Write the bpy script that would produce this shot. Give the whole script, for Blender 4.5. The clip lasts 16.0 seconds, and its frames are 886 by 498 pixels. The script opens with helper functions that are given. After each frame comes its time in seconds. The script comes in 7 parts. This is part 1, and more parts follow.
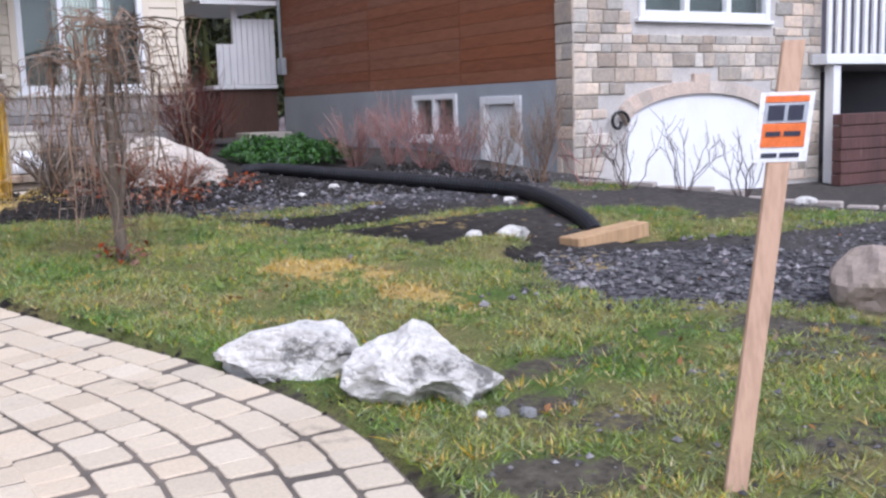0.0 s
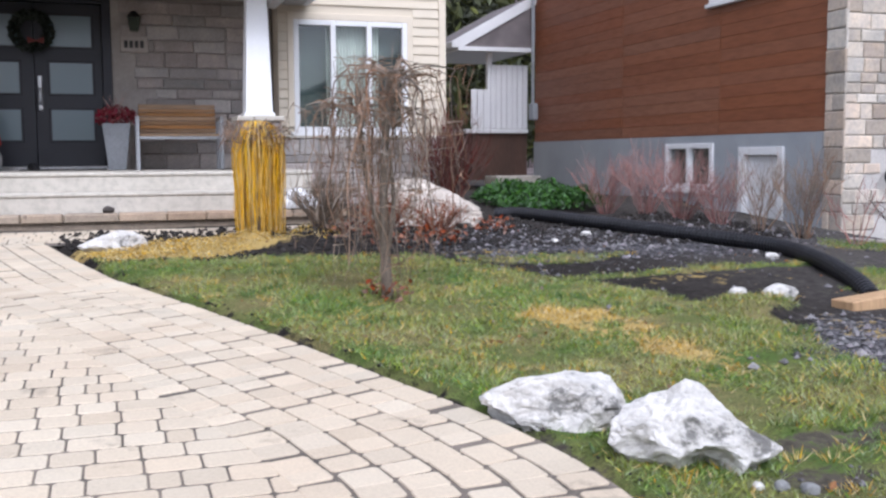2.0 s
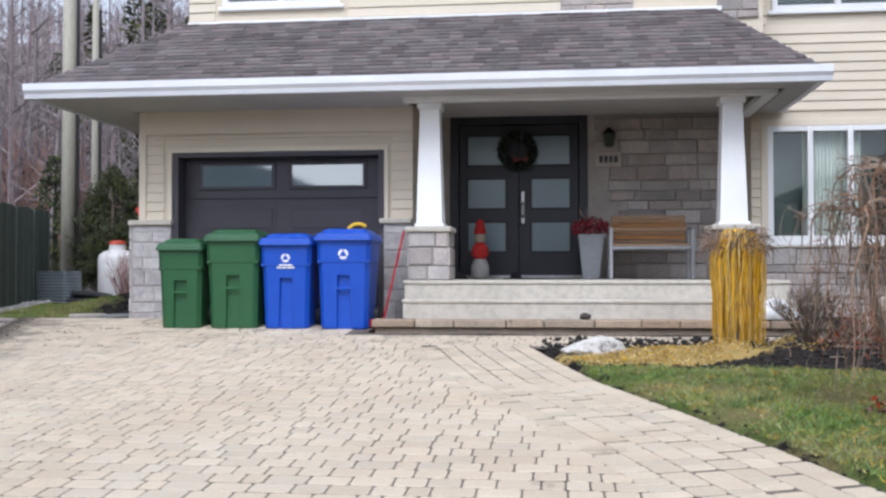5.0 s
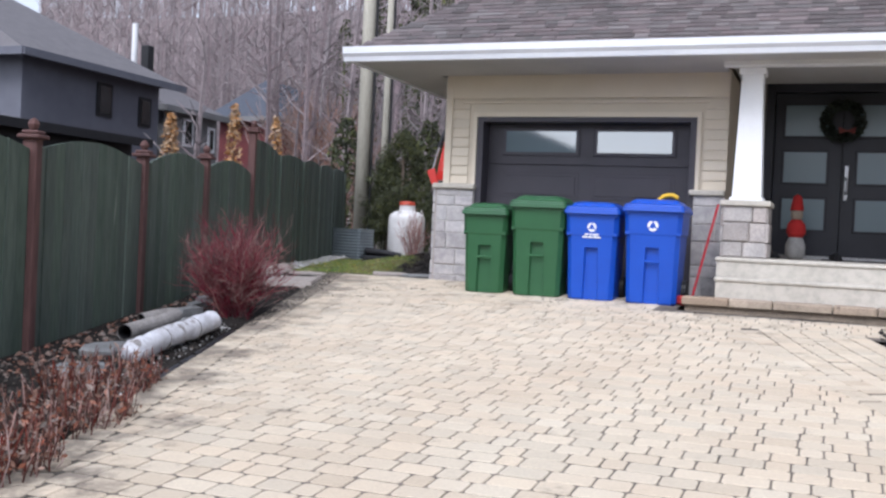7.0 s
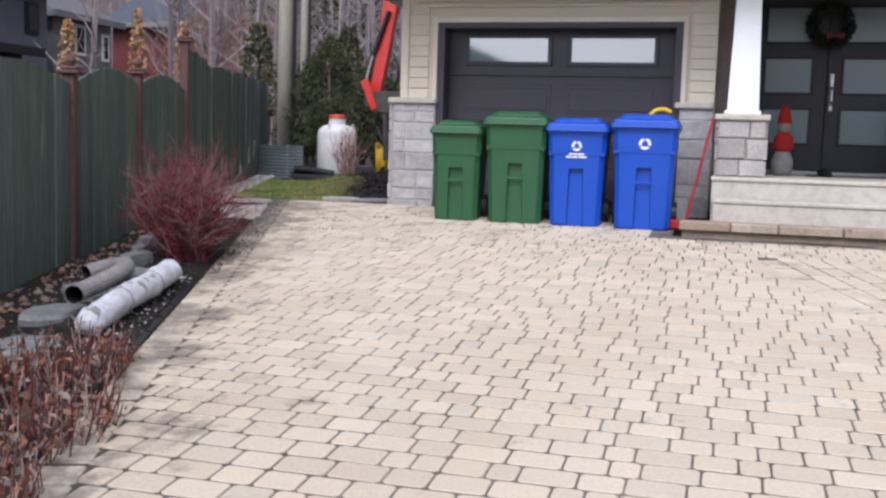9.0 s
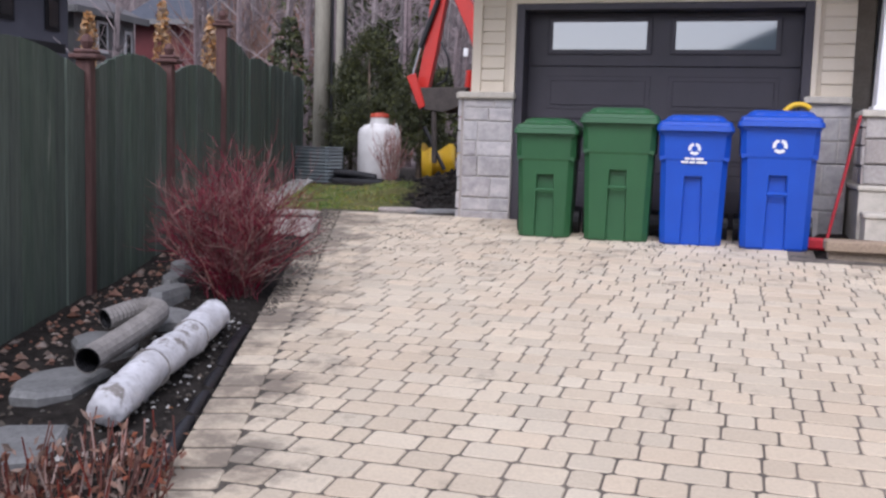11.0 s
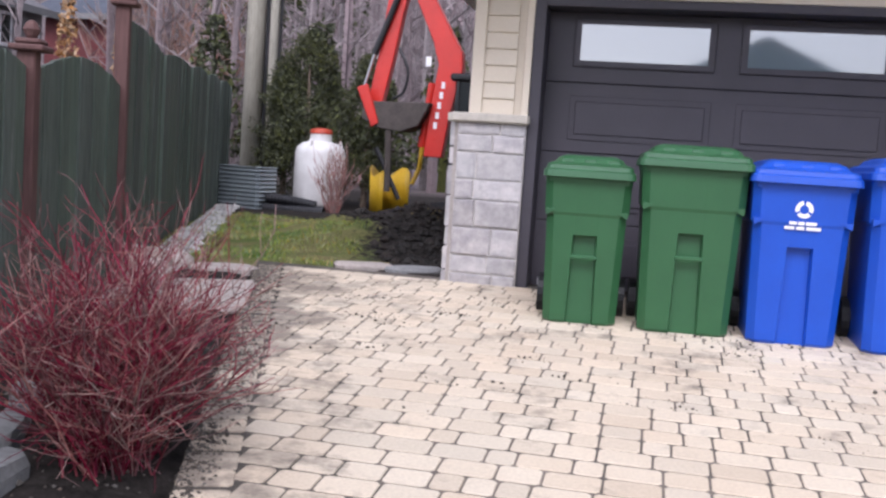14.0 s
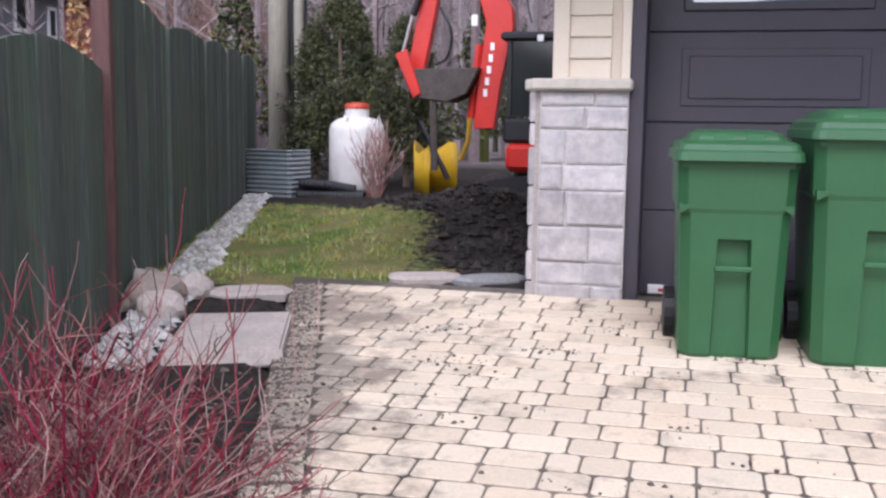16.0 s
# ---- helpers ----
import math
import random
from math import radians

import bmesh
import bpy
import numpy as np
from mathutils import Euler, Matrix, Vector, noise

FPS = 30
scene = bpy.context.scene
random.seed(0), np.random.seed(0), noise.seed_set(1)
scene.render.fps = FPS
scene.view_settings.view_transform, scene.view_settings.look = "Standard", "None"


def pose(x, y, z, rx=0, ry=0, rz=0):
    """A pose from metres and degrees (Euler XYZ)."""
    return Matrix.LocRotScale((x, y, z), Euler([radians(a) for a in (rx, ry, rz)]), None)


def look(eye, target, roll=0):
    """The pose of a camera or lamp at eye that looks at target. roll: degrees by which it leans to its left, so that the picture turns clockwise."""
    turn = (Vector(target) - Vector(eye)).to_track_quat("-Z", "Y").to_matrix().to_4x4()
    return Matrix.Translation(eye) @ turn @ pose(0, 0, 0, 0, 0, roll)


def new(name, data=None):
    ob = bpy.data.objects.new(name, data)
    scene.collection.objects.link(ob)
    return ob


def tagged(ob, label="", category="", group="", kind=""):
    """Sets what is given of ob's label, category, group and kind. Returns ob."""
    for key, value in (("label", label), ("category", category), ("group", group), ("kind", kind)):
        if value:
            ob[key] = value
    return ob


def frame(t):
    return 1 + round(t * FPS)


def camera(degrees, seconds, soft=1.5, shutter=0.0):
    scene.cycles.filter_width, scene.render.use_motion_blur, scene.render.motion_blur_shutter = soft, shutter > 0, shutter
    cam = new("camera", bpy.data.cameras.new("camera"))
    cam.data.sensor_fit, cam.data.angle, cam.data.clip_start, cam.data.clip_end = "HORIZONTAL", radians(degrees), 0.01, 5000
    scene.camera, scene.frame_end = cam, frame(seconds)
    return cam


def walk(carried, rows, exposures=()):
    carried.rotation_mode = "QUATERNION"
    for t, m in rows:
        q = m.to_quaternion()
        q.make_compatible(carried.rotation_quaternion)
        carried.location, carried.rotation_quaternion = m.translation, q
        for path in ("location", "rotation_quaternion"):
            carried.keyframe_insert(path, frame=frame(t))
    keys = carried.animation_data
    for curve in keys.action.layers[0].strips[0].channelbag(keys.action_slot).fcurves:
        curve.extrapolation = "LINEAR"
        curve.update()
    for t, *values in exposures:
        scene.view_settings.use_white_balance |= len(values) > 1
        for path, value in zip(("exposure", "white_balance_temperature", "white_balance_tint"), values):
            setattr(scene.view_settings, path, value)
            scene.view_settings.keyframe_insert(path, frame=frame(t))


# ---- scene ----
cam = camera(47.7, 16.0, soft=2.5)
PATH = [
    (0, (0.998, -0.058, 1.717), (2.04, 1.627, 1.438), -1.8),
    (0.5, (0.936, -0.025, 1.719), (1.848, 1.737, 1.46), -1.5),
    (1, (0.922, -0.017, 1.726), (1.711, 1.803, 1.472), -1.1),
    (1.5, (0.938, -0.002, 1.743), (1.653, 1.852, 1.516), -1.2),
    (2, (0.856, 0.026, 1.75), (1.485, 1.915, 1.565), -0.3),
    (2.5, (0.831, 0.047, 1.73), (1.358, 1.969, 1.568), 1.0),
    (3, (0.801, 0.045, 1.728), (1.214, 1.996, 1.575), 0.9),
    (3.5, (0.768, 0.067, 1.716), (1.045, 2.043, 1.574), 1.0),
    (4, (0.717, 0.057, 1.7), (0.861, 2.051, 1.639), -0.1),
    (4.5, (0.651, 0.072, 1.692), (0.627, 2.072, 1.72), 0.3),
    (5, (0.588, 0.102, 1.69), (0.355, 2.088, 1.736), -0.1),
    (5.2, (0.543, 0.116, 1.659), (0.205, 2.087, 1.689), 0.0),
    (7.3, (-0.07, 0.4, 1.728), (-0.803, 2.26, 1.676), 2.7),
    (7.5, (-0.121, 0.497, 1.749), (-0.825, 2.366, 1.656), 2.8),
    (8, (-0.507, 0.48, 1.83), (-1.094, 2.387, 1.705), -0.7),
    (8.2, (-0.62, 0.58, 1.82), (-1.231, 2.479, 1.676), 0.45),
    (10.3, (-1.782, 1.999, 1.854), (-2.177, 3.941, 1.588), 2.8),
    (10.5, (-1.861, 2.152, 1.844), (-2.322, 4.082, 1.6), 0.8),
    (11, (-2.074, 2.576, 1.838), (-2.64, 4.483, 1.628), 1.7),
    (11.5, (-2.295, 3.014, 1.875), (-2.694, 4.962, 1.658), -0.1),
    (12, (-2.517, 3.469, 1.886), (-3.056, 5.382, 1.665), 0.4),
    (12.5, (-2.743, 3.897, 1.951), (-3.332, 5.799, 1.764), 2.0),
    (13, (-2.953, 4.247, 2.004), (-3.444, 6.177, 1.815), 0.5),
    (13.5, (-3.116, 4.574, 2.027), (-3.644, 6.494, 1.841), 1.5),
    (14, (-3.281, 4.998, 1.995), (-3.694, 6.947, 1.818), 3.9),
    (14.5, (-3.416, 5.376, 2.039), (-3.821, 7.325, 1.841), 2.3),
    (15, (-3.586, 5.766, 2.106), (-4.013, 7.711, 1.922), 4.6),
    (15.5, (-3.759, 6.049, 2.1), (-4.154, 7.995, 1.862), 4.8),
    (15.6, (-3.801, 6.095, 2.097), (-4.18, 8.048, 1.896), 4.3),
    (16, (-3.886, 6.487, 2.095), (-4.365, 8.412, 1.844), 0.8),
]
walk(cam, [(t, look(eye, target, roll)) for t, eye, target, roll in PATH], [(0.0, 1.0, 5650, 18), (1.5, 1.05, 5700, 16), (3.0, 1.03, 5750, 14), (3.5, 0.77, 5800, 13), (5.0, 0.85, 5750, 12), (7.5, 1.02, 5800, 14), (10.5, 0.78, 5900, 18), (12.0, 0.88, 5900, 20), (14.5, 1.2, 5900, 20), (16.0, 1.28, 5900, 21)])

# ---- light ----
SUN_EL, SUN_AZ = radians(48), radians(200)
world = bpy.data.worlds.new("overcast_sky")
scene.world = world
world.use_nodes = True
wt = world.node_tree
wbg = wt.nodes["Background"]
sky = wt.nodes.new("ShaderNodeTexSky")
sky.sky_type, sky.sun_disc = "NISHITA", False
sky.sun_elevation, sky.sun_rotation = SUN_EL, SUN_AZ
sky.air_density, sky.dust_density, sky.ozone_density = 1.0, 2.5, 1.0
grey = wt.nodes.new("ShaderNodeHueSaturation")
grey.inputs["Saturation"].default_value = 0.27
wt.links.new(sky.outputs[0], grey.inputs["Color"])
wt.links.new(grey.outputs[0], wbg.inputs[0])
wbg.inputs[1].default_value = 0.12
sun = new("sun", bpy.data.lights.new("sun", "SUN"))
sun.data.energy, sun.data.angle, sun.data.color = 1.0, radians(25), (1.0, 0.98, 0.95)
sun.matrix_world = look((4, -10, 14), (0, 2, 0))

# ---- small helpers ----
RNG = random.Random(7)


def ramp_mix(nt, fac, a, b):
    m = nt.nodes.new("ShaderNodeMix")
    m.data_type = "RGBA"
    nt.links.new(fac, m.inputs[0])
    for sock, v in ((m.inputs[6], a), (m.inputs[7], b)):
        if isinstance(v, tuple):
            sock.default_value = (*v, 1)
        else:
            nt.links.new(v, sock)
    return m.outputs[2]


def tex_noise(nt, vec, scale, detail=4, rough=0.55):
    n = nt.nodes.new("ShaderNodeTexNoise")
    n.inputs["Scale"].default_value, n.inputs["Detail"].default_value = scale, detail
    n.inputs["Roughness"].default_value = rough
    nt.links.new(vec, n.inputs["Vector"])
    return n.outputs["Fac"]


def remap(nt, v, a, b, lo=0.0, hi=1.0):
    r = nt.nodes.new("ShaderNodeMapRange")
    r.inputs[1].default_value, r.inputs[2].default_value = a, b
    r.inputs[3].default_value, r.inputs[4].default_value = lo, hi
    nt.links.new(v, r.inputs[0])
    return r.outputs[0]


def surf(name, c1, c2=None, scale=5.0, fine=45.0, rough=0.75, bump=0.15, metal=0.0, stretch=(1, 1, 1),
         spot=None, spot_at=0.62, spot_scale=3.0, vary=0.0, island=0.0, world_space=False, spec=0.4, depth=0.004, grain=0.55):
    """A surface of two colours mixed by a coarse and a fine noise, with stains, relief and a change from piece to piece."""
    m = bpy.data.materials.new(name)
    m.use_nodes = True
    nt = m.node_tree
    bs = nt.nodes["Principled BSDF"]
    c2 = c2 or tuple(0.72 * v for v in c1)
    if world_space:
        vec = nt.nodes.new("ShaderNodeNewGeometry").outputs["Position"]
    else:
        vec = nt.nodes.new("ShaderNodeTexCoord").outputs["Object"]
    info = nt.nodes.new("ShaderNodeObjectInfo")
    if vary:
        add = nt.nodes.new("ShaderNodeVectorMath")
        add.operation = "MULTIPLY_ADD"
        nt.links.new(info.outputs["Random"], add.inputs[0])
        add.inputs[1].default_value = (31, 17, 23)
        nt.links.new(vec, add.inputs[2])
        vec = add.outputs[0]
    mp = nt.nodes.new("ShaderNodeMapping")
    mp.inputs["Scale"].default_value = stretch
    nt.links.new(vec, mp.inputs[0])
    vec = mp.outputs[0]
    big = tex_noise(nt, vec, scale)
    small = tex_noise(nt, vec, fine, 6, 0.65)
    col = ramp_mix(nt, remap(nt, big, 0.3, 0.7), c1, c2)
    col = ramp_mix(nt, remap(nt, small, 0.42, 0.72, 0, grain), col, tuple(0.6 * v for v in c2))
    if spot:
        sp = remap(nt, tex_noise(nt, vec, spot_scale, 8, 0.7), spot_at, spot_at + 0.06, 0, 0.9)
        col = ramp_mix(nt, sp, col, spot)
    for amount, out in ((vary, info.outputs["Random"]), (island, nt.nodes.new("ShaderNodeNewGeometry").outputs["Random Per Island"])):
        if amount:
            hs = nt.nodes.new("ShaderNodeHueSaturation")
            nt.links.new(remap(nt, out, 0, 1, 1 - amount, 1 + amount), hs.inputs["Value"])
            wn = nt.nodes.new("ShaderNodeTexWhiteNoise")
            wn.noise_dimensions = "1D"
            nt.links.new(out, wn.inputs["W"])
            nt.links.new(remap(nt, wn.outputs["Value"], 0, 1, 0.5 - 0.03 * amount, 0.5 + 0.03 * amount), hs.inputs["Hue"])
            nt.links.new(remap(nt, wn.outputs["Value"], 0, 1, 1 + amount, 1 - amount), hs.inputs["Saturation"])
            nt.links.new(col, hs.inputs["Color"])
            col = hs.outputs[0]
    nt.links.new(col, bs.inputs["Base Color"])
    bs.inputs["Metallic"].default_value = metal
    bs.inputs["Specular IOR Level"].default_value = spec
    nt.links.new(remap(nt, small, 0.3, 0.7, max(0.03, rough - 0.1), min(1, rough + 0.08)), bs.inputs["Roughness"])
    if bump:
        bp = nt.nodes.new("ShaderNodeBump")
        bp.inputs["Strength"].default_value, bp.inputs["Distance"].default_value = bump, depth
        nt.links.new(small, bp.inputs["Height"])
        nt.links.new(bp.outputs[0], bs.inputs["Normal"])
    return m


def link_mesh(name, bm, material, parent=None, smooth=False):
    me = bpy.data.meshes.new(name)
    bm.normal_update()
    if smooth:
        for f in bm.faces:
            f.smooth = True
    bm.to_mesh(me)
    bm.free()
    for m in material if isinstance(material, (list, tuple)) else (material,):
        me.materials.append(m)
    ob = new(name, me)
    if parent:
        ob.parent = parent
    return ob


def part(name, bm, material, parent, label="", smooth=False):
    return tagged(link_mesh(name, bm, material, parent, smooth), label)


def thing(name, m, label, category, group="", kind=""):
    """An empty at the base of a thing, at the pose m."""
    ob = new(name)
    ob.matrix_world = m
    ob.empty_display_size = 0.1
    return tagged(ob, label, category, group, kind)


def box(bm, x0, x1, y0, y1, z0, z1, bevel=0.0, m=None):
    m = m or Matrix()
    vs = [bm.verts.new(m @ Vector((x, y, z))) for z in (z0, z1) for y in (y0, y1) for x in (x0, x1)]
    fs = [bm.faces.new([vs[i] for i in q]) for q in ((0, 2, 3, 1), (4, 5, 7, 6), (0, 1, 5, 4), (2, 6, 7, 3), (0, 4, 6, 2), (1, 3, 7, 5))]
    if bevel:
        bmesh.ops.bevel(bm, geom=list({e for f in fs for e in f.edges}), offset=bevel, segments=1, affect="EDGES")
    return bm


def a_box(x0, x1, y0, y1, z0, z1, bevel=0.0):
    return box(bmesh.new(), x0, x1, y0, y1, z0, z1, bevel)


def taper(bm, lo, hi, bevel=0.0):
    """A box whose lower and upper faces (x0, x1, y0, y1, z) differ."""
    vs = [bm.verts.new((x, y, q[4])) for q in (lo, hi) for y in q[2:4] for x in q[0:2]]
    fs = [bm.faces.new([vs[i] for i in q]) for q in ((0, 2, 3, 1), (4, 5, 7, 6), (0, 1, 5, 4), (2, 6, 7, 3), (0, 4, 6, 2), (1, 3, 7, 5))]
    if bevel:
        bmesh.ops.bevel(bm, geom=list({e for f in fs for e in f.edges}), offset=bevel, segments=2, affect="EDGES")
    return bm


def tube(bm, pts, radii, seg=8, cap=True):
    """A round bar along pts."""
    pts = [Vector(p) for p in pts]
    if not isinstance(radii, (list, tuple)):
        radii = [radii] * len(pts)
    rings, side = [], None
    for i, p in enumerate(pts):
        d = (pts[min(i + 1, len(pts) - 1)] - pts[max(i - 1, 0)]).normalized()
        if side is None:
            side = d.cross(Vector((0, 0, 1)) if abs(d.z) < 0.9 else Vector((1, 0, 0))).normalized()
        else:
            side = (side - d * side.dot(d)).normalized()
        up = side.cross(d)
        rings.append([bm.verts.new(p + radii[i] * (math.cos(2 * math.pi * k / seg) * side + math.sin(2 * math.pi * k / seg) * up)) for k in range(seg)])
    for a, b in zip(rings, rings[1:]):
        for k in range(seg):
            bm.faces.new((a[k], a[(k + 1) % seg], b[(k + 1) % seg], b[k]))
    if cap and seg > 2:
        bm.faces.new(list(reversed(rings[0])))
        bm.faces.new(rings[-1])
    return bm


def loft(bm, sections):
    """Rounded rectangles (x0, x1, y0, y1, z, corner) joined upward into one shell."""
    rings = []
    for x0, x1, y0, y1, z, c in sections:
        ring = []
        for cx, cy, a0 in ((x1 - c, y1 - c, 0), (x0 + c, y1 - c, 90), (x0 + c, y0 + c, 180), (x1 - c, y0 + c, 270)):
            ring += [bm.verts.new((cx + c * math.cos(radians(a0 + a)), cy + c * math.sin(radians(a0 + a)), z)) for a in (0, 30, 60, 90)]
        rings.append(ring)
    n = len(rings[0])
    for a, b in zip(rings, rings[1:]):
        for k in range(n):
            bm.faces.new((a[k], a[(k + 1) % n], b[(k + 1) % n], b[k]))
    bm.faces.new(list(reversed(rings[0])))
    bm.faces.new(rings[-1])
    return bm


def lathe(bm, profile, seg=20, centre=(0, 0)):
    rings = [[bm.verts.new((centre[0] + r * math.cos(2 * math.pi * k / seg), centre[1] + r * math.sin(2 * math.pi * k / seg), z)) for k in range(seg)] for r, z in profile]
    for a, b in zip(rings, rings[1:]):
        for k in range(seg):
            bm.faces.new((a[k], a[(k + 1) % seg], b[(k + 1) % seg], b[k]))
    bm.faces.new(list(reversed(rings[0])))
    bm.faces.new(rings[-1])
    return bm


def prism(bm, outline, y0, y1):
    """An outline in x and z, pushed from y0 to y1."""
    a = [bm.verts.new((x, y0, z)) for x, z in outline]
    b = [bm.verts.new((x, y1, z)) for x, z in outline]
    n = len(a)
    bm.faces.new(a)
    bm.faces.new(list(reversed(b)))
    for i in range(n):
        bm.faces.new((a[i], b[i], b[(i + 1) % n], a[(i + 1) % n]))
    bmesh.ops.recalc_face_normals(bm, faces=bm.faces)
    return bm


def rock(sx, sy, sz, seed, detail=3, rough=0.28, planes=6, crest=(), hollow=None):
    """A broken stone: a lumpy ball with ridges, cut by a few flat breaks."""
    bm = bmesh.new()
    bmesh.ops.create_icosphere(bm, subdivisions=detail, radius=1)
    off = Vector((seed * 7.3, seed * 3.1, seed * 5.7))
    prng = random.Random(seed)
    cuts = [(Vector((prng.gauss(0, 1), prng.gauss(0, 1), prng.gauss(0.2, 0.8))).normalized(), prng.uniform(0.66, 0.9)) for _ in range(planes)]
    for v in bm.verts:
        p = v.co.copy()
        k = 1 + rough * noise.noise(p * 1.2 + off)
        q = p * k
        for n, d in cuts:
            over = q.dot(n) - d
            if over > 0:
                q -= n * over * 0.85
        for f, a in ((2.3, 0.36), (5.0, 0.20), (11.0, 0.10), (23.0, 0.04)):
            q += p * rough * a * (0.5 - 1.6 * abs(noise.noise(p * f + off)))
        if crest and q.z > -0.2:
            u = max(-1.0, min(1.0, q.x))
            for (ua, ka), (ub, kb) in zip(crest, crest[1:]):
                if ua <= u <= ub:
                    q.z *= ka + (kb - ka) * (u - ua) / (ub - ua)
                    break
        if hollow:
            d = Vector(((q.x - hollow[0]) / 0.38, (q.z - hollow[1]) / 0.4))
            if q.y < 0 and d.length < 1:
                q.y += 0.6 * (1 - d.length ** 2)
        v.co = Vector((q.x * sx, q.y * sy, q.z * sz))
    return bm


def gz(y, x=0.0):
    """Height of the plot: it rises from the street to the house."""
    return 1.05 + 0.06 * (min(y, 12.2) - 11)


# ---- materials ----
CREAM = surf("cream_siding", (0.66, 0.58, 0.46), (0.60, 0.53, 0.42), 1.2, 60, 0.6, 0.08, vary=0.04, grain=0.12)
CREAM_TRIM = surf("cream_trim", (0.70, 0.62, 0.50), (0.66, 0.58, 0.46), 2, 70, 0.55, 0.04, grain=0.12)
WHITE = surf("white_paint", (0.80, 0.80, 0.80), (0.74, 0.74, 0.75), 2, 60, 0.45, 0.05, grain=0.12)
GUTTER = surf("white_metal", (0.78, 0.79, 0.82), (0.70, 0.71, 0.75), 2, 50, 0.4, 0.03, grain=0.12)
SOFFIT = surf("grey_soffit", (0.48, 0.47, 0.46), (0.42, 0.41, 0.40), 2, 50, 0.6, 0.05, grain=0.12)
SHINGLE = surf("brown_shingle", (0.19, 0.16, 0.158), (0.115, 0.099, 0.10), 3, 120, 0.9, 0.5, vary=0.34, depth=0.01)
STONE = surf("grey_beige_stone", (0.42, 0.37, 0.34), (0.29, 0.265, 0.25), 4, 40, 0.85, 0.5, vary=0.28, depth=0.012)
STONE_WARM = surf("tan_stone", (0.60, 0.50, 0.42), (0.46, 0.39, 0.33), 6, 40, 0.85, 0.5, vary=0.22, depth=0.012)
MORTAR = surf("mortar", (0.40, 0.36, 0.33), None, 6, 60, 0.9, 0.4)
CONCRETE = surf("concrete", (0.54, 0.50, 0.435), (0.46, 0.425, 0.365), 1.6, 12, 0.85, 0.25, spot=(0.27, 0.25, 0.22), spot_at=0.66)
FOUNDATION = surf("grey_parging", (0.36, 0.38, 0.40), (0.30, 0.32, 0.34), 1.5, 40, 0.9, 0.25, grain=0.12)
BROWN = surf("brown_siding", (0.255, 0.098, 0.048), (0.215, 0.080, 0.040), 3, 30, 0.55, 0.2, stretch=(1, 0.12, 1), vary=0.07)
CHARCOAL = surf("charcoal_door", (0.060, 0.054, 0.066), (0.050, 0.046, 0.056), 3, 60, 0.5, 0.1, grain=0.12)
FENCE_GREEN = surf("green_stained_boards", (0.108, 0.138, 0.110), (0.066, 0.088, 0.072), 5, 40, 0.85, 0.5, stretch=(1, 1, 0.1), vary=0.18, spot=(0.23, 0.25, 0.21), spot_at=0.67)
FENCE_RED = surf("red_brown_posts", (0.13, 0.062, 0.055), (0.080, 0.042, 0.038), 5, 40, 0.8, 0.4, stretch=(1, 1, 0.12), spot=(0.25, 0.17, 0.14), spot_at=0.63)
GREEN_PLASTIC = surf("green_plastic", (0.027, 0.106, 0.040), (0.022, 0.088, 0.034), 3, 90, 0.42, 0.05, spec=0.5, grain=0.12)
BLUE_PLASTIC = surf("blue_plastic", (0.010, 0.075, 0.46), (0.009, 0.062, 0.40), 3, 90, 0.4, 0.05, spec=0.5, grain=0.12)
BLACK = surf("black_plastic", (0.016, 0.016, 0.018), (0.011, 0.011, 0.013), 4, 60, 0.5, 0.1)
CREAM_ROCK = surf("cream_limestone", (0.66, 0.58, 0.50), (0.42, 0.37, 0.32), 4, 30, 0.92, 0.9, spot=(0.16, 0.14, 0.13), spot_at=0.57, spot_scale=4.5, depth=0.02)
DOOR_BLACK = surf("blue_black_door", (0.022, 0.022, 0.029), (0.017, 0.017, 0.023), 3, 60, 0.45, 0.08, grain=0.12)
SHINGLE_JOINED = surf("brown_shingle_upper", (0.19, 0.16, 0.158), (0.115, 0.099, 0.10), 3, 120, 0.9, 0.5, island=0.34, depth=0.01)
LIMESTONE = surf("pale_limestone", (0.80, 0.77, 0.725), (0.50, 0.475, 0.44), 5, 30, 0.92, 1.0, spot=(0.15, 0.145, 0.135), spot_at=0.565, spot_scale=4.5, depth=0.02)


def math_node(nt, op, a, b):
    n = nt.nodes.new("ShaderNodeMath")
    n.operation = op
    for sock, v in zip(n.inputs, (a, b)):
        if isinstance(v, (int, float)):
            sock.default_value = v
        else:
            nt.links.new(v, sock)
    return n.outputs[0]


def trodden_soil(nt, pos):
    """How much mud lies on the drive: blots, more of it beside the planted strip and where the bins are wheeled."""
    xyz = nt.nodes.new("ShaderNodeSeparateXYZ")
    nt.links.new(pos, xyz.inputs[0])
    off = math_node(nt, "ADD", xyz.outputs[0], math_node(nt, "MULTIPLY", xyz.outputs[1], 0.354))
    beside = remap(nt, off, -1.85, -1.15, 0.21, 0.0)
    wheeled = math_node(nt, "MULTIPLY", remap(nt, xyz.outputs[1], 8.2, 10.4, 0.0, 0.085), remap(nt, xyz.outputs[0], -0.6, 1.2, 1.0, 0.0))
    blots = tex_noise(nt, pos, 3.1, 9, 0.7)
    return math_node(nt, "ADD", blots, math_node(nt, "ADD", beside, wheeled))


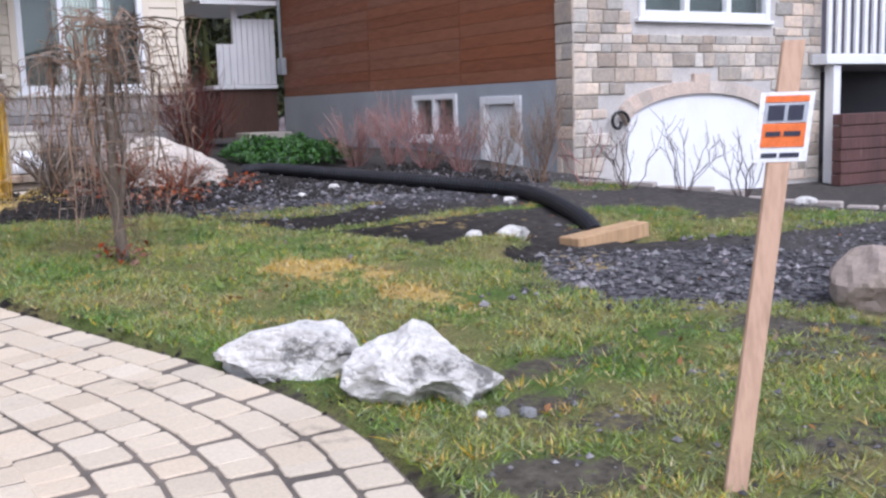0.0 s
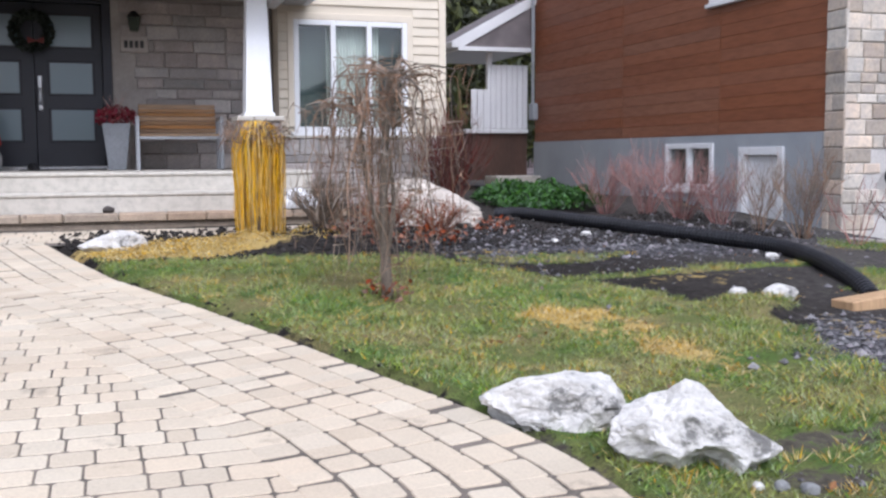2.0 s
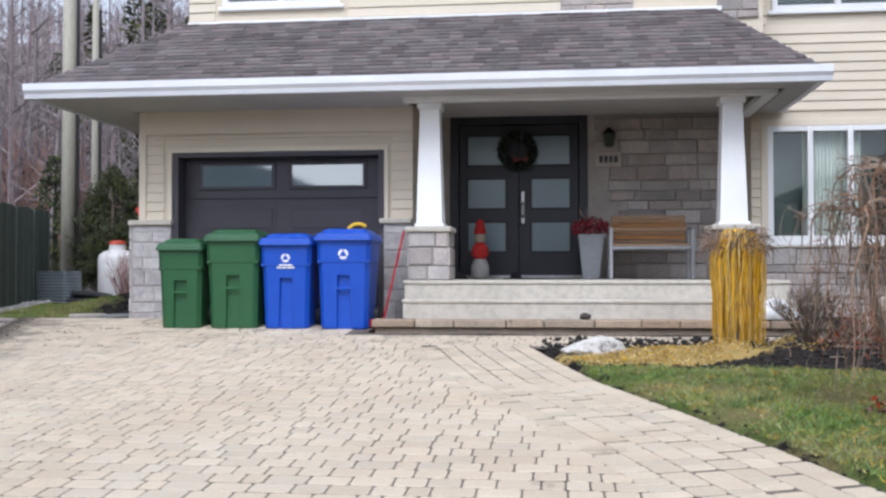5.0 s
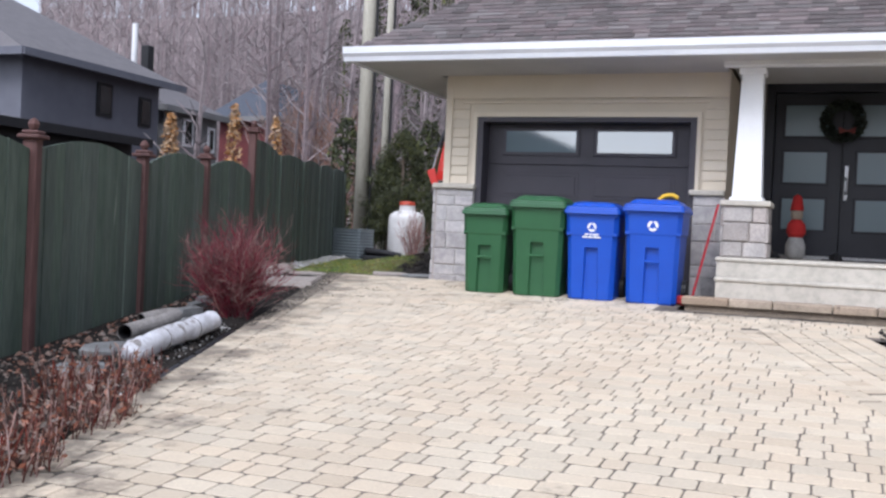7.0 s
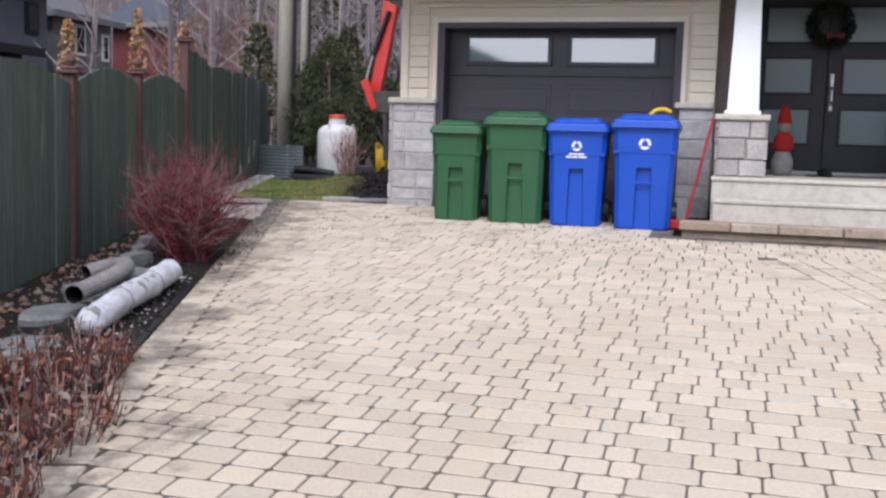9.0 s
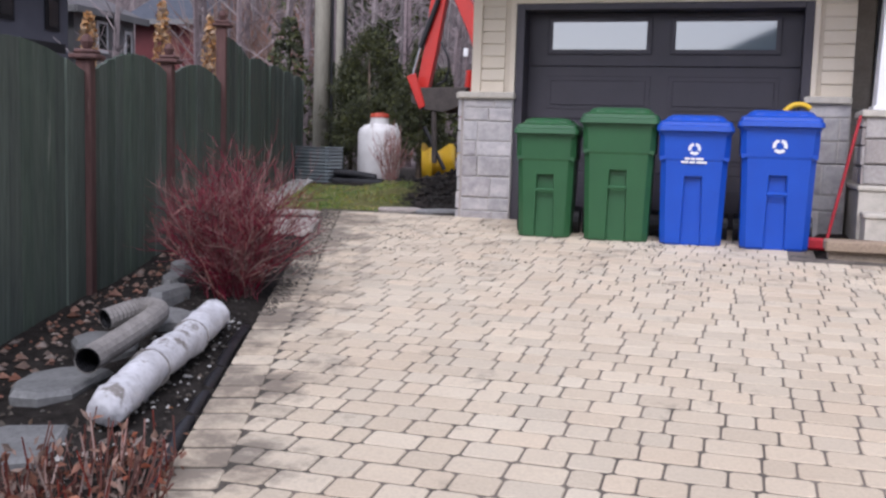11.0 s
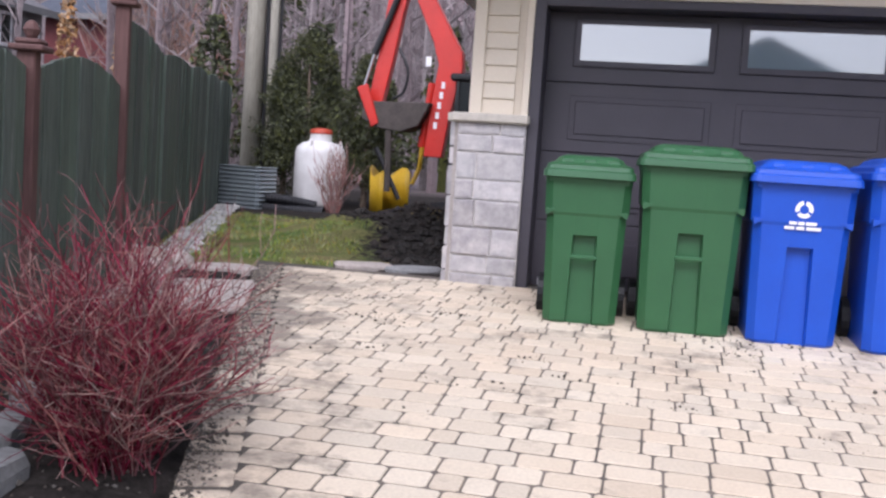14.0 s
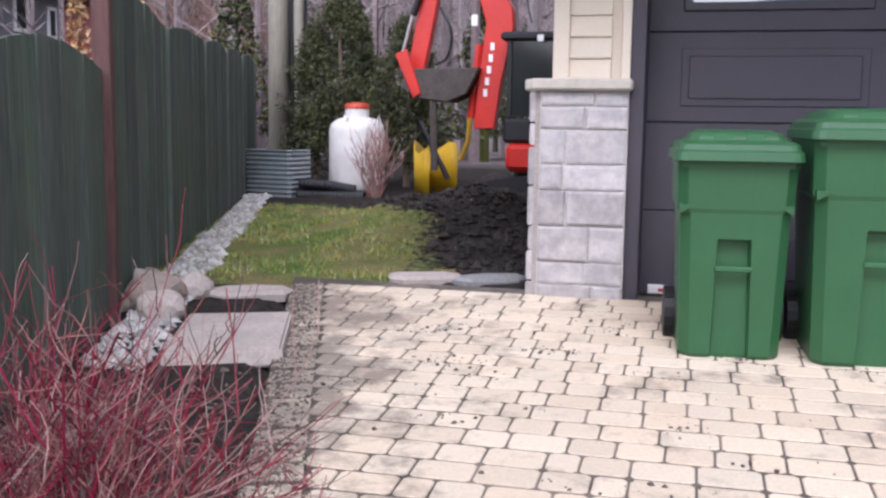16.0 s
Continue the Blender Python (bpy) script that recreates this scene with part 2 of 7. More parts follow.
def paver_surface(name, joined):
    """Tumbled concrete: warm grey-tan, grainy, each paver a little off the next, muddied in blots."""
    m = bpy.data.materials.new(name)
    m.use_nodes = True
    nt = m.node_tree
    bs = nt.nodes["Principled BSDF"]
    geo = nt.nodes.new("ShaderNodeNewGeometry")
    pos = geo.outputs["Position"]
    rnd = geo.outputs["Random Per Island"] if joined else nt.nodes.new("ShaderNodeObjectInfo").outputs["Random"]
    small = tex_noise(nt, pos, 75, 6, 0.7)
    col = ramp_mix(nt, remap(nt, tex_noise(nt, pos, 0.9, 4), 0.35, 0.65), (0.625, 0.54, 0.415), (0.585, 0.49, 0.37))
    col = ramp_mix(nt, remap(nt, small, 0.40, 0.75, 0, 0.5), col, (0.36, 0.30, 0.235))
    hs = nt.nodes.new("ShaderNodeHueSaturation")
    nt.links.new(remap(nt, rnd, 0, 1, 0.90, 1.07), hs.inputs["Value"])
    wn = nt.nodes.new("ShaderNodeTexWhiteNoise")
    wn.noise_dimensions = "1D"
    nt.links.new(rnd, wn.inputs["W"])
    nt.links.new(remap(nt, wn.outputs["Value"], 0, 1, 0.496, 0.503), hs.inputs["Hue"])
    nt.links.new(remap(nt, wn.outputs["Value"], 0, 1, 1.08, 0.92), hs.inputs["Saturation"])
    nt.links.new(col, hs.inputs["Color"])
    mud = trodden_soil(nt, pos)
    col = ramp_mix(nt, remap(nt, mud, 0.60, 0.76, 0, 0.8), hs.outputs[0], (0.155, 0.13, 0.108))
    nt.links.new(col, bs.inputs["Base Color"])
    bs.inputs["Roughness"].default_value = 0.85
    bs.inputs["Specular IOR Level"].default_value = 0.3
    bp = nt.nodes.new("ShaderNodeBump")
    bp.inputs["Strength"].default_value, bp.inputs["Distance"].default_value = 0.4, 0.004
    nt.links.new(small, bp.inputs["Height"])
    nt.links.new(bp.outputs[0], bs.inputs["Normal"])
    return m


def joint_surface():
    """Sand between the pavers, pale where swept and dark with soil beside the planted strip."""
    m = bpy.data.materials.new("joint_sand")
    m.use_nodes = True
    nt = m.node_tree
    bs = nt.nodes["Principled BSDF"]
    pos = nt.nodes.new("ShaderNodeNewGeometry").outputs["Position"]
    sand = ramp_mix(nt, remap(nt, tex_noise(nt, pos, 1.7, 6, 0.65), 0.38, 0.62), (0.20, 0.165, 0.135), (0.095, 0.080, 0.068))
    col = ramp_mix(nt, remap(nt, trodden_soil(nt, pos), 0.52, 0.68), sand, (0.060, 0.052, 0.042))
    nt.links.new(col, bs.inputs["Base Color"])
    bs.inputs["Roughness"].default_value = 0.95
    return m


PAVER, PAVER_JOINED = paver_surface("tan_pavers", False), paver_surface("tan_pavers_joined", True)
KERB_STONE = surf("weathered_tan_block", (0.40, 0.305, 0.22), (0.27, 0.21, 0.155), 6, 40, 0.85, 0.5, vary=0.18, depth=0.01, spot=(0.12, 0.095, 0.075), spot_at=0.62, spot_scale=5)
# Grey stone set lighter as the lit copy; STONE keeps the porch's shaded tone.
STONE_GREY_LIT = surf("lit_grey_stone", (0.50, 0.47, 0.455), (0.33, 0.315, 0.32), 7, 16, 0.85, 0.45, vary=0.20, depth=0.012)
STONE_MIX = surf("mixed_tan_stone", (0.58, 0.49, 0.39), (0.42, 0.375, 0.33), 6, 22, 0.85, 0.5, vary=0.34, depth=0.012)
PALE_MORTAR = surf("pale_mortar", (0.56, 0.53, 0.50), (0.48, 0.45, 0.42), 6, 60, 0.9, 0.4)
NEW_WOOD = surf("new_lumber", (0.52, 0.34, 0.185), (0.42, 0.265, 0.14), 6, 30, 0.7, 0.3, stretch=(1, 1, 0.15), spot=(0.2, 0.11, 0.06), spot_at=0.72, spot_scale=9)


def glass_pane(name, tint=(0.05, 0.06, 0.065), rough=0.03, clear=0.0):
    m = bpy.data.materials.new(name)
    m.use_nodes = True
    bs = m.node_tree.nodes["Principled BSDF"]
    bs.inputs["Base Color"].default_value = (*tint, 1)
    bs.inputs["Roughness"].default_value = rough
    bs.inputs["Specular IOR Level"].default_value = 0.8
    bs.inputs["Transmission Weight"].default_value = clear
    return m


GLASS = glass_pane("clear_window_glass", (0.85, 0.92, 0.90), 0.0, 1.0)
FROST = glass_pane("coated_garage_glass", (0.15, 0.20, 0.225), 0.04)
FROST.node_tree.nodes["Principled BSDF"].inputs["IOR"].default_value = 2.3
RED_MARK = surf("red_print", (0.5, 0.02, 0.03), None, 5, 60, 0.5, 0.02)
# The unlit room's shade is painted as a dark sheet behind the glass.
ROOM_SHADE = surf("room_shade_sheet", (0.065, 0.082, 0.08), (0.045, 0.058, 0.057), 2, 30, 0.9, 0.0)


# ---- ground ----
def ground_grid(lo, hi, step, far):
    inner = list(np.arange(lo, hi + 1e-6, step))
    a, b, k = [], [], step
    x = lo
    while x > -far:
        k *= 1.35
        x -= k
        a.append(x)
    x, k = hi, step
    while x < far:
        k *= 1.35
        x += k
        b.append(x)
    return list(reversed(a)) + inner + b


def edge_right(y):
    """The curved right-hand edge of the driveway."""
    pts = ((-40, 1.7), (0, 1.75), (1.2, 2.15), (2.46, 2.48), (3.0, 2.55), (3.4, 2.53), (4.0, 2.39), (4.7, 2.12), (5.7, 1.75), (6.66, 1.36), (7.75, 0.88), (8.8, 0.56), (9.85, 0.27), (90, 0.2))
    for (ya, xa), (yb, xb) in zip(pts, pts[1:]):
        if y <= yb:
            return xa + (xb - xa) * (y - ya) / (yb - ya)
    return 0.2


def edge_left(y):
    return -3.225 - 0.354 * (y - 3.63)


def on_drive(x, y):
    if y > 12.3:
        return False
    if y > 10.75 and x > -1.5:
        return False
    return edge_left(y) < x < (edge_right(y) if y < 9.85 else 3.4)


def blob(x, y, cx, cy, rx, ry, turn=0.0):
    c, s = math.cos(turn), math.sin(turn)
    dx, dy = x - cx, y - cy
    u, v = (c * dx + s * dy) / rx, (-s * dx + c * dy) / ry
    return max(0.0, min(1.0, 1.6 - 1.2 * math.hypot(u, v)))


def zones(x, y):
    """How much lawn, gravel and straw lies at a place; the rest is dark soil."""
    n = noise.noise(Vector((x * 1.3, y * 1.3, 3))) * 0.35 + noise.noise(Vector((x * 4, y * 4, 9))) * 0.2
    er = edge_right(y)
    lawn = 0.0
    if x > er - 0.3:
        border = ((-999, 8.6), (0.6, 8.62), (1.5, 8.45), (2.5, 8.3), (3.3, 8.0), (3.8, 7.3), (4.3, 6.5), (4.6, 5.6), (4.7, 5.0), (5.2, 3.4), (6.5, 2.9), (9999, 2.0))
        for (xa, ya), (xb, yb) in zip(border, border[1:]):
            if xa <= x <= xb:
                top = ya + (yb - ya) * (x - xa) / (xb - xa)
        lawn = max(0.0, min(1.0, (top - y) / 0.4 + 0.5 + n))
        lawn *= max(0.0, min(1.0, (x - er - 0.05) / 0.2 + 0.45 + n))
        if y < 3.4:
            lawn *= max(0.0, min(1.0, 0.78 - 0.10 * (x - 3.2) + 2.4 * n))
            for bx, by, ra, rb in ((2.92, 2.42, 0.36, 0.2), (3.4, 2.62, 0.5, 0.14), (4.5, 2.75, 0.55, 0.16), (3.25, 2.95, 0.3, 0.12), (3.9, 2.0, 0.3, 0.18)):
                lawn = min(lawn, 1 - 0.72 * blob(x, y, bx, by, ra, rb, -0.4) + 1.4 * n)
    lawn = max(lawn, 0.9 * blob(x, y, 7.2, 5.3, 1.5, 0.42, -0.25) + n * 0.6)
    lawn = max(lawn, 0.9 * blob(x, y, 6.7, 6.1, 0.6, 0.45) + n * 0.6)
    lawn = max(lawn, 0.8 * blob(x, y, 5.3, 6.85, 1.4, 0.13, 0.0) + n * 0.4)
    lawn = max(lawn, 0.9 * blob(x, y, 4.75, 5.45, 0.32, 0.22) + n * 0.5)
    lawn = max(lawn, 0.7 * blob(x, y, 7.6, 7.7, 0.5, 0.4) + n * 0.5)
    lawn = max(lawn, 0.6 * blob(x, y, 4.3, 7.7, 0.9, 0.3) + n * 0.8)
    if 11.95 < y < 18.2 and x < -5.0:
        lawn = max(lawn, 1.2 * blob(x, y, -7.15, 14.2, 1.12, 3.2, 0.36) + n * 0.7)
    stony = blob(x, y, 5.45, 4.2, 1.15, 0.85, -0.2) + n
    stony = max(stony, 0.62 * blob(x, y, 5.6, 8.6, 2.4, 1.5) + n * 0.6)
    stony = max(stony, 0.5 * blob(x, y, 8.2, 4.0, 2.5, 1.2))
    lawn = lawn if stony < 0.5 or y > 5.2 else lawn * max(0, 1 - (stony - 0.5) * 3)
    straw = max(0.72 * blob(x, y, 3.65, 5.15, 0.95, 0.30, -1.25) + 1.5 * n, 1.2 * blob(x, y, 1.5, 8.98, 0.95, 0.42) + n * 0.7)
    smooth = blob(x, y, 5.4, 6.25, 0.85, 0.48, 0.0)
    if smooth > 0.7:
        lawn, stony = min(lawn, 0.1), min(stony, 0.1)
    if x < edge_left(y) or x > 20 or y > 24 or y < -6:
        lawn, stony, straw = (lawn if y < 24 else 0.0), 0.1, 0.0
    clamp = lambda v: max(0.0, min(1.0, v))
    return clamp(lawn), clamp(stony), clamp(straw)


def ground_height(x, y):
    h = gz(y)
    if y < -6:
        h = gz(-6)
    near = -9 < x < 14 and -3 < y < 20
    if on_drive(x, y) or on_drive(x + 0.07, y) or on_drive(x - 0.07, y):
        return h - 0.075
    if near:
        h += 0.03 * noise.noise(Vector((x * 0.8, y * 0.8, 1))) + 0.012 * noise.noise(Vector((x * 3.5, y * 3.5, 2)))
        er = edge_right(y)
        if x > er and y < 10.6:
            h += 0.04 * min(1, max(0, x - er - 0.5) / 1.2)
        h += 0.09 * blob(x, y, 4.75, 5.45, 0.32, 0.22)
        h -= 0.16 * blob(x, y, 6.35, 5.35, 0.45, 0.2)
        h += 0.12 * blob(x, y, 3.0, 9.0, 1.6, 0.5) * (0.6 + noise.noise(Vector((x * 3, y * 3, 5))))
        if y > 12.6 and x < -4.9:
            h += 0.23 * blob(x, y, -5.9, 16.4, 1.2, 3.0) * (0.7 + 1.0 * noise.noise(Vector((x * 2.2, y * 2.2, 5))) + 0.35 * noise.noise(Vector((x * 6, y * 6, 8))))
    if 8.2 < x < 30 and 5.0 < y < 12:
        h -= 0.42 * min(1, (x - 8.2) / 0.9) * min(1, (y - 5.0) / 3.0)
    # wooded hill behind
    d = y - 60
    if d > 0:
        h += min(70, 0.32 * d) * (1 + 0.15 * noise.noise(Vector((x * 0.01, y * 0.01, 4))))
    return h


def build_ground():
    xs, ys = ground_grid(-8.0, 10.0, 0.11, 900), ground_grid(-0.6, 17.0, 0.11, 900)
    verts, cols, faces = [], [], []
    for y in ys:
        for x in xs:
            verts.append((x, y, ground_height(x, y)))
            cols.extend((*zones(x, y), 1.0))
    nx = len(xs)
    for j in range(len(ys) - 1):
        for i in range(nx - 1):
            faces.append((j * nx + i, j * nx + i + 1, (j + 1) * nx + i + 1, (j + 1) * nx + i))
    me = bpy.data.meshes.new("ground")
    me.from_pydata(verts, [], faces)
    at = me.color_attributes.new("zone", "FLOAT_COLOR", "POINT")
    at.data.foreach_set("color", cols)
    me.polygons.foreach_set("use_smooth", [True] * len(me.polygons))
    m = bpy.data.materials.new("soil_and_lawn")
    m.use_nodes = True
    nt = m.node_tree
    bs = nt.nodes["Principled BSDF"]
    pos = nt.nodes.new("ShaderNodeNewGeometry").outputs["Position"]
    zone = nt.nodes.new("ShaderNodeAttribute")
    zone.attribute_name = "zone"
    sep = nt.nodes.new("ShaderNodeSeparateColor")
    nt.links.new(zone.outputs["Color"], sep.inputs[0])
    fine, mid, big = tex_noise(nt, pos, 70, 6, 0.7), tex_noise(nt, pos, 14, 6, 0.7), tex_noise(nt, pos, 1.7, 4)
    soil = ramp_mix(nt, remap(nt, mid, 0.35, 0.68), (0.013, 0.011, 0.010), (0.042, 0.036, 0.032))
    xyz = nt.nodes.new("ShaderNodeSeparateXYZ")
    nt.links.new(pos, xyz.inputs[0])
    soil = ramp_mix(nt, remap(nt, xyz.outputs[1], 3.4, 4.4), ramp_mix(nt, remap(nt, mid, 0.35, 0.68), (0.055, 0.047, 0.036), (0.13, 0.115, 0.09)), soil)
    soil = ramp_mix(nt, remap(nt, xyz.outputs[0], 4.6, 6.6), soil, ramp_mix(nt, remap(nt, mid, 0.35, 0.68), (0.040, 0.036, 0.034), (0.10, 0.09, 0.082)))
    # Hillside litter is coloured paler and greyer to carry the distant haze.
    litter = ramp_mix(nt, remap(nt, tex_noise(nt, pos, 0.35, 8, 0.7), 0.40, 0.60), (0.30, 0.25, 0.245), (0.17, 0.14, 0.142))
    soil = ramp_mix(nt, remap(nt, xyz.outputs[1], 27, 34), soil, litter)
    grass = ramp_mix(nt, remap(nt, big, 0.36, 0.62), (0.085, 0.135, 0.030), (0.20, 0.17, 0.075))
    grass = ramp_mix(nt, remap(nt, fine, 0.45, 0.65, 0, 0.8), grass, (0.045, 0.045, 0.02))
    vor = nt.nodes.new("ShaderNodeTexVoronoi")
    vor.inputs["Scale"].default_value = 28
    nt.links.new(pos, vor.inputs["Vector"])
    gcol = nt.nodes.new("ShaderNodeSeparateColor")
    nt.links.new(vor.outputs["Color"], gcol.inputs[0])
    stone = ramp_mix(nt, remap(nt, gcol.outputs[0], 0.2, 1.0), (0.025, 0.023, 0.025), (0.14, 0.135, 0.145))
    straw = ramp_mix(nt, remap(nt, fine, 0.35, 0.65), (0.50, 0.37, 0.13), (0.30, 0.205, 0.08))

    def blend(amount):
        s = nt.nodes.new("ShaderNodeMath")
        s.operation = "ADD"
        nt.links.new(amount, s.inputs[0])
        nt.links.new(remap(nt, mid, 0.3, 0.7, -0.35, 0.35), s.inputs[1])
        return remap(nt, s.outputs[0], 0.38, 0.58)
    col = ramp_mix(nt, blend(sep.outputs[0]), soil, grass)
    col = ramp_mix(nt, blend(sep.outputs[1]), col, stone)
    col = ramp_mix(nt, blend(sep.outputs[2]), col, straw)
    nt.links.new(col, bs.inputs["Base Color"])
    bs.inputs["Roughness"].default_value = 0.95
    bs.inputs["Specular IOR Level"].default_value = 0.12
    bp = nt.nodes.new("ShaderNodeBump")
    bp.inputs["Strength"].default_value, bp.inputs["Distance"].default_value = 0.7, 0.03
    nt.links.new(mid, bp.inputs["Height"])
    nt.links.new(bp.outputs[0], bs.inputs["Normal"])
    me.materials.append(m)
    return tagged(new("ground", me), "sloping front yard of patchy grass, dark soil and gravel", "ground", kind="structure")


build_ground()


# ---- walls built of pieces ----
def boards(parent, x0, x1, y, z0, z1, pitch, material, holes=(), face=-1, axis="x", lap=0.012, lip=0.008):
    """Lapped siding boards on a wall along x (or y), each a piece of its own, cut round the holes (a0, a1, z0, z1)."""
    z = z0
    while z < z1 - 0.02:
        top = min(z + pitch, z1)
        spans = [(x0, x1)]
        for a0, a1, h0, h1 in holes:
            if h0 < top - 0.01 and h1 > z + 0.01:
                spans = [s for a, b in spans for s in ((a, min(b, a0)), (max(a, a1), b)) if s[1] - s[0] > 0.01]
        for a, b in spans:
            bm = bmesh.new()
            prof = ((0, z), (face * (lap + lip), z + 0.003), (face * (lap + lip), z + 0.016), (face * 0.004, top), (0, top))
            ends = []
            for q in (a, b):
                ends.append([bm.verts.new((q, y + o, zz) if axis == "x" else (y + o, q, zz)) for o, zz in prof])
            n = len(prof)
            for i in range(n):
                bm.faces.new((ends[0][i], ends[1][i], ends[1][(i + 1) % n], ends[0][(i + 1) % n]))
            bm.faces.new(ends[0])
            bm.faces.new(list(reversed(ends[1])))
            bmesh.ops.recalc_face_normals(bm, faces=bm.faces)
            part("board", bm, material, parent)
        z = top


def stones(parent, x0, x1, y, z0, z1, material, seed, wide=(0.18, 0.5), tall=(0.09, 0.2), holes=(), face=-1, axis="x", proud=0.03):
    """Cut stones in uneven courses, each a piece of its own."""
    r = random.Random(seed)
    z = z0
    while z < z1 - 0.03:
        top = min(z + r.uniform(*tall), z1)
        if z1 - top < 0.06:
            top = z1
        x = x0
        while x < x1 - 0.01:
            w = r.uniform(*wide)
            e = x + w if x1 - x - w > wide[0] * 0.6 else x1
            mid, mz = (x + e) / 2, (z + top) / 2
            skip = False
            for h in holes:
                if callable(h):
                    skip |= h(x, e, z, top)
                else:
                    skip |= h[0] < e - 0.03 and h[1] > x + 0.03 and h[2] < top - 0.02 and h[3] > z + 0.02
            if not skip:
                g = 0.006
                o = proud * r.uniform(0.6, 1.25)
                bm = bmesh.new()
                vs = []
                for d, i in ((0, 0), (o * 0.75, 0), (o, 0.012)):
                    quad = ((x + g + i, z + g + i), (e - g - i, z + g + i), (e - g - i, top - g - i), (x + g + i, top - g - i))
                    ring = []
                    for px, pz in quad:
                        px, pz = px + r.uniform(-0.004, 0.004), pz + r.uniform(-0.004, 0.004)
                        ring.append(bm.verts.new((px, y + face * d, pz) if axis == "x" else (y + face * d, px, pz)))
                    vs.append(ring)
                for a, b in zip(vs, vs[1:]):
                    for k in range(4):
                        bm.faces.new((a[k], a[(k + 1) % 4], b[(k + 1) % 4], b[k]))
                bm.faces.new(vs[-1])
                bmesh.ops.recalc_face_normals(bm, faces=bm.faces)
                part("stone", bm, material, parent)
            x = e
        z = top


def wall_with_holes(x0, x1, y0, y1, z0, z1, holes, axis="x"):
    """A wall slab along x (or y) with rectangular openings through it."""
    xs = sorted({x0, x1, *[h[0] for h in holes], *[h[1] for h in holes]})
    zs = sorted({z0, z1, *[h[2] for h in holes], *[h[3] for h in holes]})
    xs, zs = [v for v in xs if x0 <= v <= x1], [v for v in zs if z0 <= v <= z1]
    bm = bmesh.new()
    solid = lambda i, j: 0 <= i < len(xs) - 1 and 0 <= j < len(zs) - 1 and not any(
        h[0] <= (xs[i] + xs[i + 1]) / 2 <= h[1] and h[2] <= (zs[j] + zs[j + 1]) / 2 <= h[3] for h in holes)
    put = lambda x, y, z: bm.verts.new((x, y, z) if axis == "x" else (y, x, z))
    for i in range(len(xs) - 1):
        for j in range(len(zs) - 1):
            if not solid(i, j):
                continue
            a, b, c, d = xs[i], xs[i + 1], zs[j], zs[j + 1]
            for y in (y0, y1):
                bm.faces.new([put(*q) for q in ((a, y, c), (b, y, c), (b, y, d), (a, y, d))])
            for di, dj, q in ((-1, 0, ((a, c), (a, d))), (1, 0, ((b, c), (b, d))), (0, -1, ((a, c), (b, c))), (0, 1, ((a, d), (b, d)))):
                if not solid(i + di, j + dj):
                    (p, r), (s, t) = q
                    bm.faces.new([put(p, y0, r), put(s, y0, t), put(s, y1, t), put(p, y1, r)])
    bmesh.ops.remove_doubles(bm, verts=bm.verts, dist=1e-4)
    bmesh.ops.recalc_face_normals(bm, faces=bm.faces)
    return bm


def window(parent, name, x0, x1, y, z0, z1, lights, frame_mat, depth=0.2, bar=0.07, axis="x", face=-1, sill=True, curtains=False, label=""):
    """A window with a frame, a sill, and panes before a sheet coloured as room shade; y is the outer face of the wall.
    """
    def mk(a0, a1, d0, d1, c0, c1, bev=0.006):
        d0, d1 = sorted((y + face * d0, y + face * d1))
        return a_box(a0, a1, d0, d1, c0, c1, bev) if axis == "x" else a_box(d0, d1, a0, a1, c0, c1, bev)
    w = part(name, mk(x0, x1, -depth, -depth - 0.02, z0, z1), ROOM_SHADE, parent, label)
    step = (x1 - x0 - bar) / lights
    for k in range(lights + 1):
        part("mullion", mk(x0 + k * step, x0 + k * step + bar, -0.05, 0.035, z0, z1), frame_mat, w)
    for k in range(lights):
        a, b = x0 + k * step + bar, x0 + (k + 1) * step
        part("rail", mk(a, b, -0.05, 0.033, z1 - bar, z1), frame_mat, w)
        part("rail", mk(a, b, -0.05, 0.033, z0, z0 + bar), frame_mat, w)
        part("pane", mk(a, b, -0.035, -0.03, z0 + bar, z1 - bar, 0), GLASS, w).visible_shadow = False
    if sill:
        part("sill", mk(x0 - 0.05, x1 + 0.05, -0.02, 0.06, z0 - 0.05, z0), frame_mat, w)
    return w


# ---- the house with the garage ----
house = thing("house", pose(0, 0, 0), "two-storey house with cream siding, stone base and a porch", "house")
GY, PY, WY = 12.2, 13.6, 13.2
DOOR = (-4.26, -1.56, 0.9, 3.21)
FRONT = (-0.89, 0.95, 1.57, 3.82)
WIN = (3.20, 4.74, 2.07, 3.53)
gw = part("garage_wall", wall_with_holes(-4.66, -1.2, GY, GY + 0.25, 0.8, 3.74, [DOOR]), CREAM, house)
boards(gw, -4.66, -1.2, GY - 0.001, 2.34, 3.40, 0.118, CREAM, [(DOOR[0] - 0.1, DOOR[1] + 0.1, 0, DOOR[3] + 0.12)])
for a, b, c, d in ((-4.30, -4.25, 2.34, 3.19), (-1.55, -1.50, 2.34, 3.19), (-4.30, -1.50, 3.19, 3.25), (-4.45, -1.42, 3.36, 3.39)):
    part("trim", a_box(a, b, GY - 0.04, GY + 0.03, c, d, 0.004), CREAM_TRIM, gw)
part("corner_board", a_box(-4.68, -4.59, GY - 0.035, GY + 0.06, 2.34, 3.74, 0.004), CREAM_TRIM, gw)
part("frieze_board", a_box(-4.59, -1.2, GY - 0.03, GY - 0.002, 3.42, 3.74, 0.004), CREAM_TRIM, gw)
sw = part("garage_side_wall", a_box(-4.66, -4.45, GY + 0.26, 21, 0.8, 3.74), CREAM, house)
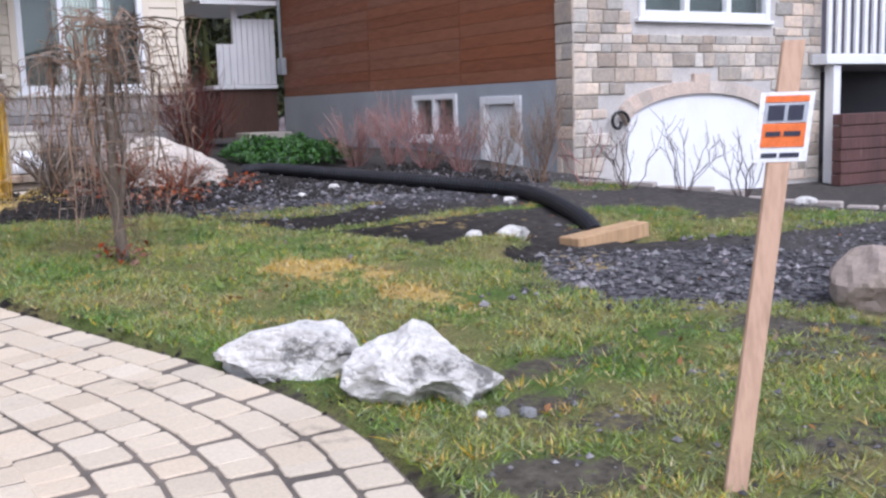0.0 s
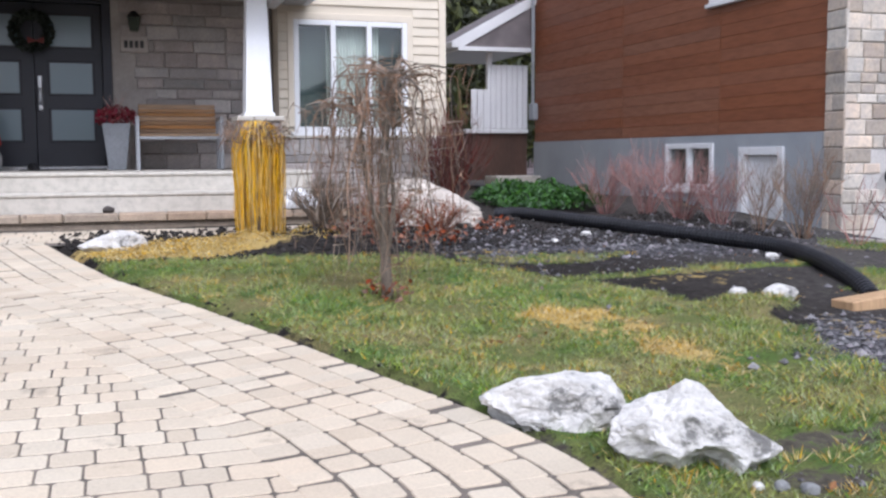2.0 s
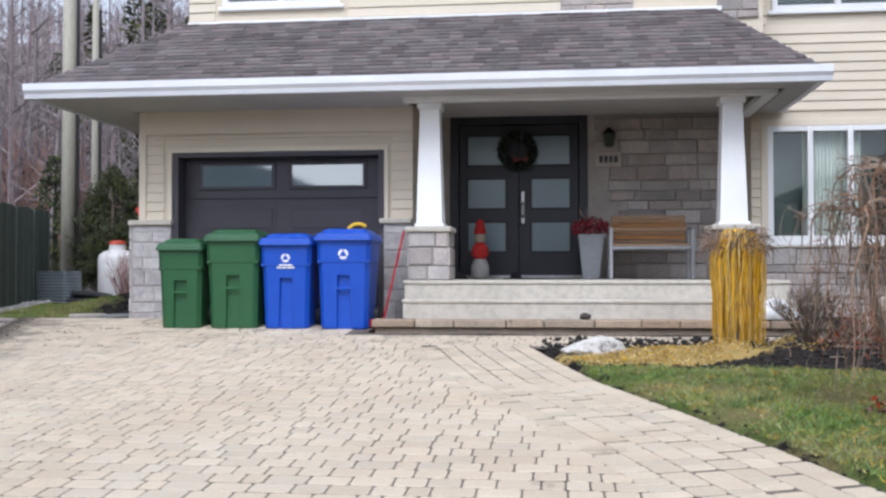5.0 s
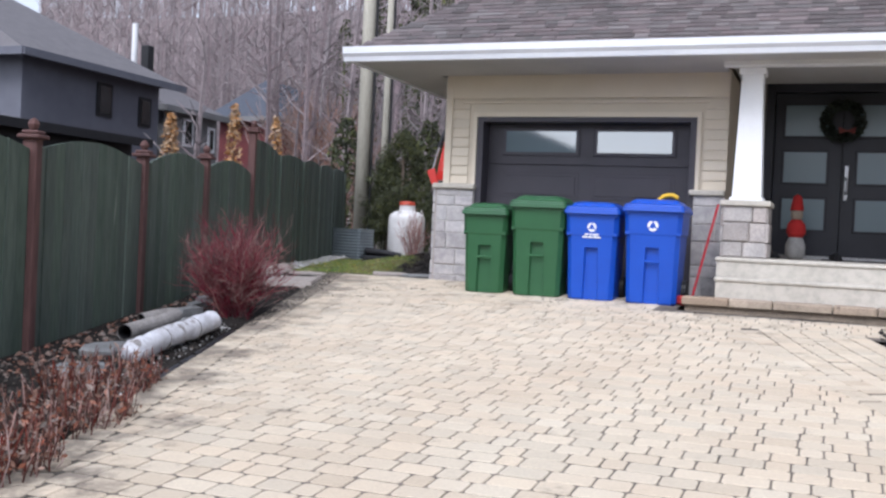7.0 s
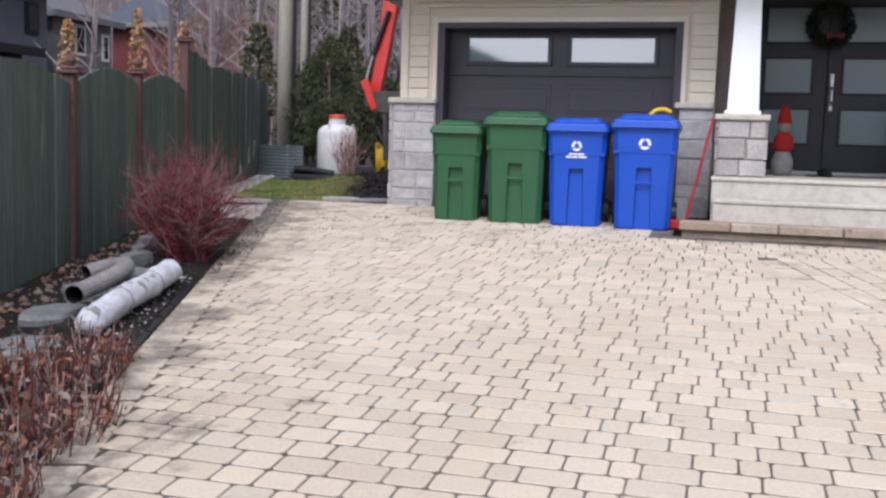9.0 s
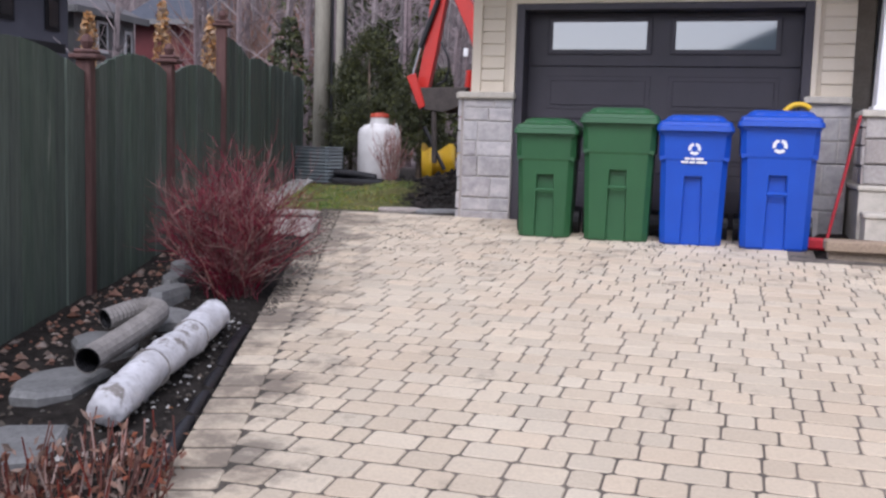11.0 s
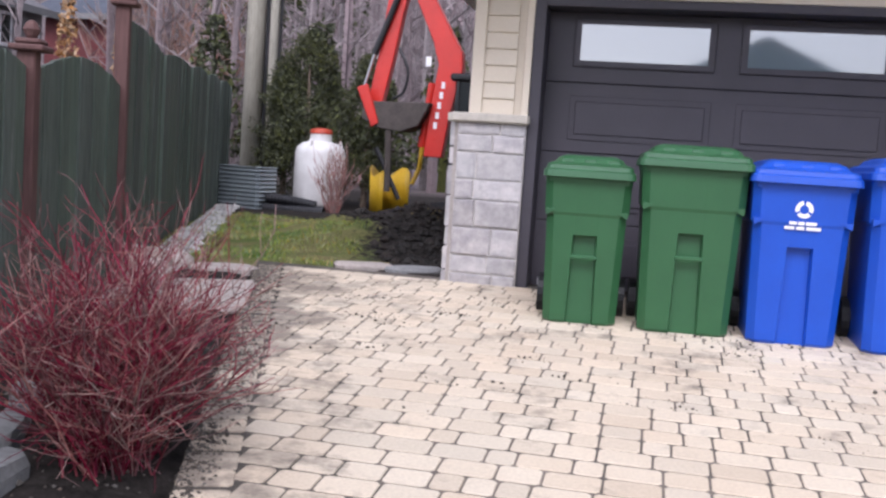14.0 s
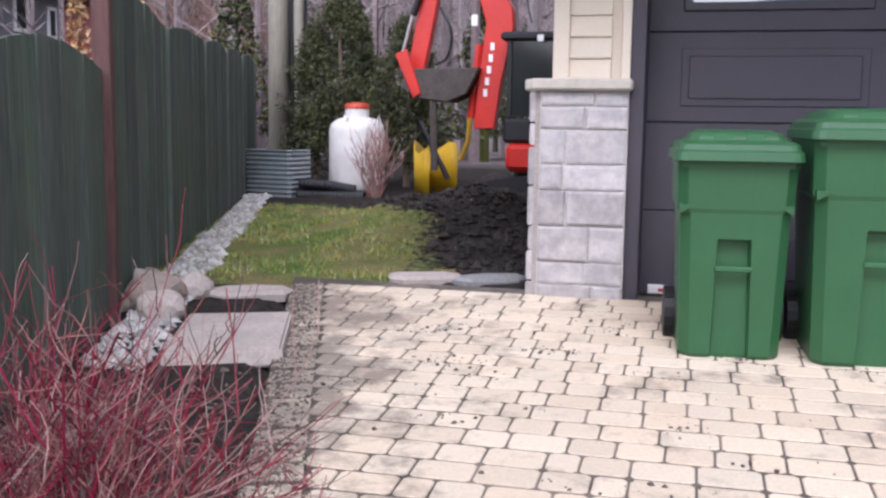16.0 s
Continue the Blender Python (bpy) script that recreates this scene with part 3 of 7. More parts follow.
boards(sw, GY + 0.02, 20.9, -4.661, 2.3, 3.7, 0.118, CREAM, axis="y")
for seed, (a, b) in enumerate(((-4.74, -4.25), (-1.55, -1.2))):
    p = part("stone_base", a_box(a, b, GY - 0.062, GY - 0.003, 0.9, 2.28), PALE_MORTAR, house)
    stones(p, a, b, GY - 0.062, 1.06, 2.28, STONE_GREY_LIT, 14 + seed, (0.13, 0.40), (0.11, 0.28), proud=0.016)
    part("ledge", a_box(a - 0.05, b + (0.02 if seed == 0 else 0.0), GY - 0.12, GY - 0.004, 2.28, 2.345, 0.012), CONCRETE, p)
p = part("stone_base", a_box(-4.77, -4.663, GY - 0.05, 20.9, 0.8, 2.28), MORTAR, house)
stones(p, GY - 0.05, 16.0, -4.77, 1.0, 2.28, STONE_GREY_LIT, 17, (0.2, 0.5), (0.13, 0.26), axis="y")
part("ledge", a_box(-4.84, -4.664, GY - 0.003, 20.9, 2.28, 2.345, 0.01), CONCRETE, p)

# garage door, set back in its opening
GB = GY + 0.09
gd = part("garage_door", a_box(-4.25, -1.55, GB + 0.15, GB + 0.19, 1.02, 3.19), CHARCOAL, house, "charcoal sectional garage door with two window panes")
part("jamb", a_box(-4.25, -4.17, GY - 0.02, GB + 0.149, 1.06, 3.19, 0.004), CHARCOAL, gd)
part("jamb", a_box(-1.63, -1.55, GY - 0.02, GB + 0.149, 1.06, 3.19, 0.004), CHARCOAL, gd)
part("jamb", a_box(-4.17, -1.63, GY - 0.02, GB + 0.149, 3.13, 3.19, 0.004), CHARCOAL, gd)
part("threshold", a_box(-4.3, -1.5, GY - 0.03, GY + 0.2, 0.98, 1.095, 0.006), CONCRETE, gd)
for k in range(4):
    zb = 1.10 + k * 0.508
    part("door_section", a_box(-4.17, -1.63, GB + 0.125, GB + 0.149, zb, zb + 0.502, 0.004), CHARCOAL, gd)
    for a, b in ((-3.98, -2.98), (-2.81, -1.81)):
        if k == 3:
            part("window_frame", a_box(a, b, GB + 0.105, GB + 0.124, zb + 0.11, zb + 0.46, 0.006), CHARCOAL, gd)
            part("pane", a_box(a + 0.05, b - 0.05, GB + 0.098, GB + 0.104, zb + 0.155, zb + 0.415), FROST, gd)
        else:
            bm = a_box(a, b, GB + 0.117, GB + 0.124, zb + 0.09, zb + 0.41, 0.003)
            box(bm, a + 0.04, b - 0.04, GB + 0.108, GB + 0.1169, zb + 0.13, zb + 0.37, 0.006)
            part("raised_panel", bm, CHARCOAL, gd)

label_plate = part("label_plate", a_box(-4.12, -3.93, GB + 0.117, GB + 0.1235, 1.115, 1.17, 0.002), WHITE, gd, "small white label with a red mark")
part("mark", a_box(-4.06, -4.0, GB + 0.1145, GB + 0.1165, 1.13, 1.148), RED_MARK, label_plate)

# porch walls
pw = part("porch_wall", wall_with_holes(-1.2, 2.99, PY, PY + 0.25, 1.0, 3.9, [FRONT]), MORTAR, house)
stones(pw, -1.2, 2.97, PY, 1.6, 3.74, STONE, 23, (0.25, 0.62), (0.10, 0.20), [(FRONT[0] - 0.02, FRONT[1] + 0.02, 0, FRONT[3] + 0.02)])
part("porch_side_wall", a_box(-1.42, -1.203, GY + 0.251, PY - 0.001, 1.0, 3.74), CREAM, house)
part("porch_ceiling", a_box(-1.19, 2.83, 11.61, PY - 0.06, 3.78, 3.82), SOFFIT, house)
ww = part("window_wall", wall_with_holes(3.0, 5.27, WY, WY + 0.25, 0.8, 6.6, [WIN, (3.27, 4.9, 5.0, 6.2)]), CREAM, house)
boards(ww, 3.0, 5.19, WY - 0.001, 2.14, 6.6, 0.122, CREAM, [(WIN[0] - 0.08, WIN[1] + 0.08, 0, WIN[3] + 0.09), (3.2, 4.97, 4.92, 6.3)])
part("corner_board", a_box(5.19, 5.29, WY - 0.03, WY + 0.06, 2.14, 6.6, 0.004), CREAM_TRIM, ww)
for a, b, c, d in ((3.12, 3.20, 2.14, 3.53), (4.74, 4.82, 2.14, 3.53), (3.12, 4.82, 3.53, 3.62)):
    part("trim", a_box(a, b, WY - 0.035, WY + 0.02, c, d, 0.004), CREAM_TRIM, ww)
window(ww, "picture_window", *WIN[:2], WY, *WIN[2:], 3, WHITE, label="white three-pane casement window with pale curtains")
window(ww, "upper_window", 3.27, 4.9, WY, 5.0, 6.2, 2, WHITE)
p = part("stone_base", a_box(3.0, 5.27, WY - 0.05, WY - 0.003, 0.8, 2.0), MORTAR, house)
stones(p, 3.0, 5.27, WY - 0.05, 1.05, 1.99, STONE, 29, (0.2, 0.55), (0.10, 0.2))
part("ledge", a_box(2.98, 5.33, WY - 0.10, WY - 0.004, 1.99, 2.02, 0.008), CONCRETE, p)
part("right_wall", a_box(5.05, 5.26, WY + 0.251, 22, 0.8, 6.6), CREAM, house)
part("return_wall", a_box(3.0, 3.2, WY + 0.251, PY + 0.2, 0.9, 6.6), CREAM, house)
uw = part("upper_wall", wall_with_holes(-4.2, 3.05, 12.62, 12.85, 3.9, 6.6, [(-3.75, -2.2, 5.12, 6.3)]), CREAM, house)
boards(uw, -4.2, 0.6, 12.619, 4.7, 6.6, 0.122, CREAM, [(-3.85, -2.1, 5.0, 6.35)])
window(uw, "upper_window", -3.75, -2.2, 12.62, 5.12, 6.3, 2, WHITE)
for a, b in ((0.6, 1.5), (2.5, 3.0)):
    stones(uw, a, b, 12.62, 4.78, 6.0, STONE, 31, (0.2, 0.5), (0.1, 0.2))
part("trim", a_box(-4.2, 2.55, 12.55, 12.618, 4.86, 4.93, 0.004), WHITE, uw)
part("upper_side_wall", a_box(-4.2, -3.98, 12.851, 22, 3.9, 6.6), CREAM, house)
part("upper_roof", prism(bmesh.new(), ((-4.7, 6.6), (5.9, 6.6), (0.6, 9.2)), 12.2, 22.5), SHINGLE, house)
part("back_wall", a_box(-4.5, 5.2, 21, 21.25, 0.8, 6.6), CREAM, house)

# front roof with its hips
EL, ER, EF, EZ = -5.48, 3.36, 11.02, 3.85
TL, TR, TY, TZ = -4.24, 2.47, 12.60, 4.92
bm = bmesh.new()
corner = [bm.verts.new(v) for v in ((EL, EF, EZ), (ER, EF, EZ), (TR, TY, TZ), (TL, TY, TZ), (EL, 21, EZ), (TL, 21, TZ), (ER, 13.19, EZ), (TR, 13.19, TZ))]
for q in ((0, 1, 2, 3), (0, 3, 5, 4), (1, 6, 7, 2)):
    bm.faces.new([corner[i] for i in q])
roof = part("front_roof", bm, SHINGLE, house, "grey-brown asphalt shingle hip roof")
part("soffit", a_box(EL + 0.05, ER - 0.05, EF + 0.06, 11.46, 3.705, 3.725), SOFFIT, house)
part("soffit", a_box(EL + 0.05, -1.22, 11.461, GY - 0.04, 3.705, 3.725), SOFFIT, house)
part("soffit", a_box(EL + 0.05, -4.76, GY - 0.039, 20.9, 3.705, 3.725), SOFFIT, house)
part("soffit", a_box(3.06, ER - 0.05, 11.461, 13.19, 3.705, 3.725), SOFFIT, house)


def gutter_run(x0, x1, y0, y1):
    """A gutter with a rolled lip, in the outline of the usual K shape."""
    bm = bmesh.new()
    prof = ((0, 3.70), (-0.07, 3.70), (-0.085, 3.75), (-0.115, 3.79), (-0.12, 3.865), (-0.105, 3.87), (-0.10, 3.81), (0, 3.81))
    n = len(prof)
    ends = []
    for x, y in ((x0, y0), (x1, y1)):
        sx = -1 if x0 == x1 and x0 > 0 else 1
        ends.append([bm.verts.new((x, y + o, z) if x0 != x1 else (x + sx * o, y, z)) for o, z in prof])
    for i in range(n):
        bm.faces.new((ends[0][i], ends[1][i], ends[1][(i + 1) % n], ends[0][(i + 1) % n]))
    bm.faces.new(ends[0])
    bm.faces.new(list(reversed(ends[1])))
    bmesh.ops.recalc_face_normals(bm, faces=bm.faces)
    return bm


part("gutter", gutter_run(EL - 0.08, ER + 0.08, EF + 0.05, EF + 0.05), GUTTER, house, "white aluminium gutter")
part("gutter", gutter_run(EL + 0.04, EL + 0.04, EF + 0.06, 20.9), GUTTER, house)
part("gutter", gutter_run(ER - 0.04, ER - 0.04, EF + 0.06, 13.15), GUTTER, house)
# shingle courses
sr = random.Random(5)
rows = 17
tabs, upper_v, upper_f = 0, [], []
for k in range(rows):
    f0, f1 = k / rows, (k + 1) / rows
    ya, yb = EF + (TY - EF) * f0, EF + (TY - EF) * f1
    za, zb = EZ + (TZ - EZ) * f0, EZ + (TZ - EZ) * f1
    xl, xr = EL + (TL - EL) * (f0 + f1) / 2, ER + (TR - ER) * (f0 + f1) / 2
    x = xl - 0.0
    while x < xr - 0.02:
        w = sr.uniform(0.12, 0.30)
        e = min(x + w, xr)
        t = sr.choice((0.006, 0.012, 0.018))
        lo = ya - 0.015
        tabs += 1
        corner = ((x, lo, za + 0.004), (e - 0.006, lo, za + 0.004), (e - 0.006, lo, za + 0.004 + t), (x, lo, za + 0.004 + t), (x, yb, zb + 0.006), (e - 0.006, yb, zb + 0.006))
        sides = ((0, 1, 2, 3), (3, 2, 5, 4), (0, 3, 4), (1, 5, 2))
        if tabs <= 290:
            bm = bmesh.new()
            vs = [bm.verts.new(v) for v in corner]
            for q in sides:
                bm.faces.new([vs[i] for i in q])
            part("shingle", bm, SHINGLE, roof)
        else:
            upper_f.extend(tuple(len(upper_v) + i for i in q) for q in sides)
            upper_v.extend(corner)
        x = e
me = bpy.data.meshes.new("upper_shingles")
me.from_pydata(upper_v, [], upper_f)
me.materials.append(SHINGLE_JOINED)
upper = new("upper_shingles", me)
upper.parent = roof
tagged(upper, kind="stuff")
part("beam", a_box(-1.21, 2.98, 11.44, 11.60, 3.65, 3.725, 0.006), WHITE, house)
part("beam", a_box(2.84, 2.98, 11.601, 13.19, 3.65, 3.725, 0.006), WHITE, house)

# porch posts on stone piers
for k, x in enumerate((-0.915, 2.51)):
    pier = part("pier", a_box(x - 0.22, x + 0.22, 11.49, 11.97, 1.57, 2.15), MORTAR, house)
    stones(pier, x - 0.23, x + 0.23, 11.49, 1.60, 2.15, STONE, 41 + k, (0.18, 0.36), (0.12, 0.24))
    stones(pier, 11.47, 11.98, x - 0.22, 1.60, 2.15, STONE, 45 + k, (0.18, 0.36), (0.12, 0.24), axis="y")
    stones(pier, 11.47, 11.98, x + 0.22, 1.60, 2.15, STONE, 47 + k, (0.18, 0.36), (0.12, 0.24), axis="y", face=1)
    part("pier_cap", a_box(x - 0.265, x + 0.265, 11.43, 12.03, 2.15, 2.21, 0.012), CONCRETE, pier)
    post = part("post", taper(bmesh.new(), (x - 0.152, x + 0.152, 11.55, 11.855, 2.24), (x - 0.112, x + 0.112, 11.59, 11.815, 3.60), 0.006), WHITE, house, "tapered white porch post")
    part("post_foot", a_box(x - 0.175, x + 0.175, 11.525, 11.88, 2.211, 2.25, 0.006), WHITE, post)
    part("post_head", a_box(x - 0.14, x + 0.14, 11.56, 11.845, 3.58, 3.649, 0.006), WHITE, post)

# steps
steps = thing("porch_steps", pose(0, 0, 0), "pale concrete porch slab with two wide steps", "steps")
part("top_slab", a_box(-1.17, 3.05, 11.35, PY - 0.001, 0.95, 1.55), CONCRETE, steps)
part("tread", a_box(-1.185, 3.065, 11.33, PY - 0.001, 1.551, 1.595, 0.012), CONCRETE, steps)
part("lower_step", a_box(-1.14, 3.08, 11.03, 11.349, 0.95, 1.345), CONCRETE, steps)
part("tread", a_box(-1.155, 3.095, 11.012, 11.348, 1.346, 1.39, 0.012), CONCRETE, steps)
kerb = thing("paver_landing", pose(0, 0, 0), "low tan paver step before the porch", "step")
part("core", a_box(-1.41, 3.30, 10.815, 11.029, 0.9, 1.088), KERB_STONE, kerb)
x = -1.44
while x < 3.3:
    w = RNG.uniform(0.38, 0.66)
    part("cap_stone", a_box(x, min(x + w, 3.33) - 0.008, 10.76, 11.028, 1.094, 1.18, 0.012), KERB_STONE, kerb)
    x += w

# front doors
DOOR_FROST = glass_pane("dark_frosted_glass", (0.14, 0.185, 0.205), 0.25)
fd = part("front_door", a_box(FRONT[0], FRONT[1], PY + 0.10, PY + 0.13, 1.6, FRONT[3]), DOOR_BLACK, house, "black double front door with six frosted panes")
for a, b in ((FRONT[0], FRONT[0] + 0.11), (FRONT[1] - 0.11, FRONT[1])):
    part("jamb", a_box(a, b, PY - 0.03, PY + 0.099, 1.6, FRONT[3], 0.006), DOOR_BLACK, fd)
part("head", a_box(FRONT[0] + 0.11, FRONT[1] - 0.11, PY - 0.03, PY + 0.099, FRONT[3] - 0.14, FRONT[3], 0.006), DOOR_BLACK, fd)
mid = (FRONT[0] + FRONT[1]) / 2
for s in (-1, 1):
    a, b = sorted((mid + s * 0.004, mid + s * 0.80))
    leaf = part("door_leaf", a_box(a, b, PY + 0.05, PY + 0.095, 1.65, 3.67, 0.004), DOOR_BLACK, fd)
    for k in range(3):
        z = 1.96 + k * 0.585
        c, d = sorted((mid + s * 0.15, mid + s * 0.71))
        part("pane_frame", a_box(c, d, PY + 0.035, PY + 0.049, z - 0.015, z + 0.415, 0.006), DOOR_BLACK, leaf)
        part("pane", a_box(c + 0.03, d - 0.03, PY + 0.028, PY + 0.0345, z + 0.01, z + 0.39), DOOR_FROST, leaf)
STEEL = surf("brushed_steel", (0.55, 0.55, 0.56), (0.45, 0.45, 0.46), 5, 80, 0.3, 0.05, metal=0.9)
part("door_handle", tube(a_box(mid + 0.03, mid + 0.085, PY + 0.012, PY + 0.049, 2.34, 2.78, 0.01), ((mid + 0.057, PY + 0.0, 2.42), (mid + 0.057, PY - 0.05, 2.46), (mid + 0.057, PY - 0.05, 2.58), (mid + 0.057, PY, 2.62)), 0.014), STEEL, fd, "brushed steel handle set")
part("sill", a_box(FRONT[0] + 0.05, FRONT[1] - 0.05, PY - 0.06, PY + 0.08, 1.596, 1.648, 0.008), STEEL, fd)


# ---- neighbouring house with brown siding ----
house_b = thing("neighbour_house", pose(0, 0, 0), "brown-sided house with grey foundation and tan stone front", "house")
HX, HY, HYE = 8.4, 8.97, 17.3
FT = 2.0
fw = part("foundation", wall_with_holes(HY + 0.31, HYE, HX, HX + 0.3, -0.6, FT, [(10.01, 10.81, 0.6, 1.80), (11.42, 12.59, 1.28, 1.90)], axis="y"), FOUNDATION, house_b)
bw = part("side_wall", a_box(HX + 0.03, HX + 0.3, HY + 0.31, HYE, FT + 0.001, 6.0), BROWN, house_b)
for a, b in ((HY + 0.02, 11.35), (11.36, 13.95), (13.96, HYE)):
    boards(bw, a, b, HX + 0.029, FT + 0.01, 6.0, 0.155, BROWN, axis="y", lap=0.004, lip=0.003)
window(fw, "basement_window", 11.42, 12.59, HX, 1.28, 1.90, 2, WHITE, axis="y")
window(bw, "upper_window", 10.15, 11.56, HX, 3.70, 4.75, 3, WHITE, axis="y")
bd = part("side_door", a_box(HX + 0.06, HX + 0.1, 10.01, 10.81, 0.5, 1.80), WHITE, house_b, "white basement side door")
for a, b, c, d in ((9.97, 10.07, 0.5, 1.84), (10.75, 10.85, 0.5, 1.84), (10.07, 10.75, 1.74, 1.84)):
    part("frame", a_box(HX - 0.03, HX + 0.059, a, b, c, d, 0.006), WHITE, bd)
ARCH = (9.19, 11.62, 1.44, 1.80)


def in_arch(a, b, z, t):
    c, w = (ARCH[0] + ARCH[1]) / 2, (ARCH[1] - ARCH[0]) / 2 + 0.17
    m = max(min(abs(a - c), abs(b - c)), 0) if (a - c) * (b - c) > 0 else 0
    if m > w:
        return False
    return z < ARCH[2] + 0.17 + (ARCH[3] - ARCH[2]) * math.sqrt(max(0, 1 - (m / w) ** 2)) - 0.02


fr = part("front_wall", wall_with_holes(HX, 12.72, HY, HY + 0.3, -0.6, 6.0, [(9.39, 11.66, 2.70, 4.2), (ARCH[0], ARCH[1], -0.6, ARCH[2])]), PALE_MORTAR, house_b)
stones(fr, HX - 0.03, 12.7, HY, 0.6, 3.5, STONE_MIX, 61, (0.14, 0.40), (0.10, 0.19), [(9.34, 11.71, 2.6, 4.3), in_arch], proud=0.022)
stones(fr, HY - 0.03, HY + 0.3, HX, 0.5, 4.4, STONE_MIX, 63, (0.2, 0.34), (0.14, 0.26), axis="y")
window(fr, "front_window", 9.39, 11.66, HY, 2.70, 4.2, 3, WHITE, bar=0.09)
bm = bmesh.new()
n, c, w = 15, (ARCH[0] + ARCH[1]) / 2, (ARCH[1] - ARCH[0]) / 2
arch_pts = [(c + w * math.cos(math.pi * k / n), ARCH[2] + (ARCH[3] - ARCH[2]) * math.sin(math.pi * k / n)) for k in range(n + 1)]
prism(bm, [(ARCH[1], -0.5)] + arch_pts + [(ARCH[0], -0.5)], HY - 0.012, HY - 0.004)
garage_b = part("arched_garage_door", bm, WHITE, house_b, "white arched garage door")
for k in range(n):
    (xa, za), (xb, zb) = arch_pts[k], arch_pts[k + 1]
    up = 0.15 if k != n // 2 else 0.24
    dx = lambda x: (x - c) * 0.10
    bm = bmesh.new()
    prism(bm, ((xa, za), (xa + dx(xa), za + up), (xb + dx(xb), zb + up), (xb, zb)), HY - 0.055, HY - 0.002)
    part("arch_stone", bm, STONE_WARM, fr)

# ---- fence ----
FENCE = ((-4.28, 2.05, 2.18), (-4.80, 3.95, 2.25), (-5.33, 5.86, 2.33), (-5.85, 7.75, 2.36), (-6.30, 9.36, 2.47), (-6.74, 10.97, 2.93),
         (-7.38, 12.70, 2.86), (-8.13, 14.70, 2.93), (-8.80, 16.50, 2.99), (-9.48, 18.32, 3.05), (-10.16, 20.15, 3.10))


def build_fence():
    fence = thing("board_fence", pose(0, 0, 0), "dark green board fence with scalloped tops and red-brown posts", "fence")
    r = random.Random(3)
    for i, (px, py, top) in enumerate(FENCE):
        g = gz(py) - 0.05
        ahead = FENCE[min(i + 1, len(FENCE) - 1)]
        back = FENCE[i] if ahead is not FENCE[i] else FENCE[i - 1]
        run = math.hypot(ahead[0] - back[0], ahead[1] - back[1])
        turn = math.degrees(math.atan2(ahead[1] - back[1], ahead[0] - back[0]))
        m = pose(px, py, 0, 0, 0, turn)
        if i > 5:
            part("post", box(bmesh.new(), -0.05, 0.05, -0.03, 0.055, g, top - 0.17, 0.006, m), FENCE_GREEN, fence)
        else:
            p = part("post", box(bmesh.new(), -0.045, 0.045, -0.035 if i > 2 else -0.05, 0.055, g, top - 0.09, 0.006, m), FENCE_RED, fence)
        bm = box(bmesh.new(), -0.08, 0.08, -0.085, 0.085, top - 0.09, top - 0.06, 0.008, m)
        box(bm, -0.06, 0.06, -0.065, 0.065, top - 0.06, top - 0.03, 0.012, m)
        lathe(bm, ((0.018, top - 0.03), (0.03, top - 0.015), (0.042, top + 0.015), (0.028, top + 0.045), (0.008, top + 0.06)), 8, (px, py))
        if i < 6:
            part("post_cap", bm, FENCE_RED, p)
        else:
            bm.free()
        if i + 1 == len(FENCE):
            break
        n = round((run - 0.10) / 0.142)
        w = (run - 0.10) / n
        high, low = top - 0.16, ahead[2] - 0.16
        if i == 4:
            high, low = 2.29, 2.33
        for k in range(n):
            u = (k + 0.5) / n
            rise = 0.12 if i < 5 else 0.045
            zt = high + (low - high) * u + rise * math.sin(math.pi * u)
            slope = rise * math.pi * math.cos(math.pi * u) / run * w / 2
            d = 0.05 + (k + 0.5) * w
            mm = m @ Matrix.Translation((d, 0, 0))
            g = gz((mm.translation).y) - 0.03
            o = r.uniform(-0.004, 0.004) - (0.006 if k % 2 else 0)
            a = w / 2 - 0.002
            bm = bmesh.new()
            vs = [bm.verts.new(mm @ Vector(q)) for q in ((-a, o, g), (a, o, g), (a, o + 0.02, g), (-a, o + 0.02, g), (-a, o, zt - slope), (a, o, zt + slope), (a, o + 0.02, zt + slope), (-a, o + 0.02, zt - slope))]
            for q in ((0, 3, 2, 1), (4, 5, 6, 7), (0, 1, 5, 4), (1, 2, 6, 5), (2, 3, 7, 6), (3, 0, 4, 7)):
                bm.faces.new([vs[j] for j in q])
            part("board", bm, FENCE_GREEN, fence)
        for zr in (0.35, 0.85):
            zz = g + zr * (min(high, low) - g)
            part("rail", box(bmesh.new(), 0.05, run - 0.05, 0.028, 0.066, zz - 0.04, zz + 0.04, 0, m), FENCE_GREEN, fence)


build_fence()


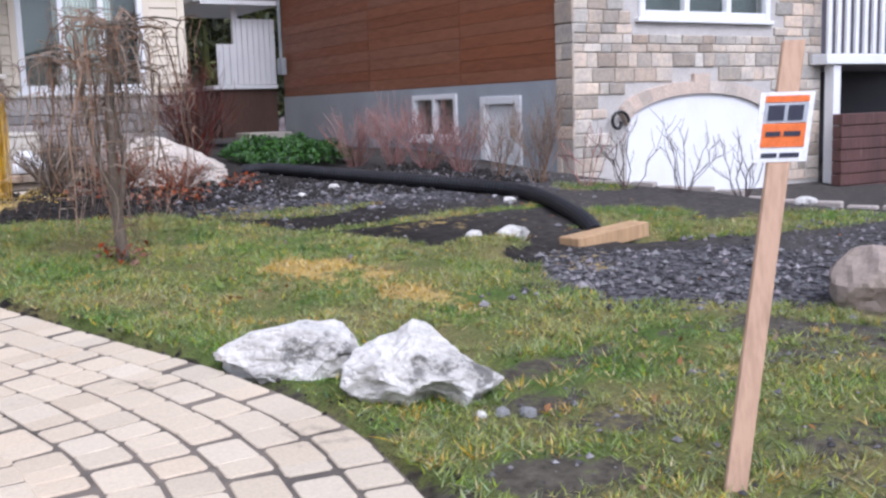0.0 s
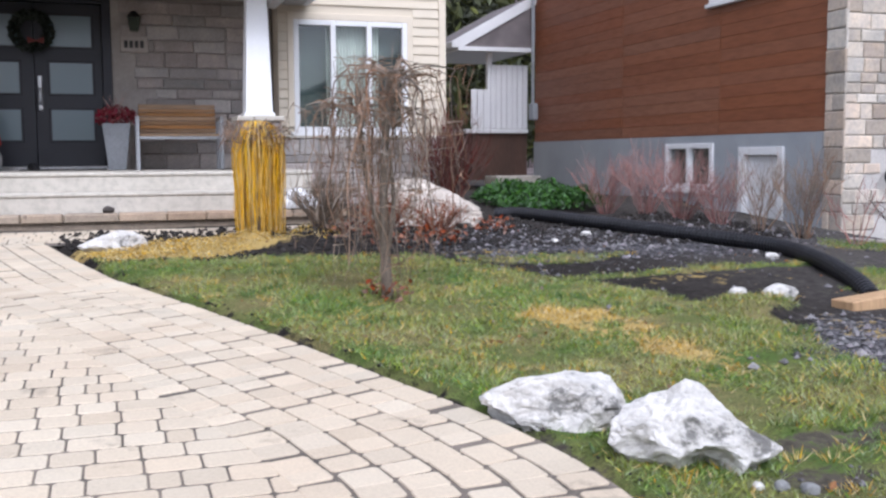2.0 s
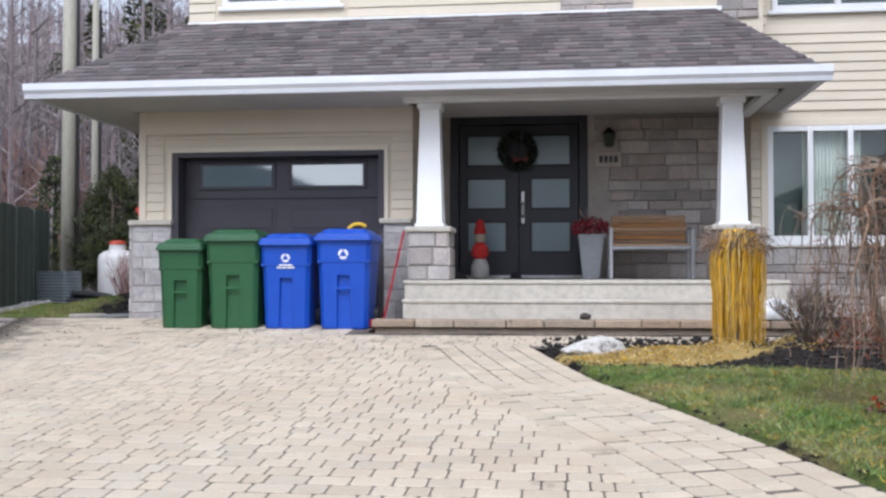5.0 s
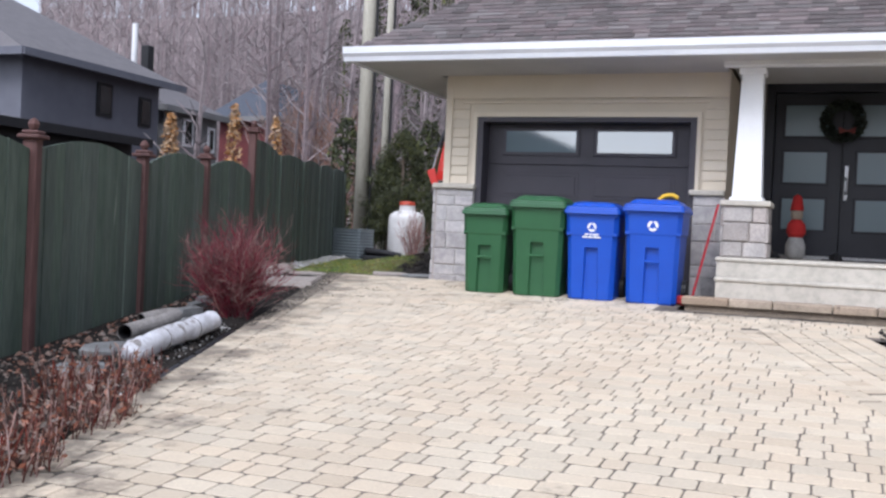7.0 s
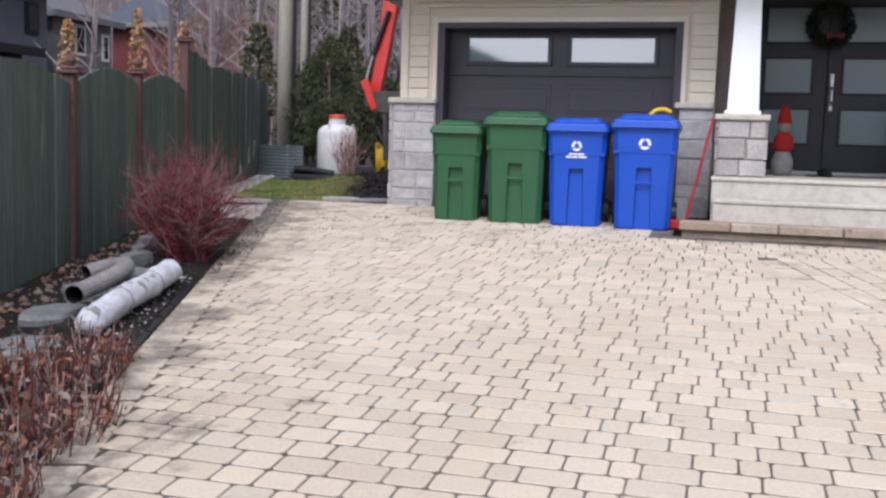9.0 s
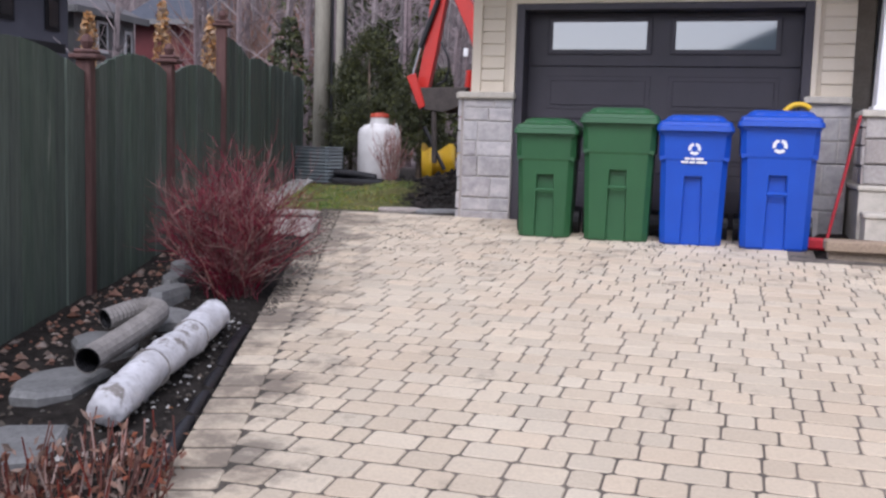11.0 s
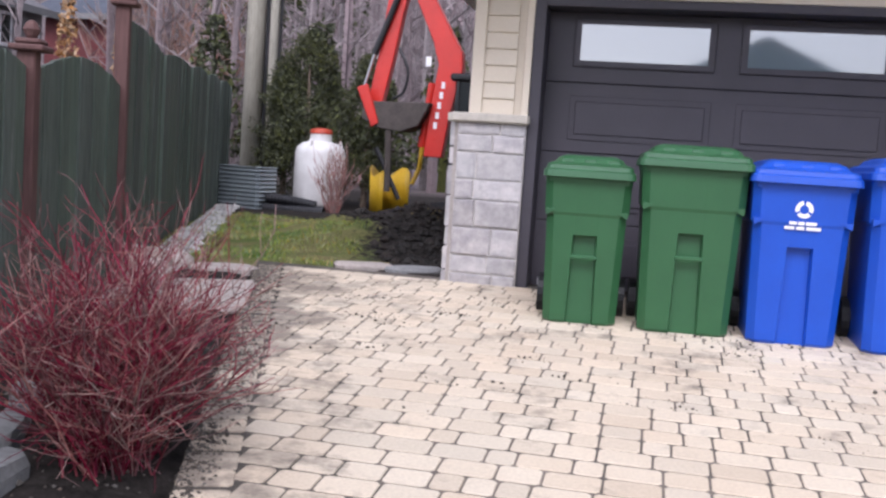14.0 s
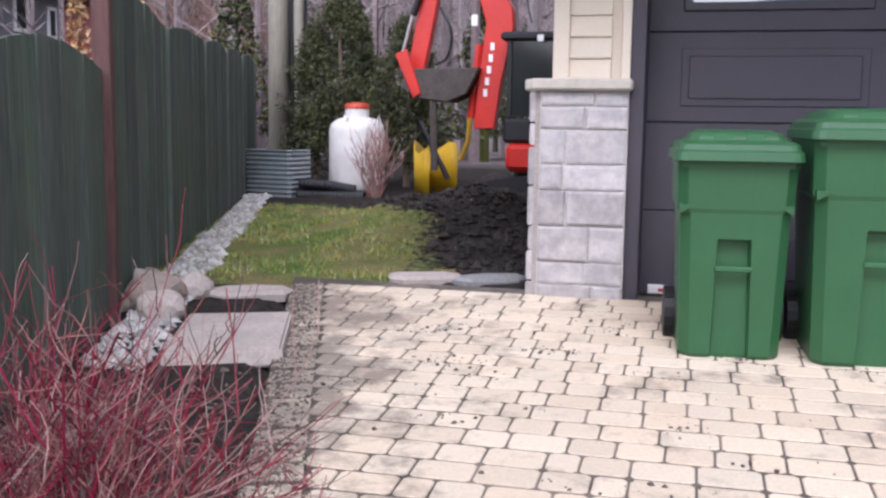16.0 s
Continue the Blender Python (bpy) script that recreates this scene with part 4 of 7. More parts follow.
# ---- wheeled bins ----
def wheeled_bin(name, m, h, w, d, material, label, marks, group, words=False):
    bn = thing(name, m, label, "bin", group)
    lid_z = h - 0.125
    wb, db = w * 0.80, d * 0.74
    f = lambda z: 0.02 - 0.05 * z / lid_z
    bm = bmesh.new()
    rings, rt, c = [], lid_z * 0.60, 0.045
    for z, dep in ((0, 0.02), (0.02, 0.03), (rt - 0.015, 0.055), (rt, 0.045), (rt + 0.004, 0.0008), (lid_z * 0.73, 0.0006), (lid_z * 0.75, 0.0006), (lid_z, 0.0004)):
        u = z / lid_z
        hw = wb / 2 + (w * 0.445 - wb / 2) * u + (0.012 if u > 0.74 else 0) - (0.012 if z == 0 else 0)
        fr, bk = f(z) + (0.012 if z == 0 else 0) - (0.006 if u > 0.74 else 0), db + (d * 0.93 - db) * u
        r = 0.085 - 0.012 * min(1, z / rt)
        rings.append([bm.verts.new((px, py, z)) for px, py in ((-hw + c, fr), (-r, fr), (-r + 0.008, fr + dep), (r - 0.008, fr + dep), (r, fr), (hw - c, fr), (hw, fr + c), (hw, bk - c), (hw - c, bk), (-hw + c, bk), (-hw, bk - c), (-hw, fr + c))])
    for a, b in zip(rings, rings[1:]):
        for k in range(12):
            bm.faces.new((a[k], a[(k + 1) % 12], b[(k + 1) % 12], b[k]))
    bm.faces.new(list(reversed(rings[0])))
    part("body", bm, material, bn)
    # shoulder band with its moulded tabs
    band = ((0.470, -0.038, 0.945, lid_z - 0.045), (0.474, -0.040, 0.95, lid_z))
    part("rim", loft(bmesh.new(), [(-w * q, w * q, fr, d * bk, z, 0.045) for q, fr, bk, z in band]), material, bn)
    for s in (-1, 1):
        zt = lid_z * 0.74
        bm = bmesh.new()
        prism(bm, ((s * w * 0.436, zt - 0.012), (s * w * 0.39, zt + 0.004), (s * w * 0.34, zt + 0.026), (s * w * 0.442, zt + 0.03)), f(zt) - 0.014, f(zt) + 0.05)
        part("rib", bm, material, bn)
    zz = lid_z * 0.455
    if name == "green_bin" or not words:
        part("grip_bar", a_box(-0.082, 0.082, f(zz) - 0.012, f(zz) + 0.012, zz - 0.012, zz + 0.014, 0.006), material, bn)
    # lid with a domed top and a rear hinge
    layers = ((0.004, -0.016, 0.05), (0.0, -0.012, 0.05), (0.004, 0.026, 0.05), (0.016, 0.034, 0.045), (0.020, 0.058, 0.045), (0.042, 0.070, 0.04), (0.060, 0.074, 0.06), (0.085, 0.104, 0.06), (0.125, 0.120, 0.06))
    bm = loft(bmesh.new(), [(-w / 2 + q, w / 2 - q, -0.085 + q * 1.25, d - q, lid_z + z, c) for q, z, c in layers])
    lid = part("lid", bm, material, bn)
    for s in (-0.5, 0.0, 0.5):
        part("lid_tab", loft(bmesh.new(), [(s * w / 2 - a, s * w / 2 + a, -0.005 + b, 0.075, lid_z + z, 0.012) for a, b, z in ((0.04, 0, 0.07), (0.036, 0.004, 0.092), (0.028, 0.014, 0.1))]), material, lid)
    part("hinge_bar", tube(bmesh.new(), ((-w * 0.42, d + 0.03, lid_z - 0.02), (w * 0.42, d + 0.03, lid_z - 0.02)), 0.016), material, bn)
    for s in (-1, 1):
        bm = tube(bmesh.new(), ((s * (wb / 2 + 0.005), db - 0.02, 0.13), (s * (wb / 2 + 0.055), db - 0.02, 0.13)), 0.13, 18)
        part("wheel", bm, BLACK, bn)
    if marks:
        for bmk, lab in marks(f, lid_z):
            part("mark", bmk, PRINT, bn, lab)
    return bn


PRINT = surf("white_print", (0.8, 0.8, 0.82), (0.74, 0.74, 0.76), 9, 60, 0.6, 0)


def recycling_marks(size, words):
    def make(f, lid_z):
        out = []
        zc = lid_z * 0.835
        for k in range(3):
            a0 = radians(90 + 120 * k)
            bm = bmesh.new()
            ring = []
            for j in range(6):
                a = a0 + radians(9 + 20 * j)
                ring.append((a, size * 0.52, size))
            inner = [bm.verts.new((r0 * math.cos(a), f(zc) - 0.008, zc + r0 * math.sin(a))) for a, r0, r1 in ring]
            outer = [bm.verts.new((r1 * math.cos(a), f(zc) - 0.008, zc + r1 * math.sin(a))) for a, r0, r1 in ring]
            for j in range(5):
                bm.faces.new((inner[j], outer[j], outer[j + 1], inner[j + 1]))
            out.append((bm, "white recycling arrow"))
        if words:
            for hw, z in ((0.075, zc - size - 0.03), (0.10, zc - size - 0.058)):
                for a, b in ((-hw, -hw * 0.45), (-hw * 0.35, hw * 0.1), (hw * 0.2, hw)):
                    out.append((a_box(a, b, f(z) - 0.012, f(z) - 0.008, z - 0.009, z + 0.009), "white lettering bar"))
        return out
    return make


BINS = "wheeled bins before the garage door"
wheeled_bin("green_bin", pose(-3.70, 11.06, gz(11.06), 0, 0, 4), 1.03, 0.55, 0.62, GREEN_PLASTIC, "smaller green wheeled compost bin on the paver drive", None, BINS)
wheeled_bin("green_bin", pose(-3.085, 11.06, gz(11.06), 0, 0, 3), 1.13, 0.66, 0.74, GREEN_PLASTIC, "large green wheeled refuse bin beside the garage door", None, BINS)
wheeled_bin("blue_bin", pose(-2.47, 11.06, gz(11.06), 0, 0, 2), 1.08, 0.62, 0.74, BLUE_PLASTIC, "blue wheeled recycling bin with printed words", recycling_marks(0.05, True), BINS, True)
wheeled_bin("blue_bin", pose(-1.81, 11.05, gz(11.05), 0, 0, 1), 1.13, 0.66, 0.74, BLUE_PLASTIC, "large blue wheeled recycling bin with a yellow strap on its lid", recycling_marks(0.058, False), BINS)

# ---- boulders on the lawn ----
def boulder(x, y, z, sx, sy, sz, seed, rz, label, rough=0.28, crest=(), hollow=None, stone=LIMESTONE):
    ob = link_mesh("boulder", rock(sx, sy, sz, seed, 5, rough, 6, crest, hollow), stone)
    ob.matrix_world = pose(x, y, z, 0, 0, rz)
    return tagged(ob, label, "boulder", "boulders in the yard")


boulder(2.66, 3.90, gz(3.9) + 0.05, 0.325, 0.20, 0.165, 3, -42, "low pale limestone boulder at the lawn edge", 0.26, ((-1, 0.5), (-0.5, 0.85), (0.2, 1.0), (0.7, 1.0), (1, 0.8)))
boulder(2.93, 3.35, gz(3.3) + 0.07, 0.31, 0.21, 0.188, 12, -32, "jagged pale limestone boulder at the lawn edge", 0.34, ((-1, 0.55), (-0.6, 0.95), (-0.2, 0.95), (0.05, 1.2), (0.3, 1.1), (0.6, 0.9), (1, 0.85)), (0.35, -0.35))
boulder(3.92, 9.75, gz(9.6) + 0.12, 0.58, 0.36, 0.40, 16, -18, "large cream boulder in the planting bed", 0.4, ((-1, 1.0), (-0.5, 1.1), (0, 0.9), (0.5, 0.7), (1, 0.5)), None, CREAM_ROCK)
boulder(0.90, 9.26, gz(9.26) + 0.05, 0.26, 0.15, 0.12, 9, 10, "flat white boulder at the corner of the bed", 0.3)


# ---- fine growth: twigs and leaves gathered into one mesh a plant ----
class Growth:
    def __init__(self):
        self.v, self.f = [], []

    def stem(self, pts, r0, r1, seg=3):
        pts = [Vector(p) for p in pts]
        base, n = len(self.v), len(pts)
        for i, p in enumerate(pts):
            d = pts[min(i + 1, n - 1)] - pts[max(i - 1, 0)]
            d = d.normalized() if d.length > 1e-6 else Vector((0, 0, 1))
            s = d.cross(Vector((0.31, 0.17, 0.93)) if abs(d.z) < 0.9 else Vector((1, 0.2, 0))).normalized()
            u = s.cross(d)
            r = r0 + (r1 - r0) * i / max(1, n - 1)
            for k in range(seg):
                a = 2 * math.pi * k / seg
                self.v.append(p + r * (math.cos(a) * s + math.sin(a) * u))
        for i in range(n - 1):
            for k in range(seg):
                a, b = base + i * seg + k, base + i * seg + (k + 1) % seg
                self.f.append((a, b, b + seg, a + seg))

    def leaf(self, p, size, r, flat=0.5, shape=1.6):
        n = Vector((r.gauss(0, 1), r.gauss(0, 1), r.gauss(0, 1) + flat)).normalized()
        s = n.orthogonal().normalized()
        t = n.cross(s)
        a = r.uniform(0, 6.28)
        u, w = math.cos(a) * s + math.sin(a) * t, -math.sin(a) * s + math.cos(a) * t
        base = len(self.v)
        p = Vector(p)
        self.v += [p - u * size * shape / 2, p + w * size * 0.4 + n * size * 0.12, p + u * size * shape / 2, p - w * size * 0.4 + n * size * 0.12]
        self.f.append((base, base + 1, base + 2, base + 3))

    def blade(self, p, h, w, lean, a):
        base = len(self.v)
        c, s = math.cos(a) * w, math.sin(a) * w
        x, y, z = p
        self.v += [(x - c, y - s, z), (x + c, y + s, z), (x + lean[0], y + lean[1], z + h)]
        self.f.append((base, base + 1, base + 2))

    def make(self, name, material, parent=None, label="", category="", kind=""):
        me = bpy.data.meshes.new(name)
        me.from_pydata([tuple(q) for q in self.v], [], self.f)
        me.materials.append(material)
        ob = new(name, me)
        if parent:
            ob.parent = parent
        return tagged(ob, label, category, kind=kind)


def bark(name, c1, c2, isl=0.3):
    return surf(name, c1, c2, 8, 60, 0.8, 0.3, island=isl)


RED_TWIG = bark("red_twig_bark", (0.215, 0.029, 0.043), (0.125, 0.020, 0.029), 0.5)
PALE_TWIG = bark("pale_twig_bark", (0.42, 0.30, 0.26), (0.28, 0.17, 0.15))
YELLOW_TWIG = bark("yellow_willow_bark", (0.80, 0.52, 0.06), (0.62, 0.36, 0.035), 0.35)
BROWN_TWIG = bark("brown_twig_bark", (0.29, 0.205, 0.145), (0.17, 0.118, 0.085), 0.45)
OLD_BARK = bark("gnarled_bark", (0.17, 0.125, 0.088), (0.095, 0.07, 0.05), 0.3)
ROSE_TWIG = bark("rose_twig_bark", (0.36, 0.20, 0.175), (0.25, 0.14, 0.125), 0.35)
DARK_TWIG = bark("dark_twig_bark", (0.085, 0.058, 0.052), (0.05, 0.036, 0.034), 0.35)
MAROON_TWIG = bark("maroon_twig_bark", (0.13, 0.045, 0.032), (0.075, 0.028, 0.022), 0.4)
DEAD_LEAF = surf("dead_leaves", (0.30, 0.18, 0.10), (0.19, 0.11, 0.065), 6, 40, 0.85, 0.2, island=0.4)
RUST_LEAF = surf("rust_leaves", (0.27, 0.105, 0.055), (0.17, 0.065, 0.04), 6, 40, 0.85, 0.2, island=0.4)
HEDGE_LEAF = surf("green_groundcover", (0.045, 0.125, 0.018), (0.026, 0.08, 0.014), 5, 40, 0.6, 0.2, island=0.4)
CEDAR_LEAF = surf("cedar_foliage", (0.085, 0.092, 0.036), (0.040, 0.048, 0.022), 3, 40, 0.8, 0.2, island=0.45)
GRASS = surf("grass_blades", (0.122, 0.243, 0.045), (0.335, 0.33, 0.12), 1.7, 30, 0.7, 0.1, island=0.35, world_space=True, spot=(0.06, 0.13, 0.03), spot_at=0.56, spot_scale=3.2)
STRAW = surf("dry_straw", (0.60, 0.45, 0.15), (0.44, 0.30, 0.10), 4, 40, 0.8, 0.1, island=0.35)


def bare_shrub(name, x, y, h, spread, stems, material, label, seed, r0=0.006, forks=3, lean=1.0, tips=None, group=""):
    """A leafless shrub of many forking stems from one crown."""
    r = random.Random(seed)
    z = ground_height(x, y) - 0.02
    th = thing(name, pose(x, y, z), label, "shrub", group)
    g, gt = Growth(), Growth()
    for _ in range(stems):
        a, q = r.uniform(0, 6.283), spread * math.sqrt(r.random())
        hh = h * r.uniform(0.6, 1.05) * (1 - 0.35 * (q / spread) ** 2)
        end = Vector((q * math.cos(a), q * math.sin(a), hh))
        start = Vector((0.16 * end.x + r.gauss(0, 0.02), 0.16 * end.y + r.gauss(0, 0.02), 0))
        bend = lean * 0.22 * h
        pts = [start]
        for k in range(1, 5):
            u = k / 4
            pts.append(start.lerp(end, u) + Vector((r.gauss(0, 0.03 * h), r.gauss(0, 0.03 * h), bend * u * (1 - u))))
        g.stem(pts, r0 * r.uniform(0.8, 1.3), r0 * 0.45)
        for _ in range(forks):
            k = r.choice((1, 2, 2, 3, 3))
            p = pts[k].lerp(pts[k + 1] if k < 4 else pts[k], r.random())
            d = (end - start).normalized() + Vector((r.gauss(0, 0.5), r.gauss(0, 0.5), r.uniform(-0.1, 0.5)))
            ln = h * r.uniform(0.08, 0.28)
            mid = p + d.normalized() * ln * 0.5 + Vector((r.gauss(0, 0.01), r.gauss(0, 0.01), 0))
            tip = p + d.normalized() * ln + Vector((0, 0, ln * 0.15))
            (gt if tips and r.random() < 0.3 else g).stem([p, mid, tip], r0 * 0.55, r0 * 0.3)
    g.make("branch_mass", material, th)
    if tips and gt.v:
        gt.make("dry_growth", tips, th, "pale dry twigs")
    return th


# ---- planting along the fence ----
def dogwood(x, y):
    """Many wandering red stems from one stool, pale and twiggy at the ends."""
    r = random.Random(5)
    th = thing("dogwood_shrub", pose(x, y, ground_height(x, y) - 0.02), "bare red-twigged dogwood shrub beside the fence", "shrub")
    red, pale = Growth(), Growth()

    def shoot(p, way, ln, rad, depth, bush):
        pts, d, n = [p], way.normalized(), 5
        for k in range(n):
            d = (d + Vector((r.gauss(0, 0.17), r.gauss(0, 0.17), r.gauss(0.03, 0.13)))).normalized()
            pts.append(pts[-1] + d * ln / n)
        bush.stem(pts, rad, rad * 0.5, 4 if depth == 0 else 3)
        if depth < 2:
            for _ in range(7 if depth == 0 else 3):
                k = r.choice((1, 2, 3, 3, 4, 4))
                e = (d + Vector((r.gauss(0, 0.75), r.gauss(0, 0.75), r.gauss(0.1, 0.4)))).normalized()
                shoot(pts[k], e, ln * r.uniform(0.3, 0.55), rad * 0.6, depth + 1, pale if r.random() < 0.10 + 0.16 * (e.x > 0.3) else bush)
    for _ in range(215):
        a, tilt = r.uniform(0, 6.283), 0.70 * r.uniform(0.05, 1.0) ** 0.8
        way = Vector((math.cos(a) * tilt, math.sin(a) * tilt, 1.0))
        shoot(Vector((r.gauss(0, 0.06), r.gauss(0, 0.06), 0)), way, 0.40 + 0.46 * r.random() ** 1.9, r.uniform(0.0028, 0.0052), 0, pale if r.random() < 0.12 else red)
    red.make("branch_mass", RED_TWIG, th)
    pale.make("dry_growth", ROSE_TWIG, th, "pale pinkish old twigs")


dogwood(-5.04, 8.06)


def sedum(x, y, w, seed):
    r = random.Random(seed)
    th = thing("dry_perennial", pose(x, y, gz(y) - 0.01), "dry reddish perennial clump with withered leaves", "plant", "dry perennials by the drive")
    g, lf, st = Growth(), Growth(), Growth()
    for _ in range(int(150 * w / 0.4)):
        a, q = r.uniform(0, 6.283), w * math.sqrt(r.random())
        p = Vector((q * math.cos(a) * 0.55, q * math.sin(a), 0))
        tip = p * 1.15 + Vector((r.gauss(0, 0.03), r.gauss(0, 0.03), r.uniform(0.10, 0.27)))
        (st if r.random() < 0.22 else g).stem([p, p.lerp(tip, 0.5) + Vector((r.gauss(0, 0.014), r.gauss(0, 0.014), 0)), tip], 0.0045, 0.0032)
        for _ in range(3):
            lf.leaf(p.lerp(tip, r.uniform(0.25, 1)) + Vector((r.gauss(0, 0.018), r.gauss(0, 0.018), 0)), r.uniform(0.015, 0.034), r)
    g.make("stem_mass", MAROON_TWIG, th, kind="stuff")
    st.make("stalk_mass", PALE_TWIG, th, "pale dry stalks", kind="stuff")
    lf.make("foliage", RUST_DARK, th, "withered red-brown leaves")


RUST_DARK = surf("withered_leaves", (0.17, 0.085, 0.062), (0.28, 0.175, 0.13), 9, 60, 0.85, 0.2, island=0.5)
sedum(-3.55, 4.3, 0.42, 1)
sedum(-3.95, 5.0, 0.44, 2)
sedum(-3.25, 3.55, 0.35, 3)

SLATE = surf("grey_fieldstone", (0.27, 0.27, 0.265), (0.19, 0.19, 0.19), 5, 40, 0.85, 0.5, depth=0.01)
PALE_STONE = surf("pale_flagstone", (0.46, 0.40, 0.36), (0.35, 0.31, 0.28), 4, 40, 0.85, 0.4, depth=0.01)


def flagstone(x, y, sx, sy, h, turn, seed, material=SLATE, label="flat grey fieldstone lying by the fence", lift=0.0, tilt=0):
    r = random.Random(seed)
    n = 9
    bm = bmesh.new()
    rim = []
    for k in range(n):
        a = 2 * math.pi * k / n
        q = r.uniform(0.82, 1.12) * (1 / max(abs(math.cos(a)), abs(math.sin(a)))) ** 0.6
        rim.append((sx * q * math.cos(a), sy * q * math.sin(a)))
    rings = [[bm.verts.new((px * s, py * s, z + r.uniform(-0.004, 0.004))) for px, py in rim] for s, z in ((0.97, -0.03), (1.0, h * 0.3), (0.90, h * 0.5 + 0.01))]
    for a, b in zip(rings, rings[1:]):
        for k in range(n):
            bm.faces.new((a[k], a[(k + 1) % n], b[(k + 1) % n], b[k]))
    bm.faces.new(rings[-1])
    ob = link_mesh("flagstone", bm, material)
    ob.matrix_world = pose(x, y, ground_height(x, y) + lift, tilt, 0, turn)
    return tagged(ob, label, "stone", "flat stones by the fence")


for args in ((-4.80, 6.1, 0.17, 0.26, 0.06, 14, 1), (-4.50, 5.45, 0.16, 0.26, 0.05, 24, 2), (-5.0, 6.72, 0.17, 0.24, 0.08, 34, 3), (-5.07, 7.28, 0.17, 0.20, 0.10, 60, 4), (-5.27, 7.68, 0.07, 0.22, 0.16, 4, 5),
             (-5.50, 8.12, 0.06, 0.25, 0.13, 26, 6), (-5.70, 8.56, 0.07, 0.22, 0.14, 18, 7), (-5.80, 8.95, 0.07, 0.17, 0.12, 10, 8), (-5.87, 9.3, 0.06, 0.16, 0.11, 14, 9)):
    flagstone(*args)
slab = link_mesh("flagstone", taper(bmesh.new(), (-0.27, 0.28, -0.40, 0.38, -0.03), (-0.26, 0.27, -0.38, 0.37, 0.055), 0.012), PALE_STONE)
slab.matrix_world = pose(-6.03, 10.87, ground_height(-6.03, 10.87), 2, -1, 19)
tagged(slab, "pale rectangular flagstone at the corner of the drive", "stone")
for k, (x, y) in enumerate(((-6.35, 11.75), (-5.95, 12.1), (-5.5, 12.42), (-5.1, 12.5))):
    flagstone(x, y, 0.24, 0.13, 0.05, 25, 20 + k, SLATE if k % 2 else PALE_STONE, "flat edging stone behind the pavers")

GREY_PIPE = surf("dirty_grey_pipe", (0.33, 0.305, 0.285), (0.19, 0.175, 0.165), 7, 50, 0.7, 0.3)
SLEEVE = surf("dirty_white_filter_sock", (0.74, 0.74, 0.78), (0.52, 0.51, 0.53), 7, 30, 0.85, 0.7, spot=(0.20, 0.175, 0.155), spot_at=0.585, spot_scale=6, depth=0.012)
CORRUGATED = surf("black_corrugated_pipe", (0.018, 0.018, 0.022), (0.010, 0.010, 0.012), 5, 50, 0.42, 0.1)


def smooth_path(pts, n):
    """A Catmull-Rom run through the points."""
    pts = [Vector(p) for p in pts]
    q = [2 * pts[0] - pts[1]] + pts + [2 * pts[-1] - pts[-2]]
    out = []
    for i in range(1, len(q) - 2):
        for k in range(n):
            t = k / n
            out.append(0.5 * (2 * q[i] + (q[i + 1] - q[i - 1]) * t + (2 * q[i - 1] - 5 * q[i] + 4 * q[i + 1] - q[i + 2]) * t * t + (3 * q[i] - q[i - 1] - 3 * q[i + 1] + q[i + 2]) * t ** 3))
    return out + [q[-2]]


def corrugated(pts, radius, pitch, material, name, label, hollow=True, depth=0.08):
    path = smooth_path(pts, 40)
    length = [0.0]
    for a, b in zip(path, path[1:]):
        length.append(length[-1] + (b - a).length)
    n = max(8, int(length[-1] / pitch * 2))
    run, radii, j = [], [], 0
    for k in range(n + 1):
        s = length[-1] * k / n
        while j < len(length) - 2 and length[j + 1] < s:
            j += 1
        u = (s - length[j]) / max(1e-6, length[j + 1] - length[j])
        run.append(path[j].lerp(path[j + 1], u))
        radii.append(radius * (1 - (depth if k % 2 else 0)))
    th = thing(name, pose(0, 0, 0), label, "pipe")
    part("shell", tube(bmesh.new(), run, radii, 14, cap=not hollow), material, th, smooth=False)
    if hollow:
        part("lining", tube(bmesh.new(), run, [q * 0.86 for q in radii], 12, cap=False), BLACK, th)
    return th


g6 = lambda x, y, r: (x, y, ground_height(x, y) + r)
corrugated([g6(-4.60, 6.02, 0.15), g6(-4.72, 6.5, 0.15), g6(-4.86, 6.95, 0.14), g6(-5.02, 7.05, 0.13), g6(-5.10, 6.85, 0.11)], 0.056, 0.026, GREY_PIPE, "grey_pipe", "grey corrugated drain pipe bent back on itself")
r9 = random.Random(9)
sock = thing("sleeved_pipe", pose(0, 0, 0), "drain pipe in a dirty white filter sock", "pipe")
run = smooth_path([g6(-4.26, 5.66, 0.09), g6(-4.40, 6.2, 0.10), g6(-4.51, 6.65, 0.10), g6(-4.62, 7.0, 0.10), g6(-4.69, 7.22, 0.09)], 9)
bm = tube(bmesh.new(), run, [0.078 * (1 + 0.06 * r9.uniform(-1, 1)) * (0.82 if k in (0, len(run) - 1) else 1) for k in range(len(run))], 18)
for v in bm.verts:
    v.co += 0.012 * noise.noise_vector(v.co * 14) + 0.006 * noise.noise_vector(v.co * 40)
part("sock", bm, SLEEVE, sock, smooth=True)
for k in (8, 19):
    part("tie", tube(bmesh.new(), [run[k], run[k + 1].lerp(run[k], 0.94)], 0.088, 14), GREY_PIPE, sock)
hose = thing("drain_hose", pose(0, 0, 0), "thin black drain hose along the drive edge", "hose")
part("hose_body", tube(bmesh.new(), smooth_path([g6(-3.86, 5.35, 0.03), g6(-4.05, 5.8, 0.03), g6(-4.3, 6.5, 0.03), g6(-4.52, 7.1, 0.03), g6(-4.63, 7.45, 0.03)], 8), 0.036, 8), CORRUGATED, hose, smooth=True)

